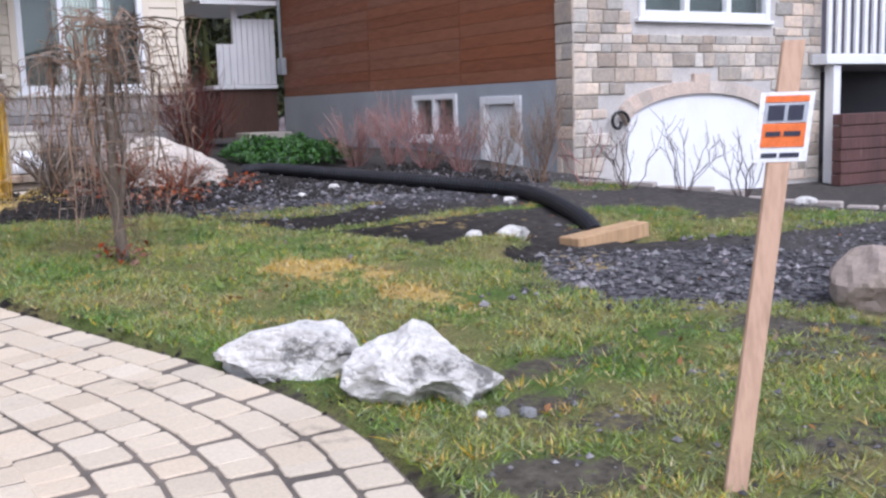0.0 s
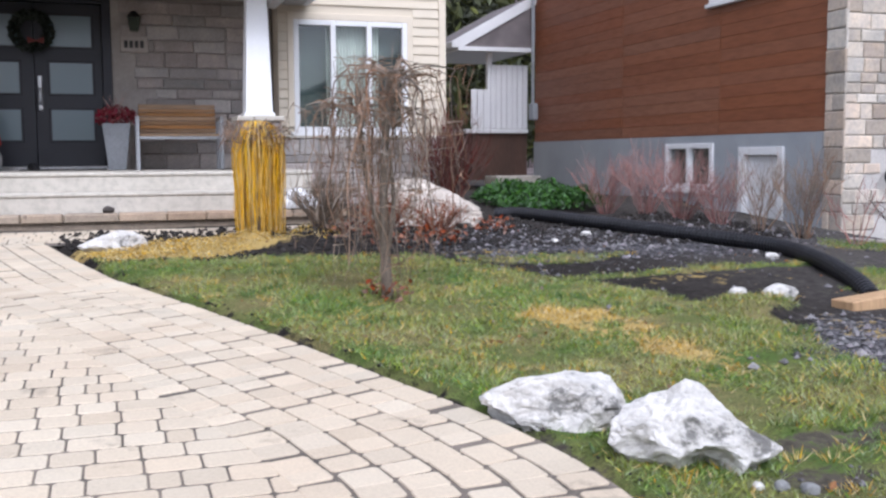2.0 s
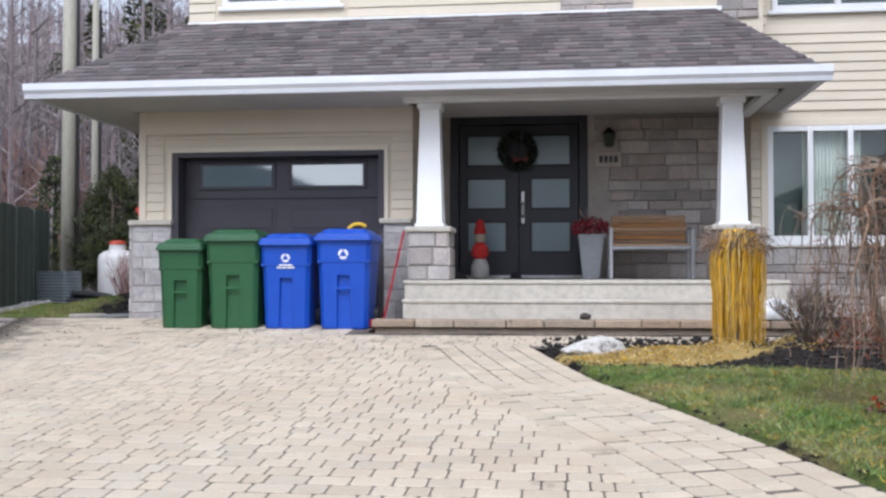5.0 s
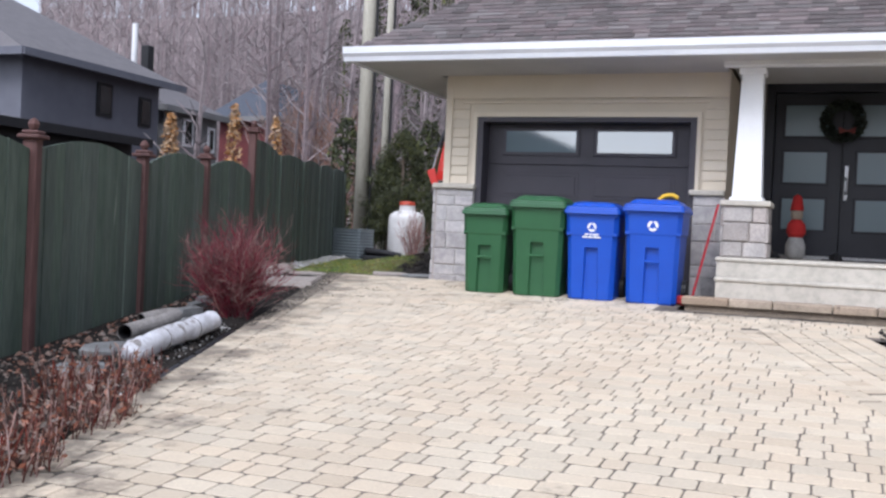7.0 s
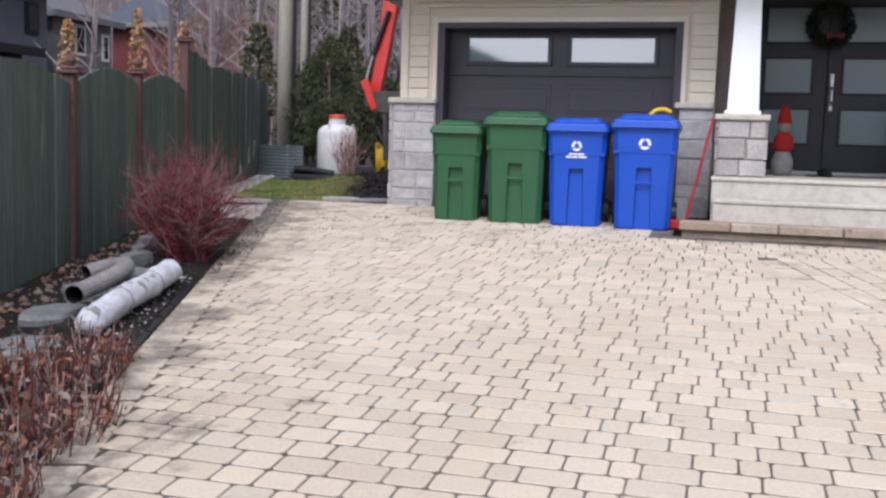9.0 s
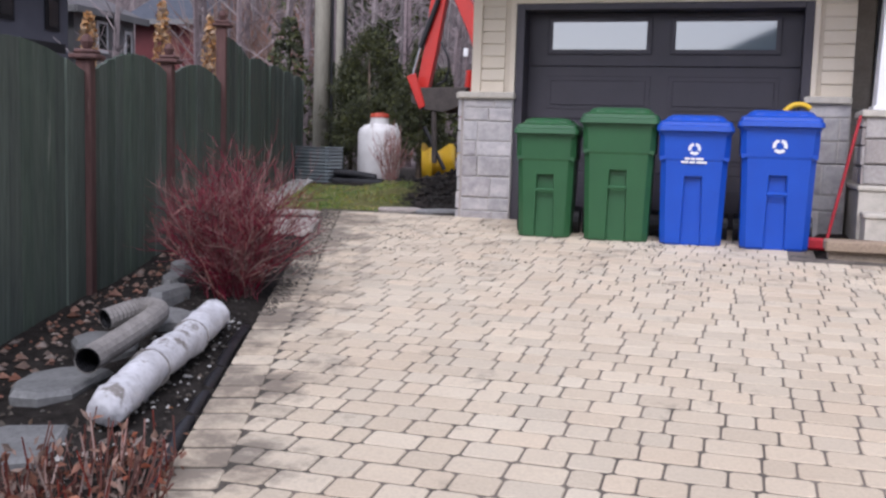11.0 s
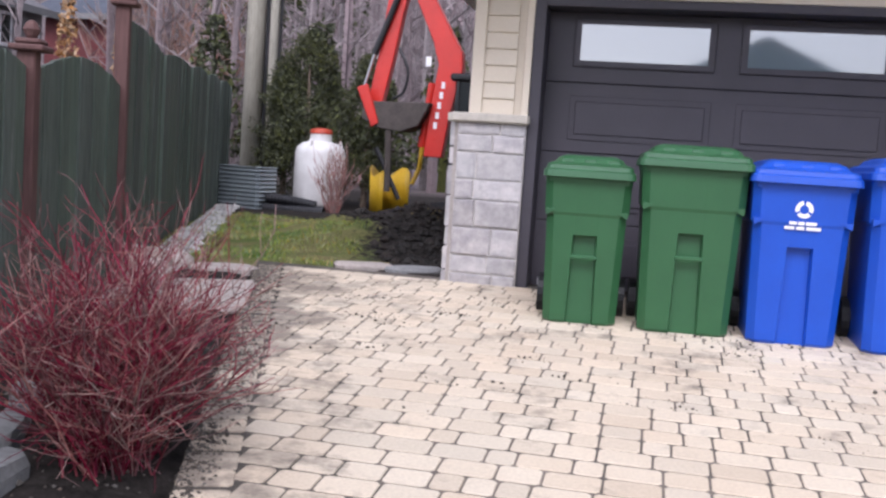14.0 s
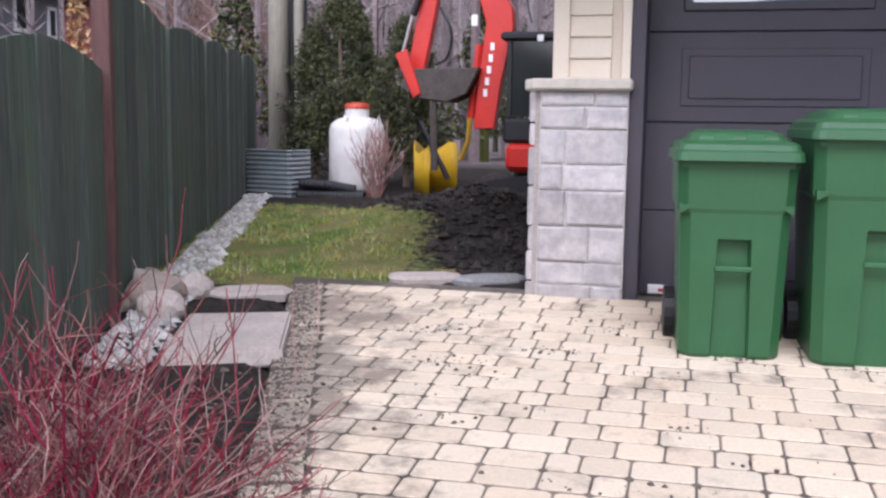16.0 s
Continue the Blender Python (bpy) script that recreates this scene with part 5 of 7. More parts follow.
# ---- things in the back yard ----
GALV = surf("galvanised_steel", (0.40, 0.45, 0.47), (0.30, 0.34, 0.36), 4, 60, 0.4, 0.1, metal=0.7)
well = thing("corrugated_window_well", pose(-9.2, 18.45, 1.04, 0, 0, -8), "galvanised corrugated steel window well standing on the grass", "window well")
bm = bmesh.new()
outline = [(-0.34, 0.5), (-0.34, 0.02), (-0.30, -0.02), (0.30, -0.02), (0.34, 0.02), (0.34, 0.5)]
rings = []
for k in range(45):
    z = 0.66 * k / 44
    o = 0.012 * math.sin(k / 44 * 11 * 2 * math.pi)
    rings.append([bm.verts.new((x * (1 + o * 3), y - o * (1 if y < 0.1 else 0), z)) for x, y in outline])
for a, b in zip(rings, rings[1:]):
    for k in range(5):
        bm.faces.new((a[k], a[k + 1], b[k + 1], b[k]))
shell = part("shell", bm, GALV, well)
md = shell.modifiers.new("thickness", "SOLIDIFY")
md.thickness = 0.006
part("rim", tube(bmesh.new(), [(x, y, 0.665) for x, y in outline], 0.012, 6), GALV, well)

for k, pts in enumerate((((-8.85, 18.55, 1.13), (-8.5, 18.7, 1.12), (-8.0, 18.75, 1.12)), ((-8.85, 18.75, 1.14), (-8.4, 18.9, 1.13), (-8.05, 18.95, 1.12)),
                         ((-8.85, 18.65, 1.28), (-8.5, 18.8, 1.25), (-8.15, 18.85, 1.2)))):
    corrugated(pts, 0.075, 0.05, CORRUGATED, "black_pipe", "black corrugated pipe offcut on the grass")

TANK_WHITE = surf("weathered_white_steel", (0.70, 0.69, 0.68), (0.55, 0.53, 0.52), 4, 50, 0.55, 0.15, grain=0.12)
ORANGE_RED = surf("orange_red_plastic", (0.55, 0.075, 0.035), None, 5, 50, 0.5, 0.1)
tank = thing("propane_tank", pose(-8.42, 19.7, 1.10), "white upright propane tank with an orange-red cap", "tank")
part("shell", lathe(bmesh.new(), ((0.30, 0.0), (0.36, 0.06), (0.385, 0.15), (0.385, 0.86), (0.36, 0.95), (0.27, 1.02), (0.15, 1.05)), 28), TANK_WHITE, tank, smooth=True)
part("foot_ring", lathe(bmesh.new(), ((0.30, -0.03), (0.31, 0.0), (0.31, 0.05)), 24), TANK_WHITE, tank)
part("collar", lathe(bmesh.new(), ((0.16, 1.03), (0.165, 1.05), (0.165, 1.17), (0.15, 1.18)), 20), TANK_WHITE, tank)
part("cap", lathe(bmesh.new(), ((0.17, 1.16), (0.175, 1.18), (0.16, 1.23), (0.06, 1.25)), 20), ORANGE_RED, tank)
for a in (0.6, 2.5, 4.6):
    part("lifting_eye", tube(bmesh.new(), [(0.28 * math.cos(a), 0.28 * math.sin(a), 1.0), (0.31 * math.cos(a), 0.31 * math.sin(a), 1.07), (0.34 * math.cos(a), 0.34 * math.sin(a), 0.98)], 0.014, 6), TANK_WHITE, tank)
bare_shrub("bare_shrub", -7.85, 18.8, 1.0, 0.35, 45, ROSE_TWIG, "small bare brown shrub before the propane tank", 15, 0.008, 4)


def conifer(x, y, h, w, seed, label, tufts=900, material=CEDAR_LEAF):
    r = random.Random(seed)
    z = ground_height(x, y)
    th = thing("cedar", pose(x, y, z), label, "tree", "cedars behind the house")
    part("trunk", tube(bmesh.new(), ((0, 0, -0.1), (0.02, 0, h * 0.5), (0, 0.02, h * 0.95)), [0.06, 0.04, 0.012], 7), BROWN_TWIG, th)
    g = Growth()
    lumps = [(r.uniform(0, 6.28), r.uniform(0.05, 0.95), r.uniform(0.6, 1.25)) for _ in range(40)]
    for _ in range(tufts):
        a0, u0, k0 = r.choice(lumps)
        u = min(0.99, max(0.0, u0 + r.gauss(0, 0.05)))
        a = a0 + r.gauss(0, 0.35)
        rad = w / 2 * k0 * (1 - u ** 1.8) ** 0.6 * r.uniform(0.45, 1.0)
        p = Vector((rad * math.cos(a), rad * math.sin(a), 0.12 + u * h))
        out = Vector((math.cos(a), math.sin(a), 0.8)).normalized()
        for _ in range(18):
            q = p + Vector((r.gauss(0, 0.05), r.gauss(0, 0.05), r.gauss(0, 0.06))) + out * r.uniform(0, 0.07)
            g.leaf(q, r.uniform(0.018, 0.04), r, 0.2, 2.6)
    g.make("crown", material, th)
    return th


conifer(-9.15, 21.0, 2.7, 1.7, 3, "dense dark green cedar beside the utility pole", 1000)
conifer(-8.05, 20.9, 2.3, 1.15, 4, "dark green cedar behind the propane tank", 700)
conifer(-9.9, 22.0, 2.2, 1.3, 6, "ragged cedar in shade behind the fence end", 500)

POLE_WOOD = surf("weathered_pole", (0.46, 0.43, 0.355), (0.35, 0.33, 0.27), 4, 40, 0.85, 0.4, stretch=(1, 1, 0.12))
for x, y, rad, h, lab in ((-10.02, 20.75, 0.17, 9.5, "tall weathered wooden utility pole at the fence end"), (-11.1, 24.2, 0.10, 9.0, "thinner wooden pole farther back")):
    th = thing("utility_pole", pose(x, y, gz(y)), lab, "pole", "utility poles")
    part("shaft", tube(bmesh.new(), ((0, 0, -0.2), (0, 0, h)), [rad, rad * 0.75], 14), POLE_WOOD, th, smooth=True)
    part("conduit", tube(bmesh.new(), ((rad + 0.03, 0.02, 0), (rad * 0.9 + 0.03, 0.02, h * 0.8)), 0.03, 6), BLACK, th)

# the digger, side on, with its arm folded
RED_PAINT = surf("red_machine_paint", (0.55, 0.022, 0.012), (0.44, 0.018, 0.010), 3, 40, 0.35, 0.08, spec=0.6, grain=0.12)
MUDDY = surf("muddy_steel", (0.085, 0.07, 0.062), (0.05, 0.042, 0.038), 6, 40, 0.8, 0.5)
digger = thing("mini_excavator", pose(0, 0, 0), "red compact excavator with a muddy bucket in the back yard", "excavator")
DY = 18.8


def plate(name, outline, y0, y1, material, label="", bevel=0.012):
    bm = prism(bmesh.new(), outline, y0, y1)
    bmesh.ops.bevel(bm, geom=list(bm.edges), offset=bevel, segments=1, affect="EDGES")
    return part(name, bm, material, digger, label)


plate("boom", ((-6.56, 2.02), (-6.30, 2.02), (-6.22, 2.6), (-6.08, 3.25), (-6.10, 3.48), (-6.25, 3.72), (-6.85, 4.75), (-7.0, 4.62), (-6.52, 3.62), (-6.42, 3.3), (-6.50, 2.7)), DY - 0.11, DY + 0.11, RED_PAINT, "red curved boom")
plate("arm", ((-7.42, 2.72), (-7.22, 2.66), (-7.08, 3.35), (-6.98, 3.95), (-6.86, 4.6), (-7.0, 4.85), (-7.18, 4.4), (-7.28, 3.5)), DY - 0.09, DY + 0.09, RED_PAINT, "red dipper arm")
plate("bucket", ((-7.42, 2.74), (-6.46, 2.76), (-6.62, 2.44), (-6.86, 2.34), (-7.22, 2.38), (-7.44, 2.5)), DY - 0.28, DY + 0.28, MUDDY, "bucket caked in mud")
plate("bucket_link", ((-7.52, 2.92), (-7.36, 2.98), (-7.18, 2.44), (-7.28, 2.38)), DY - 0.31, DY - 0.285, RED_PAINT)
part("cylinder", tube(bmesh.new(), ((-7.46, DY - 0.14, 2.95), (-7.34, DY - 0.14, 3.4)), 0.022, 8), STEEL, digger, "chrome ram")
part("cylinder", tube(bmesh.new(), ((-7.34, DY - 0.14, 3.4), (-7.05, DY - 0.14, 4.2)), 0.045, 10), BLACK, digger)
part("cylinder", tube(bmesh.new(), ((-6.62, DY, 2.15), (-6.52, DY, 3.05)), 0.05, 10), RED_PAINT, digger)
part("hydraulic_hose", tube(bmesh.new(), smooth_path(((-7.0, DY - 0.1, 3.5), (-6.85, DY - 0.12, 3.2), (-6.9, DY - 0.1, 2.9), (-7.05, DY - 0.1, 2.8)), 6), 0.02, 6), BLACK, digger)
part("boom_lamp", a_box(-6.60, -6.52, DY - 0.14, DY - 0.11, 3.26, 3.40, 0.01), WHITE, digger)
part("slew_base", lathe(bmesh.new(), ((0.45, 1.30), (0.5, 1.36), (0.5, 1.50)), 20, (-5.55, DY)), BLACK, digger)
part("cab_body", a_box(-6.12, -4.6, DY - 0.5, DY + 0.5, 1.86, 2.15, 0.04), BLACK, digger)
part("counterweight", a_box(-6.08, -4.5, DY - 0.52, DY + 0.52, 1.52, 1.855, 0.06), RED_PAINT, digger)
for x, y in ((-6.08, -0.48), (-5.2, -0.48), (-6.08, 0.44), (-5.2, 0.44)):
    part("cab_post", a_box(x, x + 0.06, DY + y, DY + y + 0.05, 2.15, 3.06, 0.01), BLACK, digger)
part("cab_roof", a_box(-6.16, -5.1, DY - 0.52, DY + 0.52, 3.06, 3.16, 0.03), BLACK, digger)
part("cab_lamp", a_box(-5.72, -5.64, DY - 0.56, DY - 0.52, 3.04, 3.12, 0.01), WHITE, digger)
part("seat", a_box(-5.75, -5.4, DY - 0.2, DY + 0.2, 2.15, 2.75, 0.08), BLACK, digger)
CAB_GLASS = glass_pane("cab_glass", (0.02, 0.024, 0.025), 0.08)
for k, z in enumerate((3.02, 2.88, 2.74, 2.60, 2.46)):
    part("lettering_bar", a_box(-6.36 - 0.02 * k, -6.31 - 0.02 * k, DY - 0.114, DY - 0.1105, z - 0.045, z + 0.045), PRINT, digger, "white lettering bar")
part("cab_pane", a_box(-6.02, -5.2, DY - 0.465, DY - 0.455, 2.17, 3.05), CAB_GLASS, digger)
for s in (-0.55, 0.3):
    part("track", prism(bmesh.new(), [(-5.6 + 0.85 * math.cos(a) * (1 if abs(math.cos(a)) > 0.5 else 1), 1.28 + 0.2 * math.sin(a)) for a in np.linspace(0, 6.28, 20)[:-1]], DY + s, DY + s + 0.27), BLACK, digger)
part("blade_arm", tube(bmesh.new(), ((-7.22, DY - 0.2, 2.1), (-6.85, DY - 0.2, 1.4)), 0.035, 6), BLACK, digger)
part("blade_arm", tube(bmesh.new(), ((-7.05, DY - 0.22, 2.4), (-7.02, DY - 0.22, 1.5)), 0.045, 6), MUDDY, digger)
YELLOW = surf("yellow_plastic", (0.72, 0.46, 0.02), (0.60, 0.36, 0.015), 4, 60, 0.45, 0.1)
chute = thing("yellow_chute", pose(-7.25, 19.6, 1.14, 0, 0, 25), "yellow plastic barrel section lying behind the digger", "barrel")
bm = bmesh.new()
arc = [(0.30 * math.cos(a), 0.30 * math.sin(a)) for a in np.linspace(0.2, 4.2, 14)]
lo = [bm.verts.new((x, y, 0)) for x, y in arc]
hi = [bm.verts.new((x * 1.05, y * 1.05, 0.62 + 0.08 * math.sin(k))) for k, (x, y) in enumerate(arc)]
for k in range(13):
    bm.faces.new((lo[k], lo[k + 1], hi[k + 1], hi[k]))
sh = part("shell", bm, YELLOW, chute, smooth=True)
md = sh.modifiers.new("thickness", "SOLIDIFY")
md.thickness = 0.012
part("handle", tube(bmesh.new(), ((0.32, -0.02, 0.45), (0.42, -0.02, 0.7), (0.45, 0.0, 1.05)), 0.035, 8), YELLOW, chute)

# ---- planting before the porch ----
def yellow_willow(x, y):
    r = random.Random(21)
    th = thing("weeping_willow_shrub", pose(x, y, gz(y)), "column of hanging yellow willow stems in the bed", "shrub")
    g, top = Growth(), Growth()
    locks = [(r.uniform(0, 6.283), r.uniform(0.35, 1.0)) for _ in range(34)]
    for _ in range(560):
        a0, q0 = r.choice(locks)
        a, q = a0 + r.gauss(0, 0.20), 0.245 * q0 + r.gauss(0, 0.02)
        foot = max(0.0, r.gauss(0.12, 0.12)) if r.random() < 0.8 else r.uniform(0.2, 0.6)
        crest = r.uniform(0.98, 1.10)
        pts = []
        for u in (0.0, 0.08, 0.2, 0.4, 0.6, 0.8, 1.0):
            rad = q * (0.35 + 0.65 * min(1, u / 0.2) ** 0.6) * (1.06 - 0.10 * u)
            pts.append(Vector((rad * math.cos(a) + r.gauss(0, 0.007), rad * math.sin(a) + r.gauss(0, 0.007), crest - (crest - foot) * u + (0.02 if u < 0.1 else 0))))
        g.stem(pts, 0.0052, 0.003)
    for _ in range(420):
        a, q = r.uniform(0, 6.283), 0.25 * math.sqrt(r.random())
        p = Vector((q * math.cos(a), q * math.sin(a), r.uniform(0.88, 1.08)))
        d = Vector((math.cos(a + r.gauss(0, 0.6)), math.sin(a + r.gauss(0, 0.6)), r.uniform(-0.5, 0.7))) * r.uniform(0.06, 0.17)
        top.stem([p, p + d * 0.6 + Vector((0, 0, 0.03)), p + d + Vector((0, 0, -0.04))], 0.004, 0.002)
    part("trunk", tube(bmesh.new(), ((0, 0, -0.05), (0.01, 0.01, 0.5), (0, 0, 1.0)), [0.028, 0.024, 0.03], 8), BROWN_TWIG, th)
    g.make("stem_column", YELLOW_TWIG, th, "bright yellow hanging stems")
    top.make("crown", BROWN_TWIG, th, "frizzy brown twig ends")


yellow_willow(2.2, 9.62)


def weeping_tree(x, y):
    r = random.Random(33)
    z = ground_height(x, y)
    th = thing("weeping_tree", pose(x, y, z), "small bare weeping tree with drooping brown branches on the lawn", "tree")
    dr = Growth()
    at = lambda u, v, h: Vector((0.97 * u + 0.25 * v, -0.25 * u + 0.97 * v, h))
    stems = (([at(0, 0, -0.06), at(-0.02, 0.01, 0.4), at(-0.02, -0.02, 0.8), at(0.0, 0.02, 1.17), at(0.03, 0.0, 1.45)], [0.045, 0.034, 0.028, 0.026, 0.030]),
             ([at(-0.02, 0.01, 0.38), at(-0.12, 0.03, 0.72), at(-0.18, 0.04, 1.15), at(-0.19, 0.05, 1.42)], [0.022, 0.018, 0.018, 0.016]),
             ([at(-0.02, 0, 0.2), at(0.04, -0.03, 0.6), at(0.02, -0.05, 1.0)], [0.018, 0.015, 0.010]))
    for pts, rad in stems:
        part("trunk", tube(bmesh.new(), smooth_path(pts, 5), [float(q) for q in np.interp(np.linspace(0, len(pts) - 1, 5 * (len(pts) - 1) + 1), range(len(pts)), rad)], 8), OLD_BARK, th, smooth=True)
    crowns = (at(0.03, 0, 1.44), at(0.02, 0.02, 1.3), at(-0.18, 0.04, 1.22), at(0.05, 0.0, 1.15), at(-0.10, 0.03, 0.95))

    def hang(p, a, reach, rise, fall, rad):
        out = Vector((math.cos(a), math.sin(a), 0))
        pts = [p]
        for q, z in ((0.3, 0.75), (0.6, 1.0), (0.82, 0.75), (0.94, 0.0)):
            pts.append(p + out * reach * q + Vector((r.gauss(0, 0.03), r.gauss(0, 0.03), rise * z)))
        for u in (0.35, 0.7, 1.0):
            pts.append(p + out * reach * (0.97 + 0.08 * u) + Vector((r.gauss(0, 0.03), r.gauss(0, 0.03), -fall * u)))
        pts = [Vector((q.x, q.y, max(0.04, q.z))) for q in pts]
        path = smooth_path(pts, 3)
        dr.stem(path, rad, rad * 0.35)
        return path

    for k in range(54):
        p = crowns[r.choice((0, 0, 0, 1, 1, 2, 2, 3, 4))]
        a = r.uniform(0, 6.283)
        path = hang(p, a, r.uniform(0.12, 0.46), r.uniform(0.03, 0.17), r.uniform(0.25, 1.0) * p.z * 0.85, r.uniform(0.005, 0.012))
        for _ in range(5):
            q = r.choice(path[3:])
            hang(q, a + r.gauss(0, 1.2), r.uniform(0.03, 0.16), r.uniform(0.0, 0.05), min(q.z * 0.8, r.uniform(0.15, 0.6)), 0.0038)
        for _ in range(4):
            q = r.choice(path[2:])
            e = Vector((r.gauss(0, 0.10), r.gauss(0, 0.10), r.uniform(-0.14, 0.06)))
            dr.stem([q, q + e * 0.5 + Vector((0, 0, 0.015)), q + e], 0.003, 0.0015)
    for u, h, e in ((-0.19, 1.4, (-0.14, 0.26)), (-0.19, 1.35, (-0.02, 0.3)), (0.03, 1.4, (0.02, 0.32)), (0.0, 0.95, (0.45, 0.06)), (0.02, 0.75, (-0.5, -0.02))):
        p = at(u, 0.03, h)
        dr.stem([p, p + at(e[0] * 0.5, 0, e[1] * 0.55), p + at(e[0], 0.02, e[1])], 0.0055, 0.002)
    dr.make("drooping_crown", BROWN_TWIG, th, "thin drooping twigs")


weeping_tree(2.62, 6.5)
for k, (x, y, h, w, n) in enumerate(((2.72, 9.15, 0.50, 0.36, 80), (3.25, 8.95, 0.42, 0.34, 70), (3.75, 8.8, 0.34, 0.28, 50))):
    bare_shrub("dry_fern_clump", x, y, h, w, n, OLD_BARK if k == 0 else RUST_LEAF, "withered brown fern clump in the planting bed", 140 + k, 0.005, 8, group="dry fern clumps in the bed")
bare_shrub("bare_shrub", 5.05, 12.35, 1.25, 0.5, 110, MAROON_TWIG, "dark maroon bare shrub against the house corner", 44, 0.007, 5)


def leaf_patch(name, spots, count, size, material, label, seed, lift=0.06):
    r = random.Random(seed)
    g = Growth()
    for x, y, rad in spots:
        for _ in range(int(count * rad * rad)):
            a, q = r.uniform(0, 6.283), rad * math.sqrt(r.random())
            px, py = x + q * math.cos(a), y + q * math.sin(a)
            g.leaf((px, py, ground_height(px, py) + r.uniform(0.005, lift)), size * r.uniform(0.6, 1.3), r, 1.2)
    return g.make(name, material, None, label, "leaves", kind="stuff")


leaf_patch("rust_fern_litter", ((3.3, 8.75, 0.35), (3.7, 8.65, 0.25), (2.95, 8.95, 0.25), (4.35, 8.95, 0.22), (2.62, 6.45, 0.18)), 1900, 0.036, RUST_LEAF, "rust-coloured withered fern leaves in the bed", 3, 0.14)
leaf_patch("straw_litter", ((1.5, 9.1, 0.5), (2.0, 9.3, 0.4), (1.1, 8.9, 0.35), (2.6, 9.2, 0.3), (0.95, 8.72, 0.3), (1.7, 8.8, 0.35)), 7000, 0.016, STRAW, "fallen yellow willow leaves in the bed", 4, 0.03)
leaf_patch("fallen_leaves", ((3.8, 3.4, 0.9), (3.0, 5.6, 1.2), (4.3, 2.6, 0.8), (-4.6, 8.0, 0.5), (-4.2, 5.6, 0.4)), 30, 0.026, DEAD_LEAF, "scattered brown fallen leaves", 5, 0.03)


def hedge():
    r = random.Random(8)
    g = Growth()
    for _ in range(5200):
        x, y = r.uniform(5.35, 6.75), r.uniform(11.0, 12.4)
        h = 0.36 * (0.75 + 0.4 * noise.noise(Vector((x * 3, y * 3, 0)))) * math.sqrt(max(0.05, min(1, (x - 5.3) * 4, (6.8 - x) * 4, (y - 10.95) * 4)))
        g.leaf((x, y, gz(y) + h * r.uniform(0.4, 1)), r.uniform(0.03, 0.055), r, 0.8)
    return g.make("groundcover_hedge", HEDGE_LEAF, None, "low bright green evergreen groundcover", "hedge", kind="stuff")


hedge()
SHRUBS = "bare shrubs along the neighbouring foundation"
for k, (x, y, h, w, n) in enumerate(((6.75, 10.3, 0.78, 0.5, 46), (6.9, 9.75, 0.78, 0.5, 42), (7.05, 9.25, 0.72, 0.42, 34), (7.2, 8.75, 0.82, 0.36, 22), (7.3, 8.2, 0.95, 0.4, 32), (6.55, 10.9, 0.75, 0.45, 40))):
    bare_shrub("foundation_shrub", x, y, h, w, n, ROSE_TWIG if k not in (3, 4) else BROWN_TWIG, "bare rosy-brown shrub along the grey foundation", 60 + k, 0.0042, 11, group=SHRUBS)
for k, (x, y, h) in enumerate(((7.75, 7.35, 0.85), (8.0, 6.85, 0.95), (8.25, 6.35, 0.8), (7.55, 7.75, 0.9))):
    bare_shrub("thin_shrub", x, y, h * 0.85, 0.34, 8, DARK_TWIG if k < 3 else ROSE_TWIG, "thin dark bare shrub before the arched door", 80 + k, 0.006, 5, group=SHRUBS)

# ---- the trench side of the lawn ----
corrugated([(5.0, 10.55, 1.10), (5.24, 10.28, 1.11), (5.64, 9.45, 1.06), (6.10, 8.42, 1.0), (6.42, 7.52, 0.95), (6.30, 6.78, 0.91), (5.98, 5.95, 0.84), (5.85, 5.62, 0.76)], 0.069, 0.04, CORRUGATED, "drain_pipe", "long black corrugated drain pipe lying on the soil", False)
beam_m = pose(5.73, 5.38, gz(5.38) + 0.055, 0, -3, 9)
lumber = link_mesh("lumber_block", box(bmesh.new(), -0.39, 0.39, -0.09, 0.09, -0.055, 0.055, 0.006), NEW_WOOD)
lumber.matrix_world = beam_m
tagged(lumber, "short new timber block lying at the pipe end", "timber")
small = (("grey_rock", 5.0, 5.5, 0.12, LIMESTONE), ("grey_rock", 4.75, 5.6, 0.07, LIMESTONE), ("white_pebble", 4.75, 8.45, 0.05, LIMESTONE), ("white_pebble", 5.3, 8.9, 0.06, LIMESTONE), ("white_pebble", 6.2, 7.2, 0.06, LIMESTONE),
         ("grey_rock", 3.10, 2.95, 0.035, SLATE), ("grey_rock", 3.03, 2.99, 0.03, LIMESTONE), ("grey_rock", 3.17, 2.89, 0.04, SLATE), ("grey_rock", 8.3, 5.7, 0.10, LIMESTONE))
for k, (nm, x, y, s, mt) in enumerate(small):
    ob = link_mesh(nm, rock(s, s * 0.8, s * 0.6, 30 + k, 2), mt)
    ob.matrix_world = pose(x, y, ground_height(x, y) + s * 0.25, 0, 0, 40 * k)
    tagged(ob, "small pale stone lying on the soil", "stone")
TAN_ROCK = surf("tan_granite", (0.36, 0.29, 0.24), (0.27, 0.22, 0.19), 6, 40, 0.85, 0.5)
ob = link_mesh("boulder", rock(0.30, 0.24, 0.22, 14, 4, 0.15), TAN_ROCK)
ob.matrix_world = pose(5.75, 3.2, ground_height(5.75, 3.2) + 0.10)
tagged(ob, "rounded tan granite boulder by the gravel", "boulder")

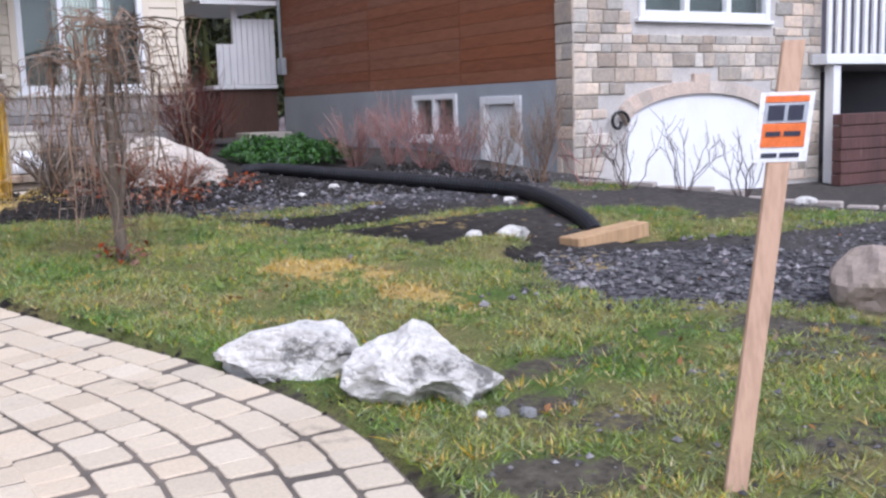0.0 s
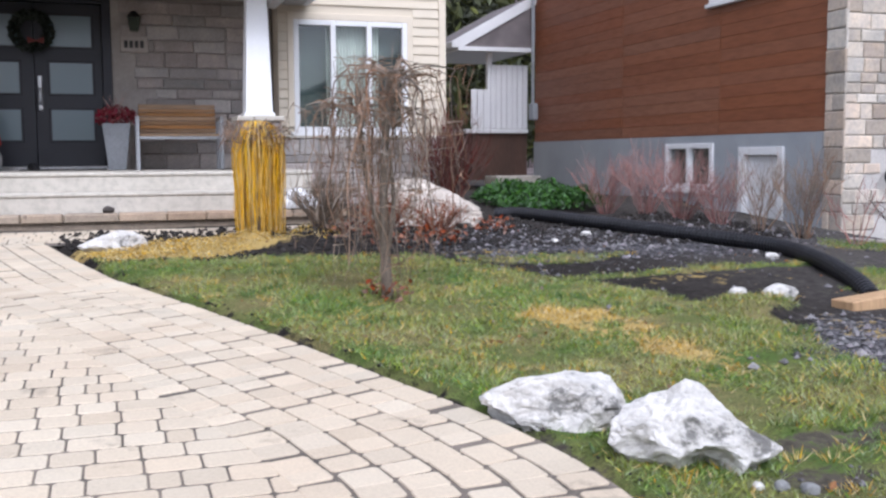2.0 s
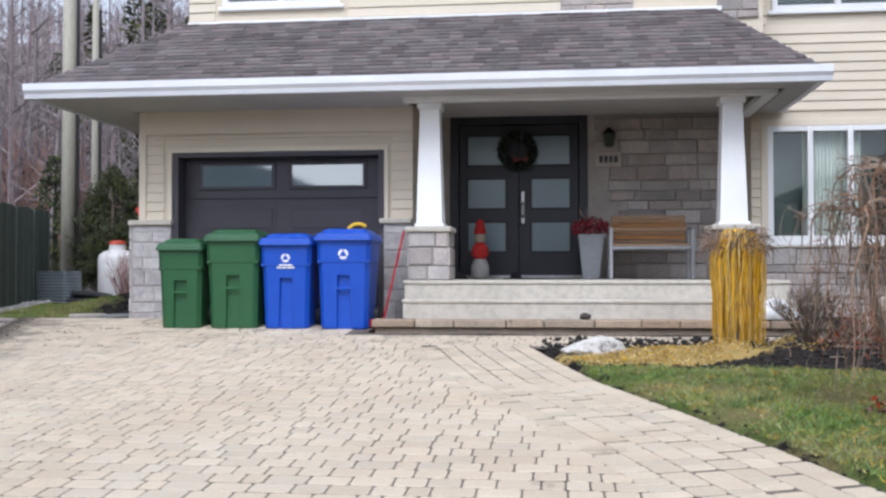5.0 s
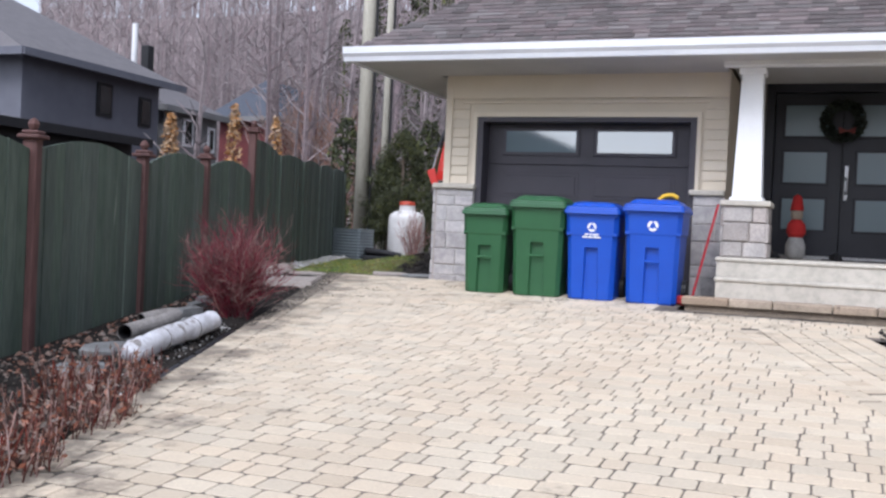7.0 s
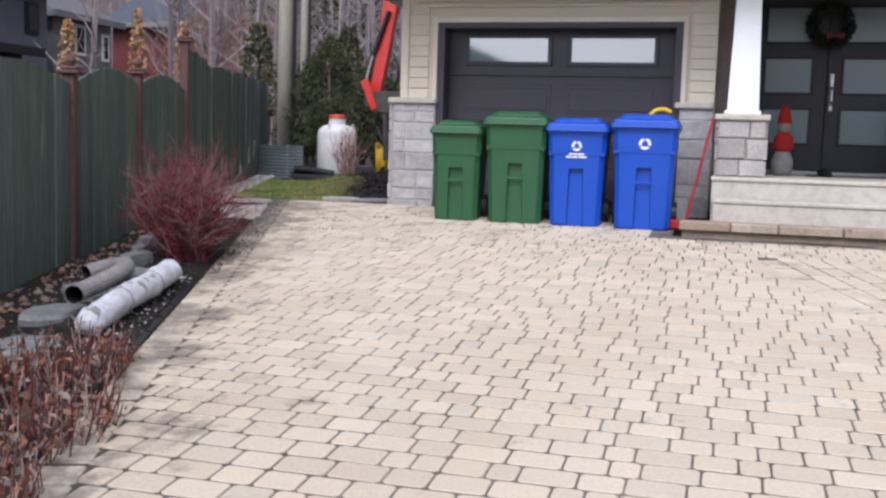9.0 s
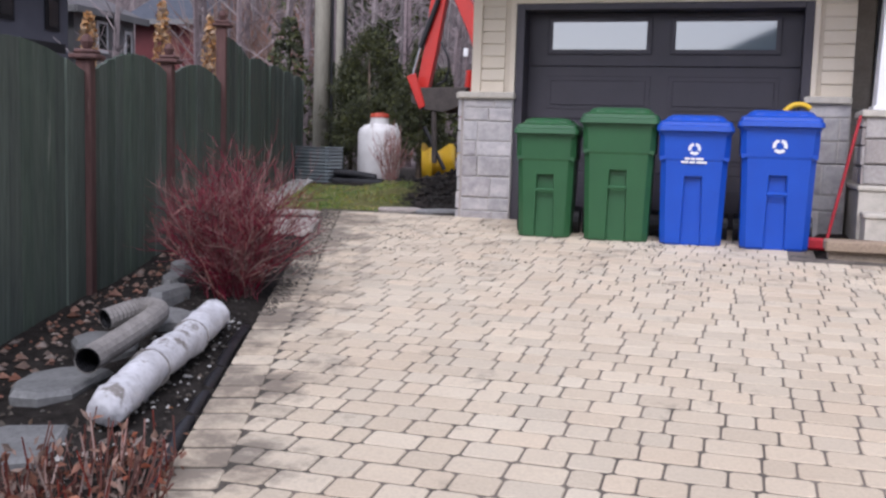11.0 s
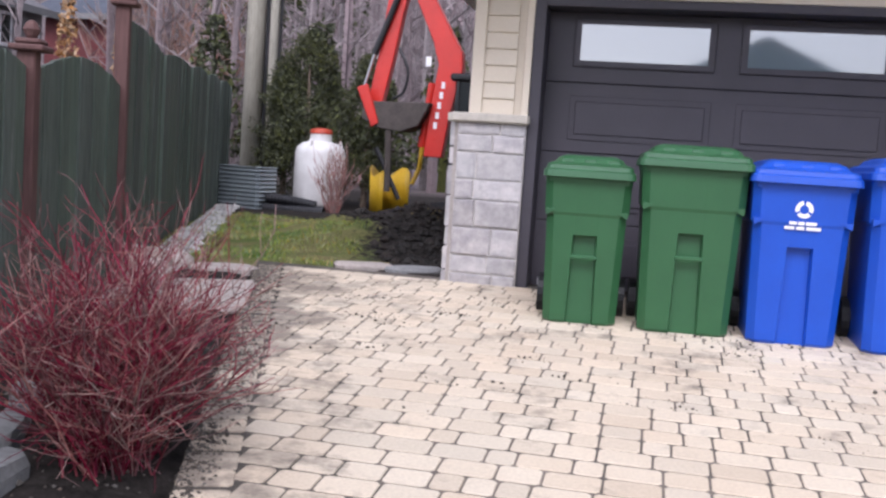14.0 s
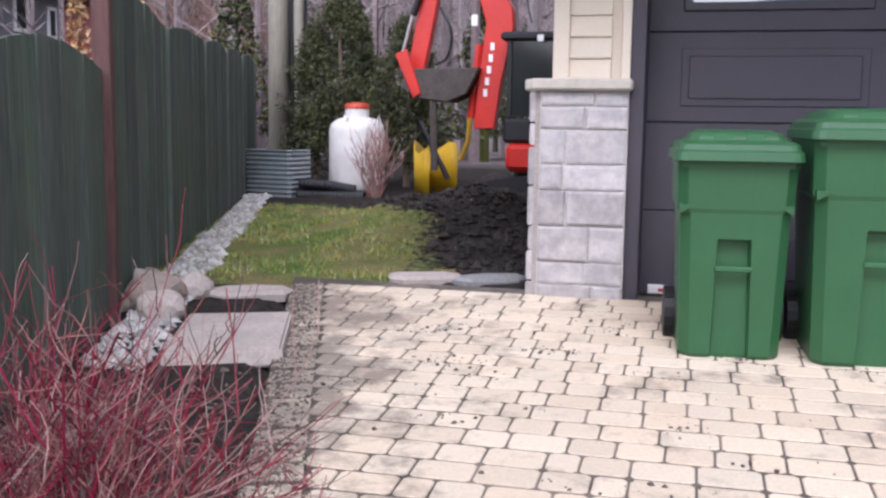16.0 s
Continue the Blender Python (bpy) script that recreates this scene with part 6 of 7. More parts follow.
for k, (x, y, q) in enumerate(((-6.95, 11.55, 0.15), (-6.72, 11.35, 0.17), (-6.62, 11.62, 0.13), (-6.88, 11.22, 0.12), (-6.55, 11.15, 0.14), (-7.05, 11.85, 0.10))):
    ob = link_mesh("fieldstone", rock(q, q * 0.8, q * 0.7, 90 + k, 3, 0.2), TAN_ROCK if k % 2 else PALE_STONE)
    ob.matrix_world = pose(x, y, ground_height(x, y) + q * 0.35, 0, 0, 50 * k)
    tagged(ob, "rounded tan fieldstone heaped beside the fence gravel", "stone", "fieldstones by the fence")

# stake with a notice
sign_m = Matrix.Translation((3.26, 1.97, 0.46))
stake = thing("notice_stake", sign_m, "leaning wooden stake with a small orange and white notice", "sign")
ax = Vector((0.298, 0.046, 1.4))
side = Vector((0.845, -0.535, 0)).normalized()
nrm = side.cross(ax.normalized())
fm = Matrix((( *side, 0), (*nrm, 0), (*ax.normalized(), 0), (0, 0, 0, 1))).transposed()
part("post", box(bmesh.new(), -0.034, 0.034, -0.012, 0.012, -0.25, 1.46, 0.003, fm), surf("planed_spruce", (0.55, 0.36, 0.25), (0.47, 0.30, 0.20), 5, 40, 0.7, 0.3, stretch=(1, 1, 0.15), spot=(0.22, 0.10, 0.06), spot_at=0.73, spot_scale=8), stake)
front = 1 if nrm.y < 0 else -1
SIGN_W = surf("white_sign_card", (0.78, 0.78, 0.78), (0.72, 0.72, 0.73), 5, 60, 0.4, 0.02)
SIGN_O = surf("orange_print", (0.75, 0.16, 0.02), (0.68, 0.14, 0.02), 5, 60, 0.45, 0.02)
SIGN_G = surf("silver_grey_print", (0.42, 0.44, 0.48), (0.36, 0.38, 0.42), 5, 60, 0.4, 0.02)
SIGN_K = surf("navy_print", (0.02, 0.022, 0.045), (0.015, 0.017, 0.035), 5, 60, 0.5, 0.02)


def on_sign(name, a, b, c, d, lift, material, label="", parent=None):
    y = sorted((front * (0.0125 + lift), front * (0.0125 + lift + 0.002)))
    return part(name, box(bmesh.new(), a, b, y[0], y[1], c, d, 0, fm), material, parent or stake, label)


card = on_sign("card", -0.082, 0.082, 1.085, 1.30, 0.0, SIGN_W, "white notice card")
on_sign("band", -0.066, 0.066, 1.268, 1.288, 0.003, SIGN_O, "orange band", card)
on_sign("band", -0.066, 0.066, 1.205, 1.266, 0.003, SIGN_G, "silver band", card)
on_sign("band", -0.066, 0.066, 1.13, 1.203, 0.003, SIGN_O, "orange band", card)
for a, b in ((-0.055, -0.006), (0.006, 0.052)):
    on_sign("emblem", a, b, 1.212, 1.258, 0.006, SIGN_K, "dark emblem shape", card)
for a, b in ((-0.055, -0.01), (0.0, 0.05)):
    on_sign("lettering_bar", a, b, 1.163, 1.178, 0.006, SIGN_K, "dark lettering bar", card)
on_sign("lettering_bar", -0.06, -0.012, 1.098, 1.112, 0.003, SIGN_K, "dark lettering bar", card)
on_sign("lettering_bar", -0.004, 0.055, 1.098, 1.112, 0.003, SIGN_K, "dark lettering bar", card)

# ---- porch things ----
SLAT = surf("oiled_slats", (0.43, 0.25, 0.12), (0.33, 0.185, 0.085), 6, 40, 0.6, 0.25, stretch=(0.15, 1, 1), vary=0.2)
ALU = surf("silver_grey_aluminium", (0.42, 0.43, 0.45), (0.36, 0.37, 0.39), 5, 60, 0.45, 0.05, metal=0.5)
bench = thing("bench", pose(1.71, 12.95, 1.595), "slatted wooden bench with silver legs against the porch wall", "bench")
for k in range(7):
    part("back_slat", a_box(-0.47, 0.47, 0.20 + 0.012 * k, 0.222 + 0.012 * k, 0.46 + 0.052 * k, 0.504 + 0.052 * k, 0.005), SLAT, bench)
for k in range(6):
    part("seat_slat", a_box(-0.47, 0.47, -0.25 + 0.075 * k, -0.185 + 0.075 * k, 0.415, 0.438, 0.005), SLAT, bench)
for s in (-1, 1):
    a, b = sorted((s * 0.475, s * 0.52))
    part("leg", a_box(a, b, -0.26, -0.21, 0, 0.62, 0.006), ALU, bench)
    part("leg", a_box(a, b, 0.20, 0.25, 0, 0.62, 0.006), ALU, bench)
    part("arm", a_box(a, b, -0.27, 0.26, 0.62, 0.65, 0.006), ALU, bench)
part("front_rail", a_box(-0.475, 0.475, -0.26, -0.23, 0.375, 0.41, 0.004), ALU, bench)
POT = surf("grey_pot", (0.24, 0.25, 0.27), (0.19, 0.20, 0.215), 4, 50, 0.6, 0.1)
planter = thing("planter", pose(0.97, 12.95, 1.595), "tall tapered grey planter with dark red foliage", "planter")
part("pot", taper(bmesh.new(), (-0.10, 0.10, -0.10, 0.10, 0), (-0.165, 0.165, -0.165, 0.165, 0.57), 0.01), POT, planter)
rp = random.Random(4)
gl, gs = Growth(), Growth()
for _ in range(520):
    a, q = rp.uniform(0, 6.28), 0.24 * math.sqrt(rp.random())
    gl.leaf((q * math.cos(a), q * math.sin(a), 0.57 + rp.uniform(0, 0.20) * (1.2 - q * 2)), rp.uniform(0.025, 0.05), rp)
for _ in range(16):
    a = rp.uniform(0, 6.28)
    gs.stem([(0, 0, 0.6), (0.06 * math.cos(a), 0.06 * math.sin(a), 0.75), (0.15 * math.cos(a), 0.15 * math.sin(a), rp.uniform(0.82, 0.95))], 0.003, 0.002)
gl.make("foliage", surf("crimson_foliage", (0.24, 0.012, 0.022), (0.12, 0.010, 0.016), 7, 50, 0.7, 0.2, island=0.4), planter, "crimson foliage")
gs.make("dry_sprig", PALE_TWIG, planter, "pale dry twigs")

doll = bmesh.new()
lathe(doll, ((0.10, 0.0), (0.145, 0.05), (0.15, 0.17), (0.10, 0.27), (0.085, 0.29)), 18)
n0 = len(doll.faces)
lathe(doll, ((0.10, 0.27), (0.145, 0.33), (0.13, 0.43), (0.07, 0.49)), 16)
n1 = len(doll.faces)
lathe(doll, ((0.06, 0.48), (0.09, 0.53), (0.085, 0.59), (0.05, 0.63)), 14)
n2 = len(doll.faces)
lathe(doll, ((0.10, 0.60), (0.095, 0.64), (0.075, 0.72), (0.06, 0.77), (0.01, 0.80)), 14)
for i, f in enumerate(doll.faces):
    f.material_index = 0 if i < n0 else 1 if i < n1 else 2 if i < n2 else 1
ob = link_mesh("garden_ornament", doll, [surf("grey_felt", (0.30, 0.29, 0.28), None, 9, 60, 0.95, 0.4), surf("red_felt", (0.42, 0.02, 0.018), None, 9, 60, 0.95, 0.4), surf("tan_felt", (0.32, 0.26, 0.20), None, 9, 60, 0.95, 0.4)], smooth=True)
ob.matrix_world = pose(-0.44, 12.95, 1.595) @ Matrix.Diagonal((0.78, 0.78, 0.97, 1))
tagged(ob, "stuffed winter ornament in red and grey beside the door", "ornament")

WREATH_LEAF = surf("wreath_needles", (0.022, 0.030, 0.020), (0.012, 0.016, 0.012), 9, 60, 0.8, 0.1, island=0.3)
wreath = thing("door_wreath", pose(0.02, 13.55, 3.31), "dark evergreen wreath with a red bow on the door", "wreath")
gw_ = Growth()
rw = random.Random(6)
for _ in range(900):
    a, b = rw.uniform(0, 6.28), rw.uniform(0, 6.28)
    q = 0.20 + 0.055 * math.cos(b)
    gw_.leaf((q * math.cos(a), 0.05 * math.sin(b) - 0.05, q * math.sin(a)), rw.uniform(0.02, 0.045), rw, 0, 2.2)
gw_.make("ring", WREATH_LEAF, wreath)
bm = bmesh.new()
prism(bm, ((-0.10, 0.04), (0, 0), (0.10, 0.04), (0.09, -0.04), (0, -0.015), (-0.09, -0.04)), -0.14, -0.11)
ob = part("bow", bm, surf("red_ribbon", (0.14, 0.02, 0.015), None, 9, 60, 0.6, 0.1), wreath, "red ribbon bow")
ob.location = (0.05, 0, -0.12)

lantern = thing("wall_lantern", pose(1.23, 13.57, 3.36), "small black wall lantern beside the door", "lamp")
part("back_plate", a_box(-0.05, 0.05, -0.03, 0.0, -0.02, 0.18, 0.006), BLACK, lantern)
part("cage", taper(bmesh.new(), (-0.055, 0.055, -0.16, -0.05, -0.02), (-0.075, 0.075, -0.18, -0.035, 0.15), 0.006), CAB_GLASS, lantern)
part("hood", taper(bmesh.new(), (-0.09, 0.09, -0.195, -0.02, 0.15), (-0.02, 0.02, -0.13, -0.09, 0.23), 0.006), BLACK, lantern)
plaque = thing("number_plaque", pose(1.23, 13.565, 3.08), "pale stone plaque with dark bars beside the door", "plaque")
part("slab", a_box(-0.17, 0.17, -0.025, 0.0, 0, 0.21, 0.008), PALE_STONE, plaque)
for k in range(4):
    part("bar", a_box(-0.125 + 0.065 * k, -0.08 + 0.065 * k, -0.029, -0.0255, 0.06, 0.15), BLACK, plaque, "dark bar")
mat_ = thing("door_mat", pose(0.35, 13.2, 1.596), "rumpled dark door mat before the doors", "mat")
part("mat_body", a_box(-0.5, 0.5, -0.2, 0.2, 0, 0.018, 0.006), surf("grey_mat", (0.12, 0.115, 0.11), None, 9, 60, 0.95, 0.5), mat_)
for k, (x, rz) in enumerate(((0.02, 20), (-0.72, 70))):
    sh = link_mesh("shoe", taper(bmesh.new(), (-0.05, 0.05, -0.14, 0.14, 0), (-0.035, 0.035, -0.04, 0.12, 0.09), 0.02), BLACK)
    sh.matrix_world = pose(x, 12.95, 1.598, 0, 0, rz)
    tagged(sh, "dark shoe lying on the porch slab", "shoe", "shoes on the porch")

broom = thing("snow_scraper", pose(0, 0, 0), "red-handled snow scraper leaning on the stone pier", "scraper")
RED_PLASTIC = surf("red_plastic", (0.45, 0.02, 0.03), None, 5, 60, 0.45, 0.05)
part("handle", tube(bmesh.new(), ((-1.40, 11.25, 1.13), (-1.19, 11.42, 2.16)), 0.013, 8), RED_PLASTIC, broom)
part("head", a_box(-1.56, -1.36, 11.19, 11.27, gz(11.2), gz(11.2) + 0.10, 0.02), RED_PLASTIC, broom)
part("brush", a_box(-1.36, -1.25, 11.18, 11.30, gz(11.2), gz(11.2) + 0.07, 0.02), WHITE, broom, "clear plastic scoop")
bm = bmesh.new()
grid = []
for j in range(13):
    row = []
    for i in range(19):
        u, v = i / 18 * 2 - 1, j / 12 * 2 - 1
        hump = max(0.0, (1 - u * u) * (1 - v * v)) ** 0.5 * (1.0 - 0.45 * u)
        wr = noise.noise(Vector((u * 3.1, v * 2.2, 3))) * 0.6 + abs(noise.noise(Vector((u * 6.5, v * 4, 7)))) * 0.5
        row.append(bm.verts.new((0.21 * u * (1 + 0.08 * wr), 0.12 * v * (1 + 0.08 * wr), 0.012 + 0.20 * hump * (1 + 0.22 * wr))))
    grid.append(row)
for a, b in zip(grid, grid[1:]):
    for i in range(18):
        bm.faces.new((a[i], a[i + 1], b[i + 1], b[i]))
bag = link_mesh("plastic_bag", bm, WHITE, smooth=True)
bag.modifiers.new("thickness", "SOLIDIFY").thickness = 0.01
bag.matrix_world = pose(2.86, 10.90, 1.182)
tagged(bag, "crumpled white plastic bag on the paver step", "bag")
strap = link_mesh("yellow_strap", tube(bmesh.new(), smooth_path(((-0.09, 0, 0.02), (-0.03, 0.01, 0.07), (0.05, 0.02, 0.08), (0.11, 0.03, 0.05)), 6), 0.022, 8), YELLOW, smooth=True)
strap.matrix_world = pose(-1.70, 11.18, gz(11) + 1.10)
tagged(strap, "yellow plastic strip lying on a bin lid", "strip")
clod = link_mesh("soil_clod", rock(0.06, 0.05, 0.05, 71, 2), MUDDY)
clod.matrix_world = pose(0.85, 10.95, 1.21)
tagged(clod, "brown clod of soil on the paver step", "clod")

# curtains behind the picture window
CURTAIN = surf("pale_curtain", (0.55, 0.56, 0.52), (0.44, 0.46, 0.42), 3, 40, 0.9, 0.2)
curtain = thing("curtain", pose(0, 0, 0), "pale sheer curtain inside the picture window", "curtain")
bm = bmesh.new()
cols = []
for k in range(61):
    x = 3.66 + 0.72 * k / 60
    y = 13.33 + 0.012 * math.sin(k * 1.7)
    cols.append((bm.verts.new((x, y, 2.1)), bm.verts.new((x, y, 3.5))))
for a, b in zip(cols, cols[1:]):
    bm.faces.new((a[0], b[0], b[1], a[1]))
part("cloth", bm, CURTAIN, curtain)

# ---- side porch and deck of the neighbouring house ----
porch_b = thing("neighbour_porch", pose(0, 0, 0), "small roofed side porch with white panelled rail on brown skirting", "porch")
part("skirt", a_box(7.3, 8.39, 17.6, 19.6, 1.3, 2.16), surf("dark_brown_boards", (0.105, 0.055, 0.038), (0.075, 0.042, 0.030), 4, 40, 0.75, 0.3, stretch=(1, 1, 0.15)), porch_b)
part("deck", a_box(7.15, 8.39, 17.52, 19.7, 2.165, 2.24, 0.01), WHITE, porch_b)
for a, b, z in ((7.25, 7.62, 2.97), (7.63, 8.38, 3.42)):
    n = round((b - a) / 0.115)
    for k in range(n):
        part("rail_board", a_box(a + (b - a) * k / n, a + (b - a) * (k + 1) / n - 0.008, 17.53, 17.555, 2.245, z, 0.004), WHITE, porch_b)
part("post", a_box(7.58, 7.68, 17.56, 17.66, 2.245, 3.72, 0.006), WHITE, porch_b)
part("roof", prism(bmesh.new(), ((6.85, 3.72), (6.85, 3.80), (8.6, 4.75), (8.6, 3.9), (8.35, 3.72)), 17.3, 19.9), SHINGLE, porch_b)
part("fascia", prism(bmesh.new(), ((6.8, 3.68), (6.8, 3.81), (8.55, 4.77), (8.55, 4.58), (6.98, 3.70)), 17.26, 17.295), WHITE, porch_b)
part("soffit", a_box(6.9, 8.35, 17.24, 19.8, 3.64, 3.715), WHITE, porch_b)
part("gutter", a_box(6.78, 6.88, 17.25, 19.9, 3.68, 3.8, 0.01), WHITE, porch_b)
part("step", a_box(7.5, 8.38, 16.9, 17.51, 1.15, 1.38, 0.02), CONCRETE, porch_b)
meter = thing("meter_box", pose(8.33, 17.12, 2.55), "grey meter box with conduit on the brown corner", "meter")
part("case", a_box(-0.07, 0.03, -0.1, 0.1, -0.15, 0.15, 0.01), FOUNDATION, meter)
part("conduit", tube(bmesh.new(), ((-0.02, 0.02, 0.15), (-0.02, 0.02, 3.0)), 0.03, 8), FOUNDATION, meter)
scroll = link_mesh("iron_scroll", tube(bmesh.new(), [(0.16 * (1 - t * 0.13) * math.cos(t), 0, 0.18 + 0.16 * (1 - t * 0.13) * math.sin(t)) for t in np.linspace(0, 6.5, 26)] , 0.02, 6), BLACK)
scroll.matrix_world = pose(9.0, 8.88, 1.3)
tagged(scroll, "black wrought-iron scroll ornament on the stone wall", "ornament")
deck_b = thing("raised_deck", pose(0, 0, 0), "raised deck with white balusters over a brown retaining wall", "deck")
part("floor", a_box(12.5, 18.5, 8.7, 11.4, 2.13, 2.27, 0.01), WHITE, deck_b)
# Charcoal wall put in for the dark shade of the opening under the deck.
part("back_wall", a_box(12.73, 18.5, 11.4, 11.6, -0.2, 6.0), CHARCOAL, deck_b)
for k in range(30):
    part("baluster", a_box(12.54 + 0.19 * k, 12.62 + 0.19 * k, 8.72, 8.76, 2.275, 3.3, 0.004), WHITE, deck_b)
part("top_rail", a_box(12.5, 18.5, 8.70, 8.78, 3.3, 3.38, 0.006), WHITE, deck_b)
part("post", a_box(12.7, 12.85, 8.74, 8.89, 0.3, 2.125, 0.006), WHITE, deck_b)
for k in range(8):
    part("retaining_timber", a_box(12.5, 18.5, 8.45 - 0.01 * (k % 2), 8.6, 0.2 + 0.16 * k, 0.352 + 0.16 * k, 0.01), FENCE_RED, deck_b)
kerbs = thing("stone_kerb", pose(0, 0, 0), "pale stone kerb along the neighbouring bed", "kerb")
for k in range(11):
    u = k / 11
    x, y = 7.74 + (8.95 - 7.74) * u, 8.05 - 3.1 * u
    part("kerb_stone", box(bmesh.new(), -0.13, 0.13, -0.05, 0.05, -0.05, 0.02 + 0.01 * (k % 3), 0.012, pose(x + 0.12, y, ground_height(x, y), 0, 0, -68)), PALE_STONE, kerbs)

# ---- grass, gravel and soil as loose stuff ----
def scatter_grass():
    r = random.Random(77)
    g, dry = Growth(), Growth()
    for _ in range(330000):
        x, y = r.uniform(0.3, 8.4), r.uniform(1.6, 8.8)
        if r.random() < 0.35 * max(0, (y - 4) / 5) or x < edge_right(y) - 0.03:
            continue
        lawn, stony, straw = zones(x, y)
        dens = noise.noise(Vector((x * 2.2, y * 2.2, 7))) * 0.8 + 0.58
        if r.random() > lawn * dens or stony > 0.6 or lawn < 0.35:
            continue
        h = r.uniform(0.01, 0.036) * (0.5 + 1.1 * dens)
        a = r.uniform(0, 6.28)
        ln = (r.gauss(0, 0.03), r.gauss(0, 0.03))
        (dry if straw > 0.45 or r.random() < 0.12 else g).blade((x, y, ground_height(x, y) - 0.004), h, 0.0042, ln, a)
    for _ in range(5200):
        x, y = r.uniform(0.6, 7.6), r.uniform(1.7, 8.5)
        if x < edge_right(y) + 0.04:
            continue
        lawn, stony, straw = zones(x, y)
        if lawn < 0.3 or stony > 0.55 or r.random() > 0.45 + noise.noise(Vector((x * 1.6, y * 1.6, 21))):
            continue
        z, size = ground_height(x, y) - 0.004, r.uniform(0.55, 1.25)
        bush = dry if straw > 0.5 or r.random() < 0.16 else g
        for _ in range(26):
            a, q = r.uniform(0, 6.28), 0.035 * size * math.sqrt(r.random())
            out = 0.05 * size * r.uniform(0.2, 1.2)
            bush.blade((x + q * math.cos(a), y + q * math.sin(a), z), size * r.uniform(0.018, 0.048), 0.003, (out * math.cos(a), out * math.sin(a)), r.uniform(0, 6.28))
    for _ in range(26000):
        x, y = r.uniform(-9.2, -5.2), r.uniform(12.0, 18.0)
        if zones(x, y)[0] > 0.5 and noise.noise(Vector((x * 1.8, y * 1.3, 31))) > -0.12:
            (dry if r.random() < 0.08 else g).blade((x, y, ground_height(x, y) - 0.004), r.uniform(0.02, 0.055), 0.005, (r.gauss(0, 0.02), r.gauss(0, 0.02)), r.uniform(0, 6.28))
    g.make("grass", GRASS, None, "short patchy green lawn grass", "grass", kind="stuff")
    dry.make("dry_grass", STRAW, None, "dry straw-coloured grass blades", "grass", kind="stuff")


scatter_grass()
GRAVEL = surf("grey_gravel", (0.21, 0.195, 0.20), (0.085, 0.08, 0.082), 9, 60, 0.85, 0.3, island=0.75)
SOIL = surf("dark_soil_clods", (0.013, 0.011, 0.010), (0.036, 0.030, 0.026), 9, 60, 0.95, 0.4, island=0.4)
STRIP_SOIL = surf("grey_brown_soil", (0.058, 0.049, 0.041), (0.105, 0.09, 0.075), 9, 60, 0.95, 0.4, island=0.4)
PALE_GRAVEL = surf("pale_gravel", (0.50, 0.485, 0.46), (0.34, 0.33, 0.315), 9, 60, 0.85, 0.3, island=0.35)


def pebbles(name, n, area, keep, size, material, label, seed):
    r = random.Random(seed)
    v, f = [], []
    for _ in range(n):
        x, y = r.uniform(*area[0]), r.uniform(*area[1])
        if not keep(x, y, r):
            continue
        s = r.uniform(*size) * (0.6 + r.random() ** 3)
        z = (gz(y) if on_drive(x, y) else ground_height(x, y)) + s * 0.2
        b = len(v)
        a = r.uniform(0, 6.28)
        for px, py, pz in ((1, 0, 0), (0.2, 0.9, 0.1), (-0.9, 0.3, -0.1), (-0.3, -0.8, 0.1), (0.1, 0.1, 0.7), (0, 0, -0.7)):
            q = r.uniform(0.75, 1.2) * s
            v.append((x + q * (px * math.cos(a) - py * math.sin(a)), y + q * (px * math.sin(a) + py * math.cos(a)), z + q * pz))
        for i in range(4):
            f.append((b + i, b + (i + 1) % 4, b + 4))
            f.append((b + (i + 1) % 4, b + i, b + 5))
    me = bpy.data.meshes.new(name)
    me.from_pydata(v, [], f)
    me.materials.append(material)
    tagged(new(name, me), label, "gravel", kind="stuff")


pebbles("gravel", 21000, ((3.5, 8.4), (1.7, 10.2)), lambda x, y, r: r.random() < zones(x, y)[1] ** 1.5, (0.008, 0.03), GRAVEL, "loose grey crushed gravel on the soil", 1)
pebbles("soil_clods", 7000, ((0.4, 7.5), (8.2, 10.4)), lambda x, y, r: zones(x, y)[0] < 0.4 and x > edge_right(y) + 0.1 and r.random() < 0.9 and zones(x, y)[2] < 0.35, (0.01, 0.035), SOIL, "dark crumbly soil in the bed", 2)
pebbles("soil_heap", 16000, ((-7.6, -4.95), (12.7, 25.5)), lambda x, y, r: zones(x, y)[0] < 0.35, (0.014, 0.045), SOIL, "dug-over dark soil behind the garage corner", 3)
pebbles("strip_soil", 3500, ((-5.9, -3.2), (3.0, 10.4)), lambda x, y, r: x < edge_left(y) - 0.02 and x > -5.55 - 0.3 * (y - 8), (0.006, 0.02), STRIP_SOIL, "grey-brown mulch in the strip beside the drive", 4)


def fence_x(y):
    for a, b in zip(FENCE, FENCE[1:]):
        if a[1] <= y <= b[1]:
            return a[0] + (b[0] - a[0]) * (y - a[1]) / (b[1] - a[1])
    return -99


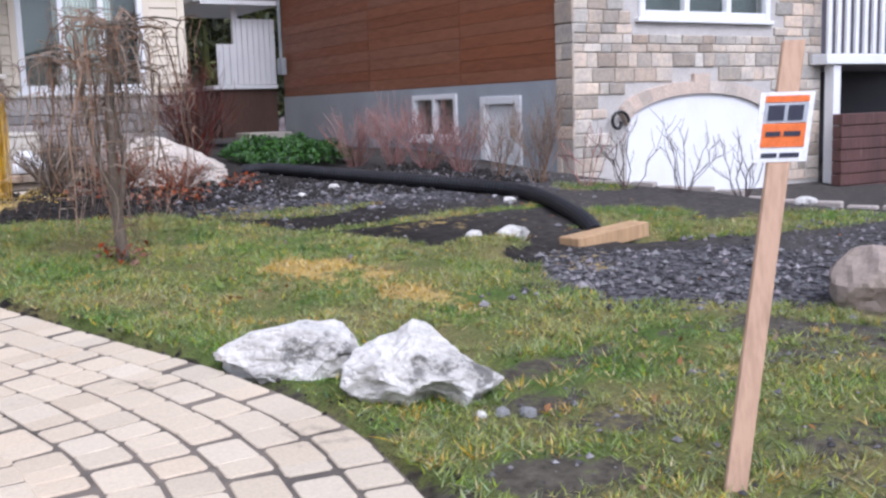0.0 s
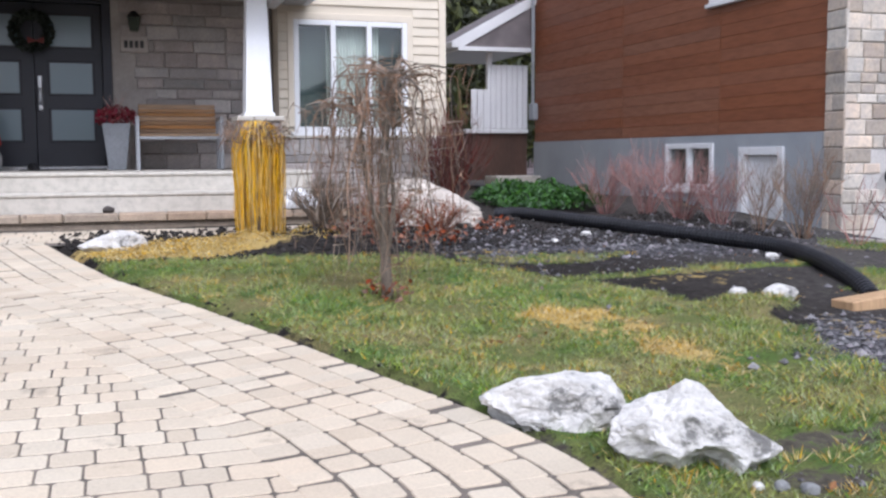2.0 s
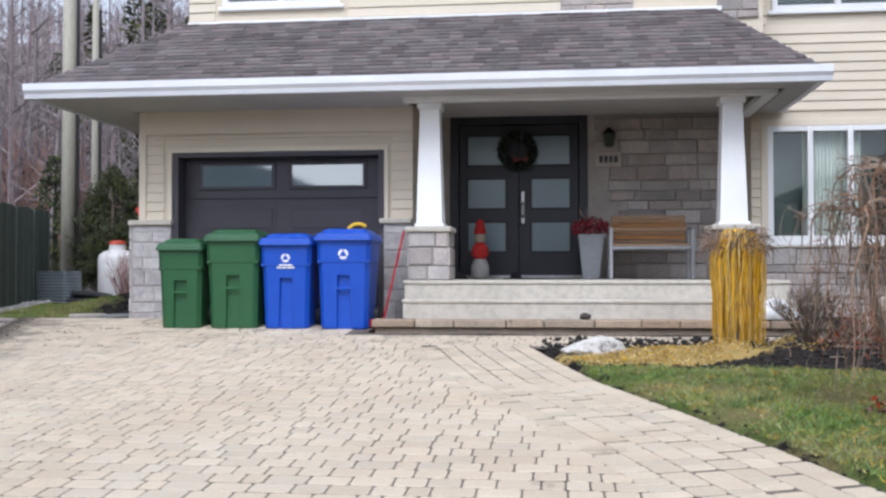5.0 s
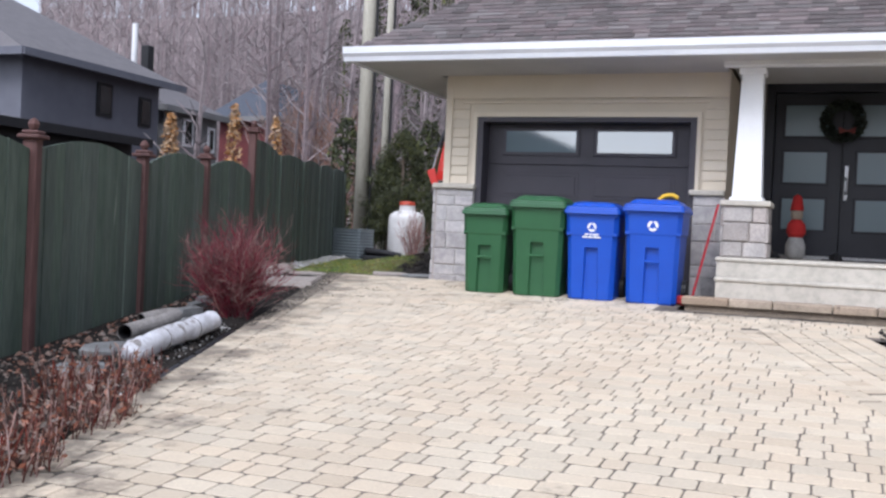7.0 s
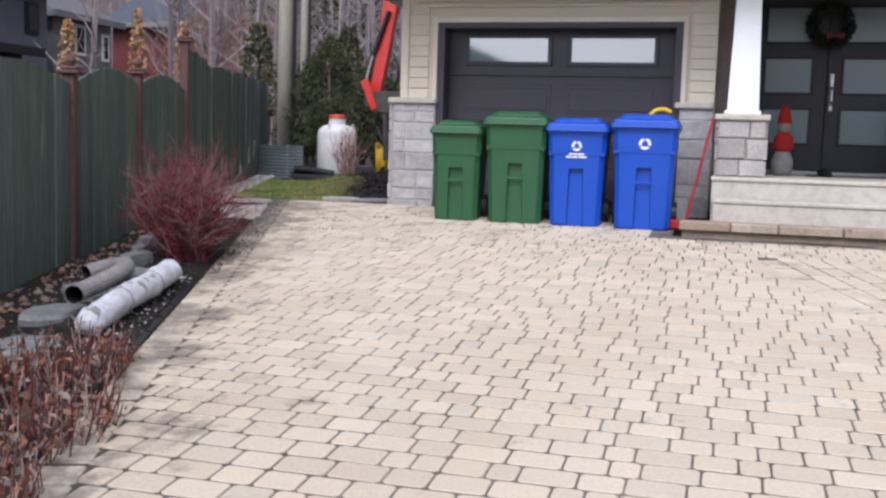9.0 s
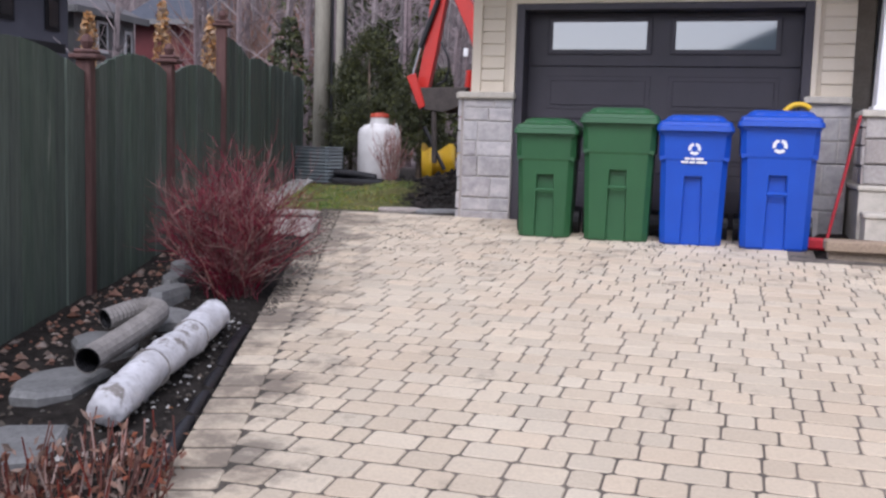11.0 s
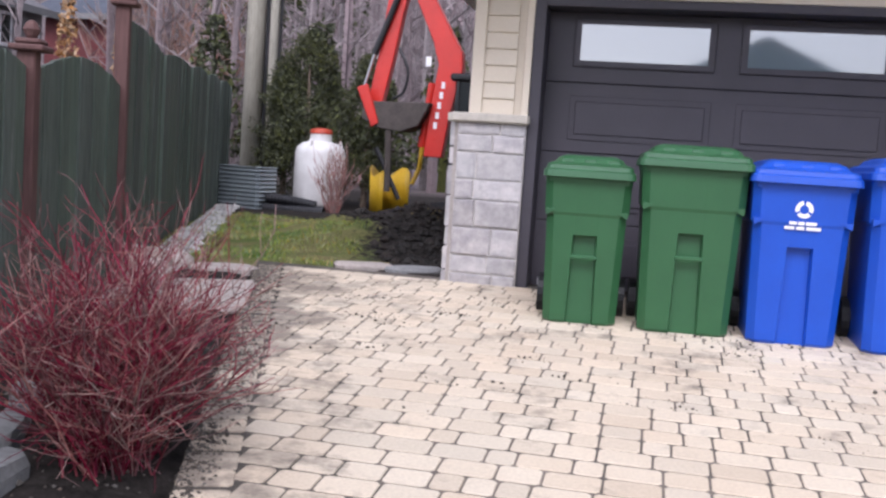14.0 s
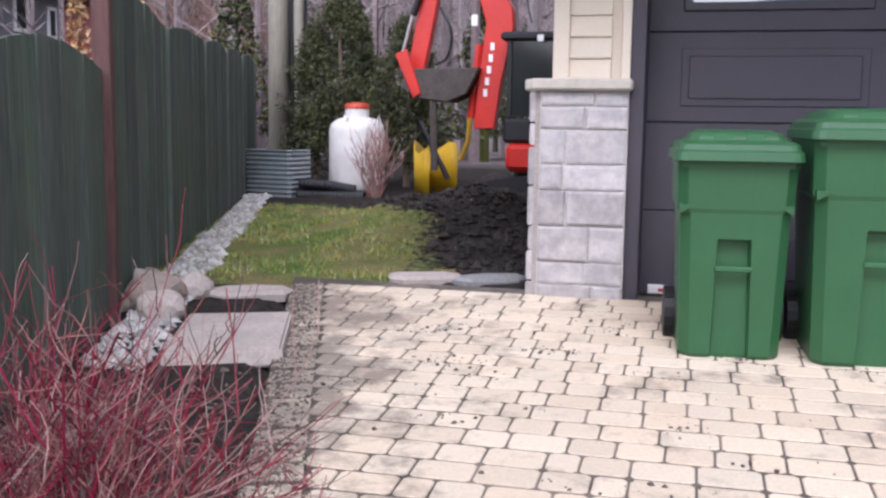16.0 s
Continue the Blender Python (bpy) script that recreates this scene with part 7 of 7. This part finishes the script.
pebbles("border_gravel", 42000, ((-9.6, -6.0), (10.3, 18.4)), lambda x, y, r: 0.06 < x - fence_x(y) < 0.36 + 0.06 * noise.noise(Vector((x, y * 2, 0))), (0.016, 0.04), PALE_GRAVEL, "pale gravel strip along the foot of the fence", 5)
BARK_CHIP = surf("bark_chips", (0.26, 0.17, 0.13), (0.15, 0.095, 0.075), 9, 60, 0.9, 0.3, island=0.5)
pebbles("bark_chips", 4200, ((-6.6, -4.0), (4.0, 10.0)), lambda x, y, r: 0.05 < x - fence_x(y) < 0.42, (0.012, 0.03), BARK_CHIP, "brown bark chips along the foot of the fence", 15)
pebbles("lawn_stones", 1500, ((2.5, 6.0), (1.6, 3.3)), lambda x, y, r: x > edge_right(y) + 0.05 and r.random() < 0.9 - zones(x, y)[0], (0.005, 0.016), GRAVEL, "small grey stones in the bare patches of the lawn", 16)
pebbles("strip_spill", 90000, ((-6.3, -4.2), (7.6, 12.1)), lambda x, y, r: -0.03 < x - edge_left(y) < 0.07 + 0.17 * r.random() ** 1.5 * min(1.0, (y - 7.4) / 1.6), (0.004, 0.011), STRIP_SOIL, "grey-brown soil spilled over the border pavers", 19)
pebbles("edge_soil", 2600, ((0.3, 3.2), (1.8, 8.4)), lambda x, y, r: -0.02 < x - edge_right(y) < 0.16, (0.006, 0.02), SOIL, "dark soil crumbs along the edge of the pavers", 17)
pebbles("leaf_litter", 260, ((1.0, 7.4), (1.6, 9.6)), lambda x, y, r: x > edge_right(y) + 0.05, (0.008, 0.018), DEAD_LEAF, "scattered dead leaves on the lawn", 18)
pebbles("mud_crumbs", 16000, ((-5.4, 0.2), (9.0, 11.6)), lambda x, y, r: on_drive(x, y) and r.random() < (0.15 + 0.5 * (y > 10.0)) * (1.0 if noise.noise(Vector((x * 2.0, y * 3.4, 3))) > 0.33 else 0.015), (0.003, 0.011), STRIP_SOIL, "crumbs of mud trodden onto the pavers", 8)
pebbles("leaf_gravel", 700, ((-5.3, -3.6), (4.6, 7.6)), lambda x, y, r: 0.02 < edge_left(y) - x < 0.5, (0.008, 0.02), PALE_GRAVEL, "pebbles and litter along the drive edge", 6)

# ---- neighbours and woods behind ----
# Dark grey siding lifted and blued, with the distant mist in its colour.
DARK_GREY_HAZY = surf("hazy_dark_grey_siding", (0.135, 0.138, 0.165), (0.115, 0.118, 0.142), 2, 40, 0.7, 0.1, grain=0.12)
MID_GREY = surf("grey_green_siding", (0.19, 0.19, 0.19), (0.16, 0.16, 0.16), 2, 40, 0.7, 0.1, grain=0.12)
RED_BARN = surf("barn_red_siding", (0.14, 0.028, 0.030), (0.10, 0.022, 0.024), 2, 40, 0.7, 0.1)
BLUE_ROOF = surf("blue_grey_shingle", (0.085, 0.095, 0.12), (0.065, 0.072, 0.092), 3, 40, 0.9, 0.3)
GREY_ROOF = surf("grey_shingle", (0.175, 0.165, 0.17), (0.13, 0.122, 0.13), 3, 40, 0.9, 0.3)


def far_house(x0, x1, y0, y1, eave, ridge, wall_m, label, windows, over=0.5, base=0.8, trim=None, roof_m=None):
    """A house seen from its right-hand long side, with the ridge along y."""
    th = thing("far_house", pose(0, 0, 0), label, "house", "houses beyond the fence")
    part("wall", a_box(x0, x1, y0, y1, base, eave), wall_m, th)
    bm = bmesh.new()
    xm = (x0 + x1) / 2
    c = [bm.verts.new(v) for v in ((x1 + over, y0 - over, eave), (x1 + over, y1 + over, eave), (x0 - over, y1 + over, eave), (x0 - over, y0 - over, eave), (xm, y0 + 1.5, ridge), (xm, y1 - 1.5, ridge))]
    for q in ((0, 1, 5, 4), (2, 3, 4, 5), (1, 2, 5), (3, 0, 4), (3, 2, 1, 0)):
        bm.faces.new([c[i] for i in q])
    part("roof", bm, roof_m or GREY_ROOF, th)
    part("fascia", a_box(x1 + over, x1 + over + 0.06, y0 - over, y1 + over, eave - 0.2, eave + 0.05), trim or wall_m, th)
    part("fascia", a_box(x0 - over, x1 + over, y0 - over - 0.06, y0 - over, eave - 0.2, eave + 0.05), trim or wall_m, th)
    for a, b, z0, z1, mt in windows:
        w = part("window", a_box(x1 - 0.02, x1 + 0.06, a, b, z0, z1), mt, th)
        part("pane", a_box(x1 + 0.061, x1 + 0.08, a + 0.12, b - 0.12, z0 + 0.12, z1 - 0.12), CAB_GLASS, w)
    return th


far_house(-37, -24.6, 25.4, 32.4, 6.9, 10.2, DARK_GREY_HAZY, "dark grey two-storey house beyond the fence", ((28.9, 29.7, 5.3, 6.5, BLACK), (31.2, 31.9, 5.2, 6.3, BLACK)), 0.7)
far_house(-32, -20, 18.5, 25.2, 4.1, 5.0, BLACK, "low black-roofed wing of the grey house", (), 0.4)
grey_house = far_house(-39, -26, 34.6, 38.4, 6.4, 9.8, MID_GREY, "grey house with white-framed windows beyond the fence", ((35.9, 36.6, 4.9, 6.1, WHITE), (37.7, 38.2, 4.8, 5.9, WHITE)), 0.4)
part("vent_pipe", tube(bmesh.new(), ((-28.75, 36, 7.6), (-28.75, 36, 10.2)), 0.13, 10), WHITE, grey_house, "white metal flue")
part("chimney", a_box(-28.25, -27.85, 35.8, 36.2, 7.2, 9.2, 0.02), BLACK, grey_house)
far_house(-31.0, -27.2, 46, 52, 7.3, 9.6, RED_BARN, "barn-red house with a blue-grey roof", (), 0.6, trim=MID_GREY, roof_m=BLUE_ROOF)


def house_across(x0, x1, y, eave, ridge):
    """A house over the street, whose roofline shows in the window glass."""
    th = thing("house_across", pose(0, 0, 0), "plain beige house with a dark gable roof across the street", "house", "houses across the street")
    part("wall", a_box(x0, x1, y - 9, y, -0.4, eave), CREAM, th)
    xm = (x0 + x1) / 2
    part("roof", prism(bmesh.new(), ((x0 - 0.6, eave), (x1 + 0.6, eave), (xm, ridge)), y - 9.5, y + 0.5), GREY_ROOF, th)
    for a in (x0 + 1.6, x1 - 3.2):
        w = part("window", a_box(a, a + 1.6, y + 0.002, y + 0.08, 3.4, 4.9), WHITE, th)
        part("pane", a_box(a + 0.1, a + 1.5, y + 0.081, y + 0.1, 3.5, 4.8), CAB_GLASS, w)


for a, b, e, t in ((-5.5, 6.5, 4.9, 7.9), (-22.0, -9.5, 4.8, 7.6), (11.0, 23.5, 5.0, 7.8)):
    house_across(a, b, -24.0, e, t)
LARCH_LEAF = surf("dry_larch_needles", (0.50, 0.32, 0.17), (0.40, 0.24, 0.12), 9, 60, 0.8, 0.1, island=0.3)
for k, (x, y, h) in enumerate(((-15.7, 21.3, 3.3), (-15.6, 24.0, 3.9), (-15.0, 25.2, 3.7))):
    r = random.Random(90 + k)
    th = thing("larch", pose(x, y, 1.1), "narrow tree with dry orange-brown foliage beyond the fence", "tree", "larches beyond the fence")
    part("trunk", tube(bmesh.new(), ((0, 0, 0), (0, 0, h - 0.5)), [0.05, 0.015], 6), BROWN_TWIG, th)
    g = Growth()
    for _ in range(620):
        u = r.random() ** 0.8
        a, q = r.uniform(0, 6.28), 0.30 * (1 - u) ** 0.5 * r.uniform(0.2, 1) + 0.04
        g.leaf((q * math.cos(a), q * math.sin(a), 0.9 + (h - 0.9) * u), r.uniform(0.05, 0.11), r)
    g.make("crown", LARCH_LEAF, th)

RUSTY_TWIG = bark("rusty_twig_bark", (0.30, 0.19, 0.15), (0.22, 0.135, 0.11))
for k, (x, y, h) in enumerate(((-17.95, 34.0, 6.0), (-16.43, 33.0, 5.0), (-20.22, 36.0, 6.5))):
    bare_shrub("rusty_tree", x, y, h, 2.0, 34, RUSTY_TWIG, "bare reddish-brown tree at the foot of the hill", 130 + k, 0.03, 9)

# The hill's mist is put into the bark colour, greyer and lighter.
WOOD_HAZY = bark("hazy_bark", (0.285, 0.235, 0.235), (0.19, 0.157, 0.16), 0.35)


def woods():
    r = random.Random(55)
    g, dk = Growth(), Growth()
    for k in range(1700):
        x, y = r.uniform(-75, 40), 30 + 75 * r.random() ** 1.3
        if -46 < x < -22 and y < 54:
            continue
        if -6 < x < 17 and y < 34:
            continue
        z = ground_height(x, y)
        h = r.uniform(7, 13)
        rad = r.uniform(0.06, 0.16)
        lean = (r.gauss(0, 0.3), r.gauss(0, 0.3))
        tr = [Vector((x + lean[0] * u, y + lean[1] * u, z + h * u)) for u in (0, 0.35, 0.7, 1)]
        g.stem(tr, rad, 0.02, 4)
        for _ in range(13):
            u = r.uniform(0.2, 0.97)
            i = min(2, int(u * 3))
            p = tr[i].lerp(tr[i + 1], u * 3 - i)
            a = r.uniform(0, 6.28)
            ln = r.uniform(0.8, 2.6) * (1.2 - u)
            e = Vector((math.cos(a) * ln, math.sin(a) * ln, ln * r.uniform(0.4, 1.1)))
            m = p + e * 0.5 + Vector((r.gauss(0, 0.1), r.gauss(0, 0.1), 0))
            g.stem([p, m, p + e], 0.03, 0.012)
            for _ in range(3):
                t = Vector((r.gauss(0, 0.5), r.gauss(0, 0.5), r.uniform(0.1, 0.7)))
                g.stem([m, m + t], 0.016, 0.008)
    for k in range(3200):
        y = r.uniform(85, 300)
        x = r.uniform(-0.95, 0.35) * y
        z, h = ground_height(x, y), r.uniform(8, 15)
        g.stem([(x, y, z), (x + r.gauss(0, 0.4), y, z + h)], r.uniform(0.10, 0.24), 0.03)
        for _ in range(7):
            a, u, ln = r.uniform(0, 6.28), r.uniform(0.25, 0.95), r.uniform(1.2, 3.2)
            p = Vector((x, y, z + h * u))
            g.stem([p, p + Vector((math.cos(a) * ln * 0.7, math.sin(a) * ln * 0.7, ln * r.uniform(0.4, 1.0)))], 0.09, 0.03)
    g.make("bare_woods", WOOD_HAZY, None, "leafless grey-brown woods on the hillside", "woods", kind="stuff")
    for k in range(40):
        x, y = r.choice(((r.uniform(-16, -8), r.uniform(27, 40)), (r.uniform(-28, -17), r.uniform(50, 62)), (r.uniform(5, 16), r.uniform(27, 40)), (r.uniform(8, 22), r.uniform(40, 60))))
        z = ground_height(x, y)
        h = r.uniform(10, 15) if x < -16.5 else r.uniform(2.6, 4.8) if x < 0 else r.uniform(6, 11)
        dk.stem([(x, y, z), (x, y, z + h)], 0.12, 0.02, 4)
        for _ in range(900 if h < 9 else 1100):
            u = r.random()
            a, q = r.uniform(0, 6.28), (1 - u) * r.uniform(0.3, 1) * h * 0.2 + 0.1
            if x < 0:
                q *= 1.5
            dk.leaf((x + q * math.cos(a), y + q * math.sin(a), z + 0.6 + u * (h - 0.6)), r.uniform(0.06, 0.16) if x < 0 else r.uniform(0.1, 0.25), r, 0.2, 2)
    for x, y, h in ((11.8, 28, 10), (11.3, 25.5, 9), (10.3, 28, 9.5), (12.3, 30, 10), (9.6, 25, 8), (13.0, 26, 9), (10.9, 31, 10), (-21.8, 46, 13.5), (-20.4, 48, 15.5), (-18.2, 45, 14), (-17.4, 47, 13)):
        z = gz(12)
        dk.stem([(x, y, z), (x, y, z + h)], 0.14, 0.02, 5)
        for _ in range(1500):
            u = r.random()
            a, q = r.uniform(0, 6.28), (1 - u) ** 0.8 * r.uniform(0.2, 1) * h * 0.19 + 0.1
            dk.leaf((x + q * math.cos(a), y + q * math.sin(a), z + 0.5 + u * (h - 0.5)), r.uniform(0.1, 0.26), r, 0.2, 2)
    dk.make("dark_evergreens", CEDAR_LEAF, None, "dark evergreens at the foot of the hill", "woods", kind="stuff")


woods()


# ---- pavers of the drive ----
def build_drive():
    drive = thing("paver_driveway", pose(0, 0, 0), "driveway of tumbled tan concrete pavers in running bond", "driveway", kind="structure")
    # bed under the pavers
    bed = bmesh.new()
    ys = np.arange(-3, 12.31, 0.3)
    rows = []
    for y in ys:
        r = edge_right(y) if y < 9.85 else (3.3 if y < 10.75 else -1.5)
        rows.append((bed.verts.new((edge_left(y), y, gz(y) - 0.0045)), bed.verts.new((r, y, gz(y) - 0.0045))))
    for a, b in zip(rows, rows[1:]):
        bed.faces.new((a[0], a[1], b[1], b[0]))
    part("bedding", bed, joint_surface(), drive)
    shapes = {}
    r = random.Random(12)

    def shape(w, d):
        key = (w, d)
        if key not in shapes:
            pts = []
            for dz, ins in ((-0.03, 0.0), (-0.003, 0.0), (0.0, 0.003)):
                c = min(0.0135, w * 0.2)
                a, b = w / 2 - ins, d / 2 - ins
                pts.append([(-a + c, -b, dz), (a - c, -b, dz), (a, -b + c, dz), (a, b - c, dz), (a - c, b, dz), (-a + c, b, dz), (-a, b - c, dz), (-a, -b + c, dz)])
            shapes[key] = pts
        return shapes[key]
    meshes, far_v, far_f = {}, [], []
    count = 0
    y, row = -2.6, 0
    while y < 12.15:
        d = 0.156
        x = edge_left(y) + 0.208
        right = edge_right(y) - 1.06 if y < 9.85 else (3.2 if y < 10.62 else -1.7)
        while x < right:
            w = r.choice((0.115, 0.165, 0.165, 0.21, 0.21)) * (0.6 if x < edge_left(y) + 0.3 and row % 2 else 1)
            w = round(w, 3)
            if right - x - w < 0.07:
                w = round(right - x, 2)
                if w < 0.04:
                    break
            cx, cy = x + w / 2, y
            pts = shape(round(w - 0.009, 3), d - 0.016)
            tz = gz(cy) + r.uniform(-0.001, 0.0015)
            near = -5.6 < cx < -2.6 and 7.2 < cy < 9.4
            if near and count < 290:
                if w not in meshes:
                    me = bpy.data.meshes.new("paver")
                    vs = [p for ring in pts for p in ring]
                    fs = [tuple(range(16, 24))] + [(k + 8 * q, (k + 1) % 8 + 8 * q, (k + 1) % 8 + 8 * q + 8, k + 8 * q + 8) for q in (0, 1) for k in range(8)]
                    me.from_pydata(vs, [], fs)
                    me.materials.append(PAVER)
                    meshes[w] = me
                ob = new("paver", meshes[w])
                ob.parent = drive
                ob.matrix_world = pose(cx, cy, tz, 3.43 + r.uniform(-0.5, 0.5), r.uniform(-0.5, 0.5), r.uniform(-1, 1))
                count += 1
            else:
                base = len(far_v)
                a = radians(r.uniform(-1.2, 1.2))
                ca, sa = math.cos(a), math.sin(a)
                for ring in pts:
                    for px, py, pz in ring:
                        far_v.append((cx + ca * px - sa * py, cy + sa * px + ca * py, tz + pz + 0.06 * py))
                far_f.append(tuple(range(base + 16, base + 24)))
                far_f.extend((base + k + 8 * q, base + (k + 1) % 8 + 8 * q, base + (k + 1) % 8 + 8 * q + 8, base + k + 8 * q + 8) for q in (0, 1) for k in range(8))
            x += w
        y += d
        row += 1
    # soldier courses that follow the curved edge
    lanes = [(edge_right, -0.092 - 0.174 * k, 9.85 - 0.03 * k) for k in range(6)] + [(edge_left, 0.098, 12.1)]
    for edge, off, end in lanes:
        y = -2.5 - r.uniform(0, 0.2)
        while y < end:
            x = edge(y) + off * 1.04
            dx = edge(y + 0.15) - edge(y - 0.15)
            a = math.atan2(0.3, dx)
            w = r.choice((0.115, 0.145, 0.17, 0.20)) if edge is edge_right else r.choice((0.16, 0.17, 0.19))
            ca, sa = math.cos(a), math.sin(a)
            base = len(far_v)
            tz = gz(y) + 0.003 + r.uniform(-0.001, 0.001)
            for ring in shape(round(w - (0.015 if edge is edge_right else 0.026), 3), 0.161 if edge is edge_right else 0.19):
                for px, py, pz in ring:
                    q = cx = x + ca * px - sa * py
                    far_v.append((q, y + sa * px + ca * py, tz + pz + 0.06 * (sa * px + ca * py)))
            far_f.append(tuple(range(base + 16, base + 24)))
            far_f.extend((base + k + 8 * q, base + (k + 1) % 8 + 8 * q, base + (k + 1) % 8 + 8 * q + 8, base + k + 8 * q + 8) for q in (0, 1) for k in range(8))
            y += w * abs(sa)
    me = bpy.data.meshes.new("far_pavers")
    me.from_pydata(far_v, [], far_f)
    me.materials.append(PAVER_JOINED)
    ob = new("far_pavers", me)
    ob.parent = drive
    tagged(ob, "tan tumbled pavers of the drive", kind="stuff")


build_drive()
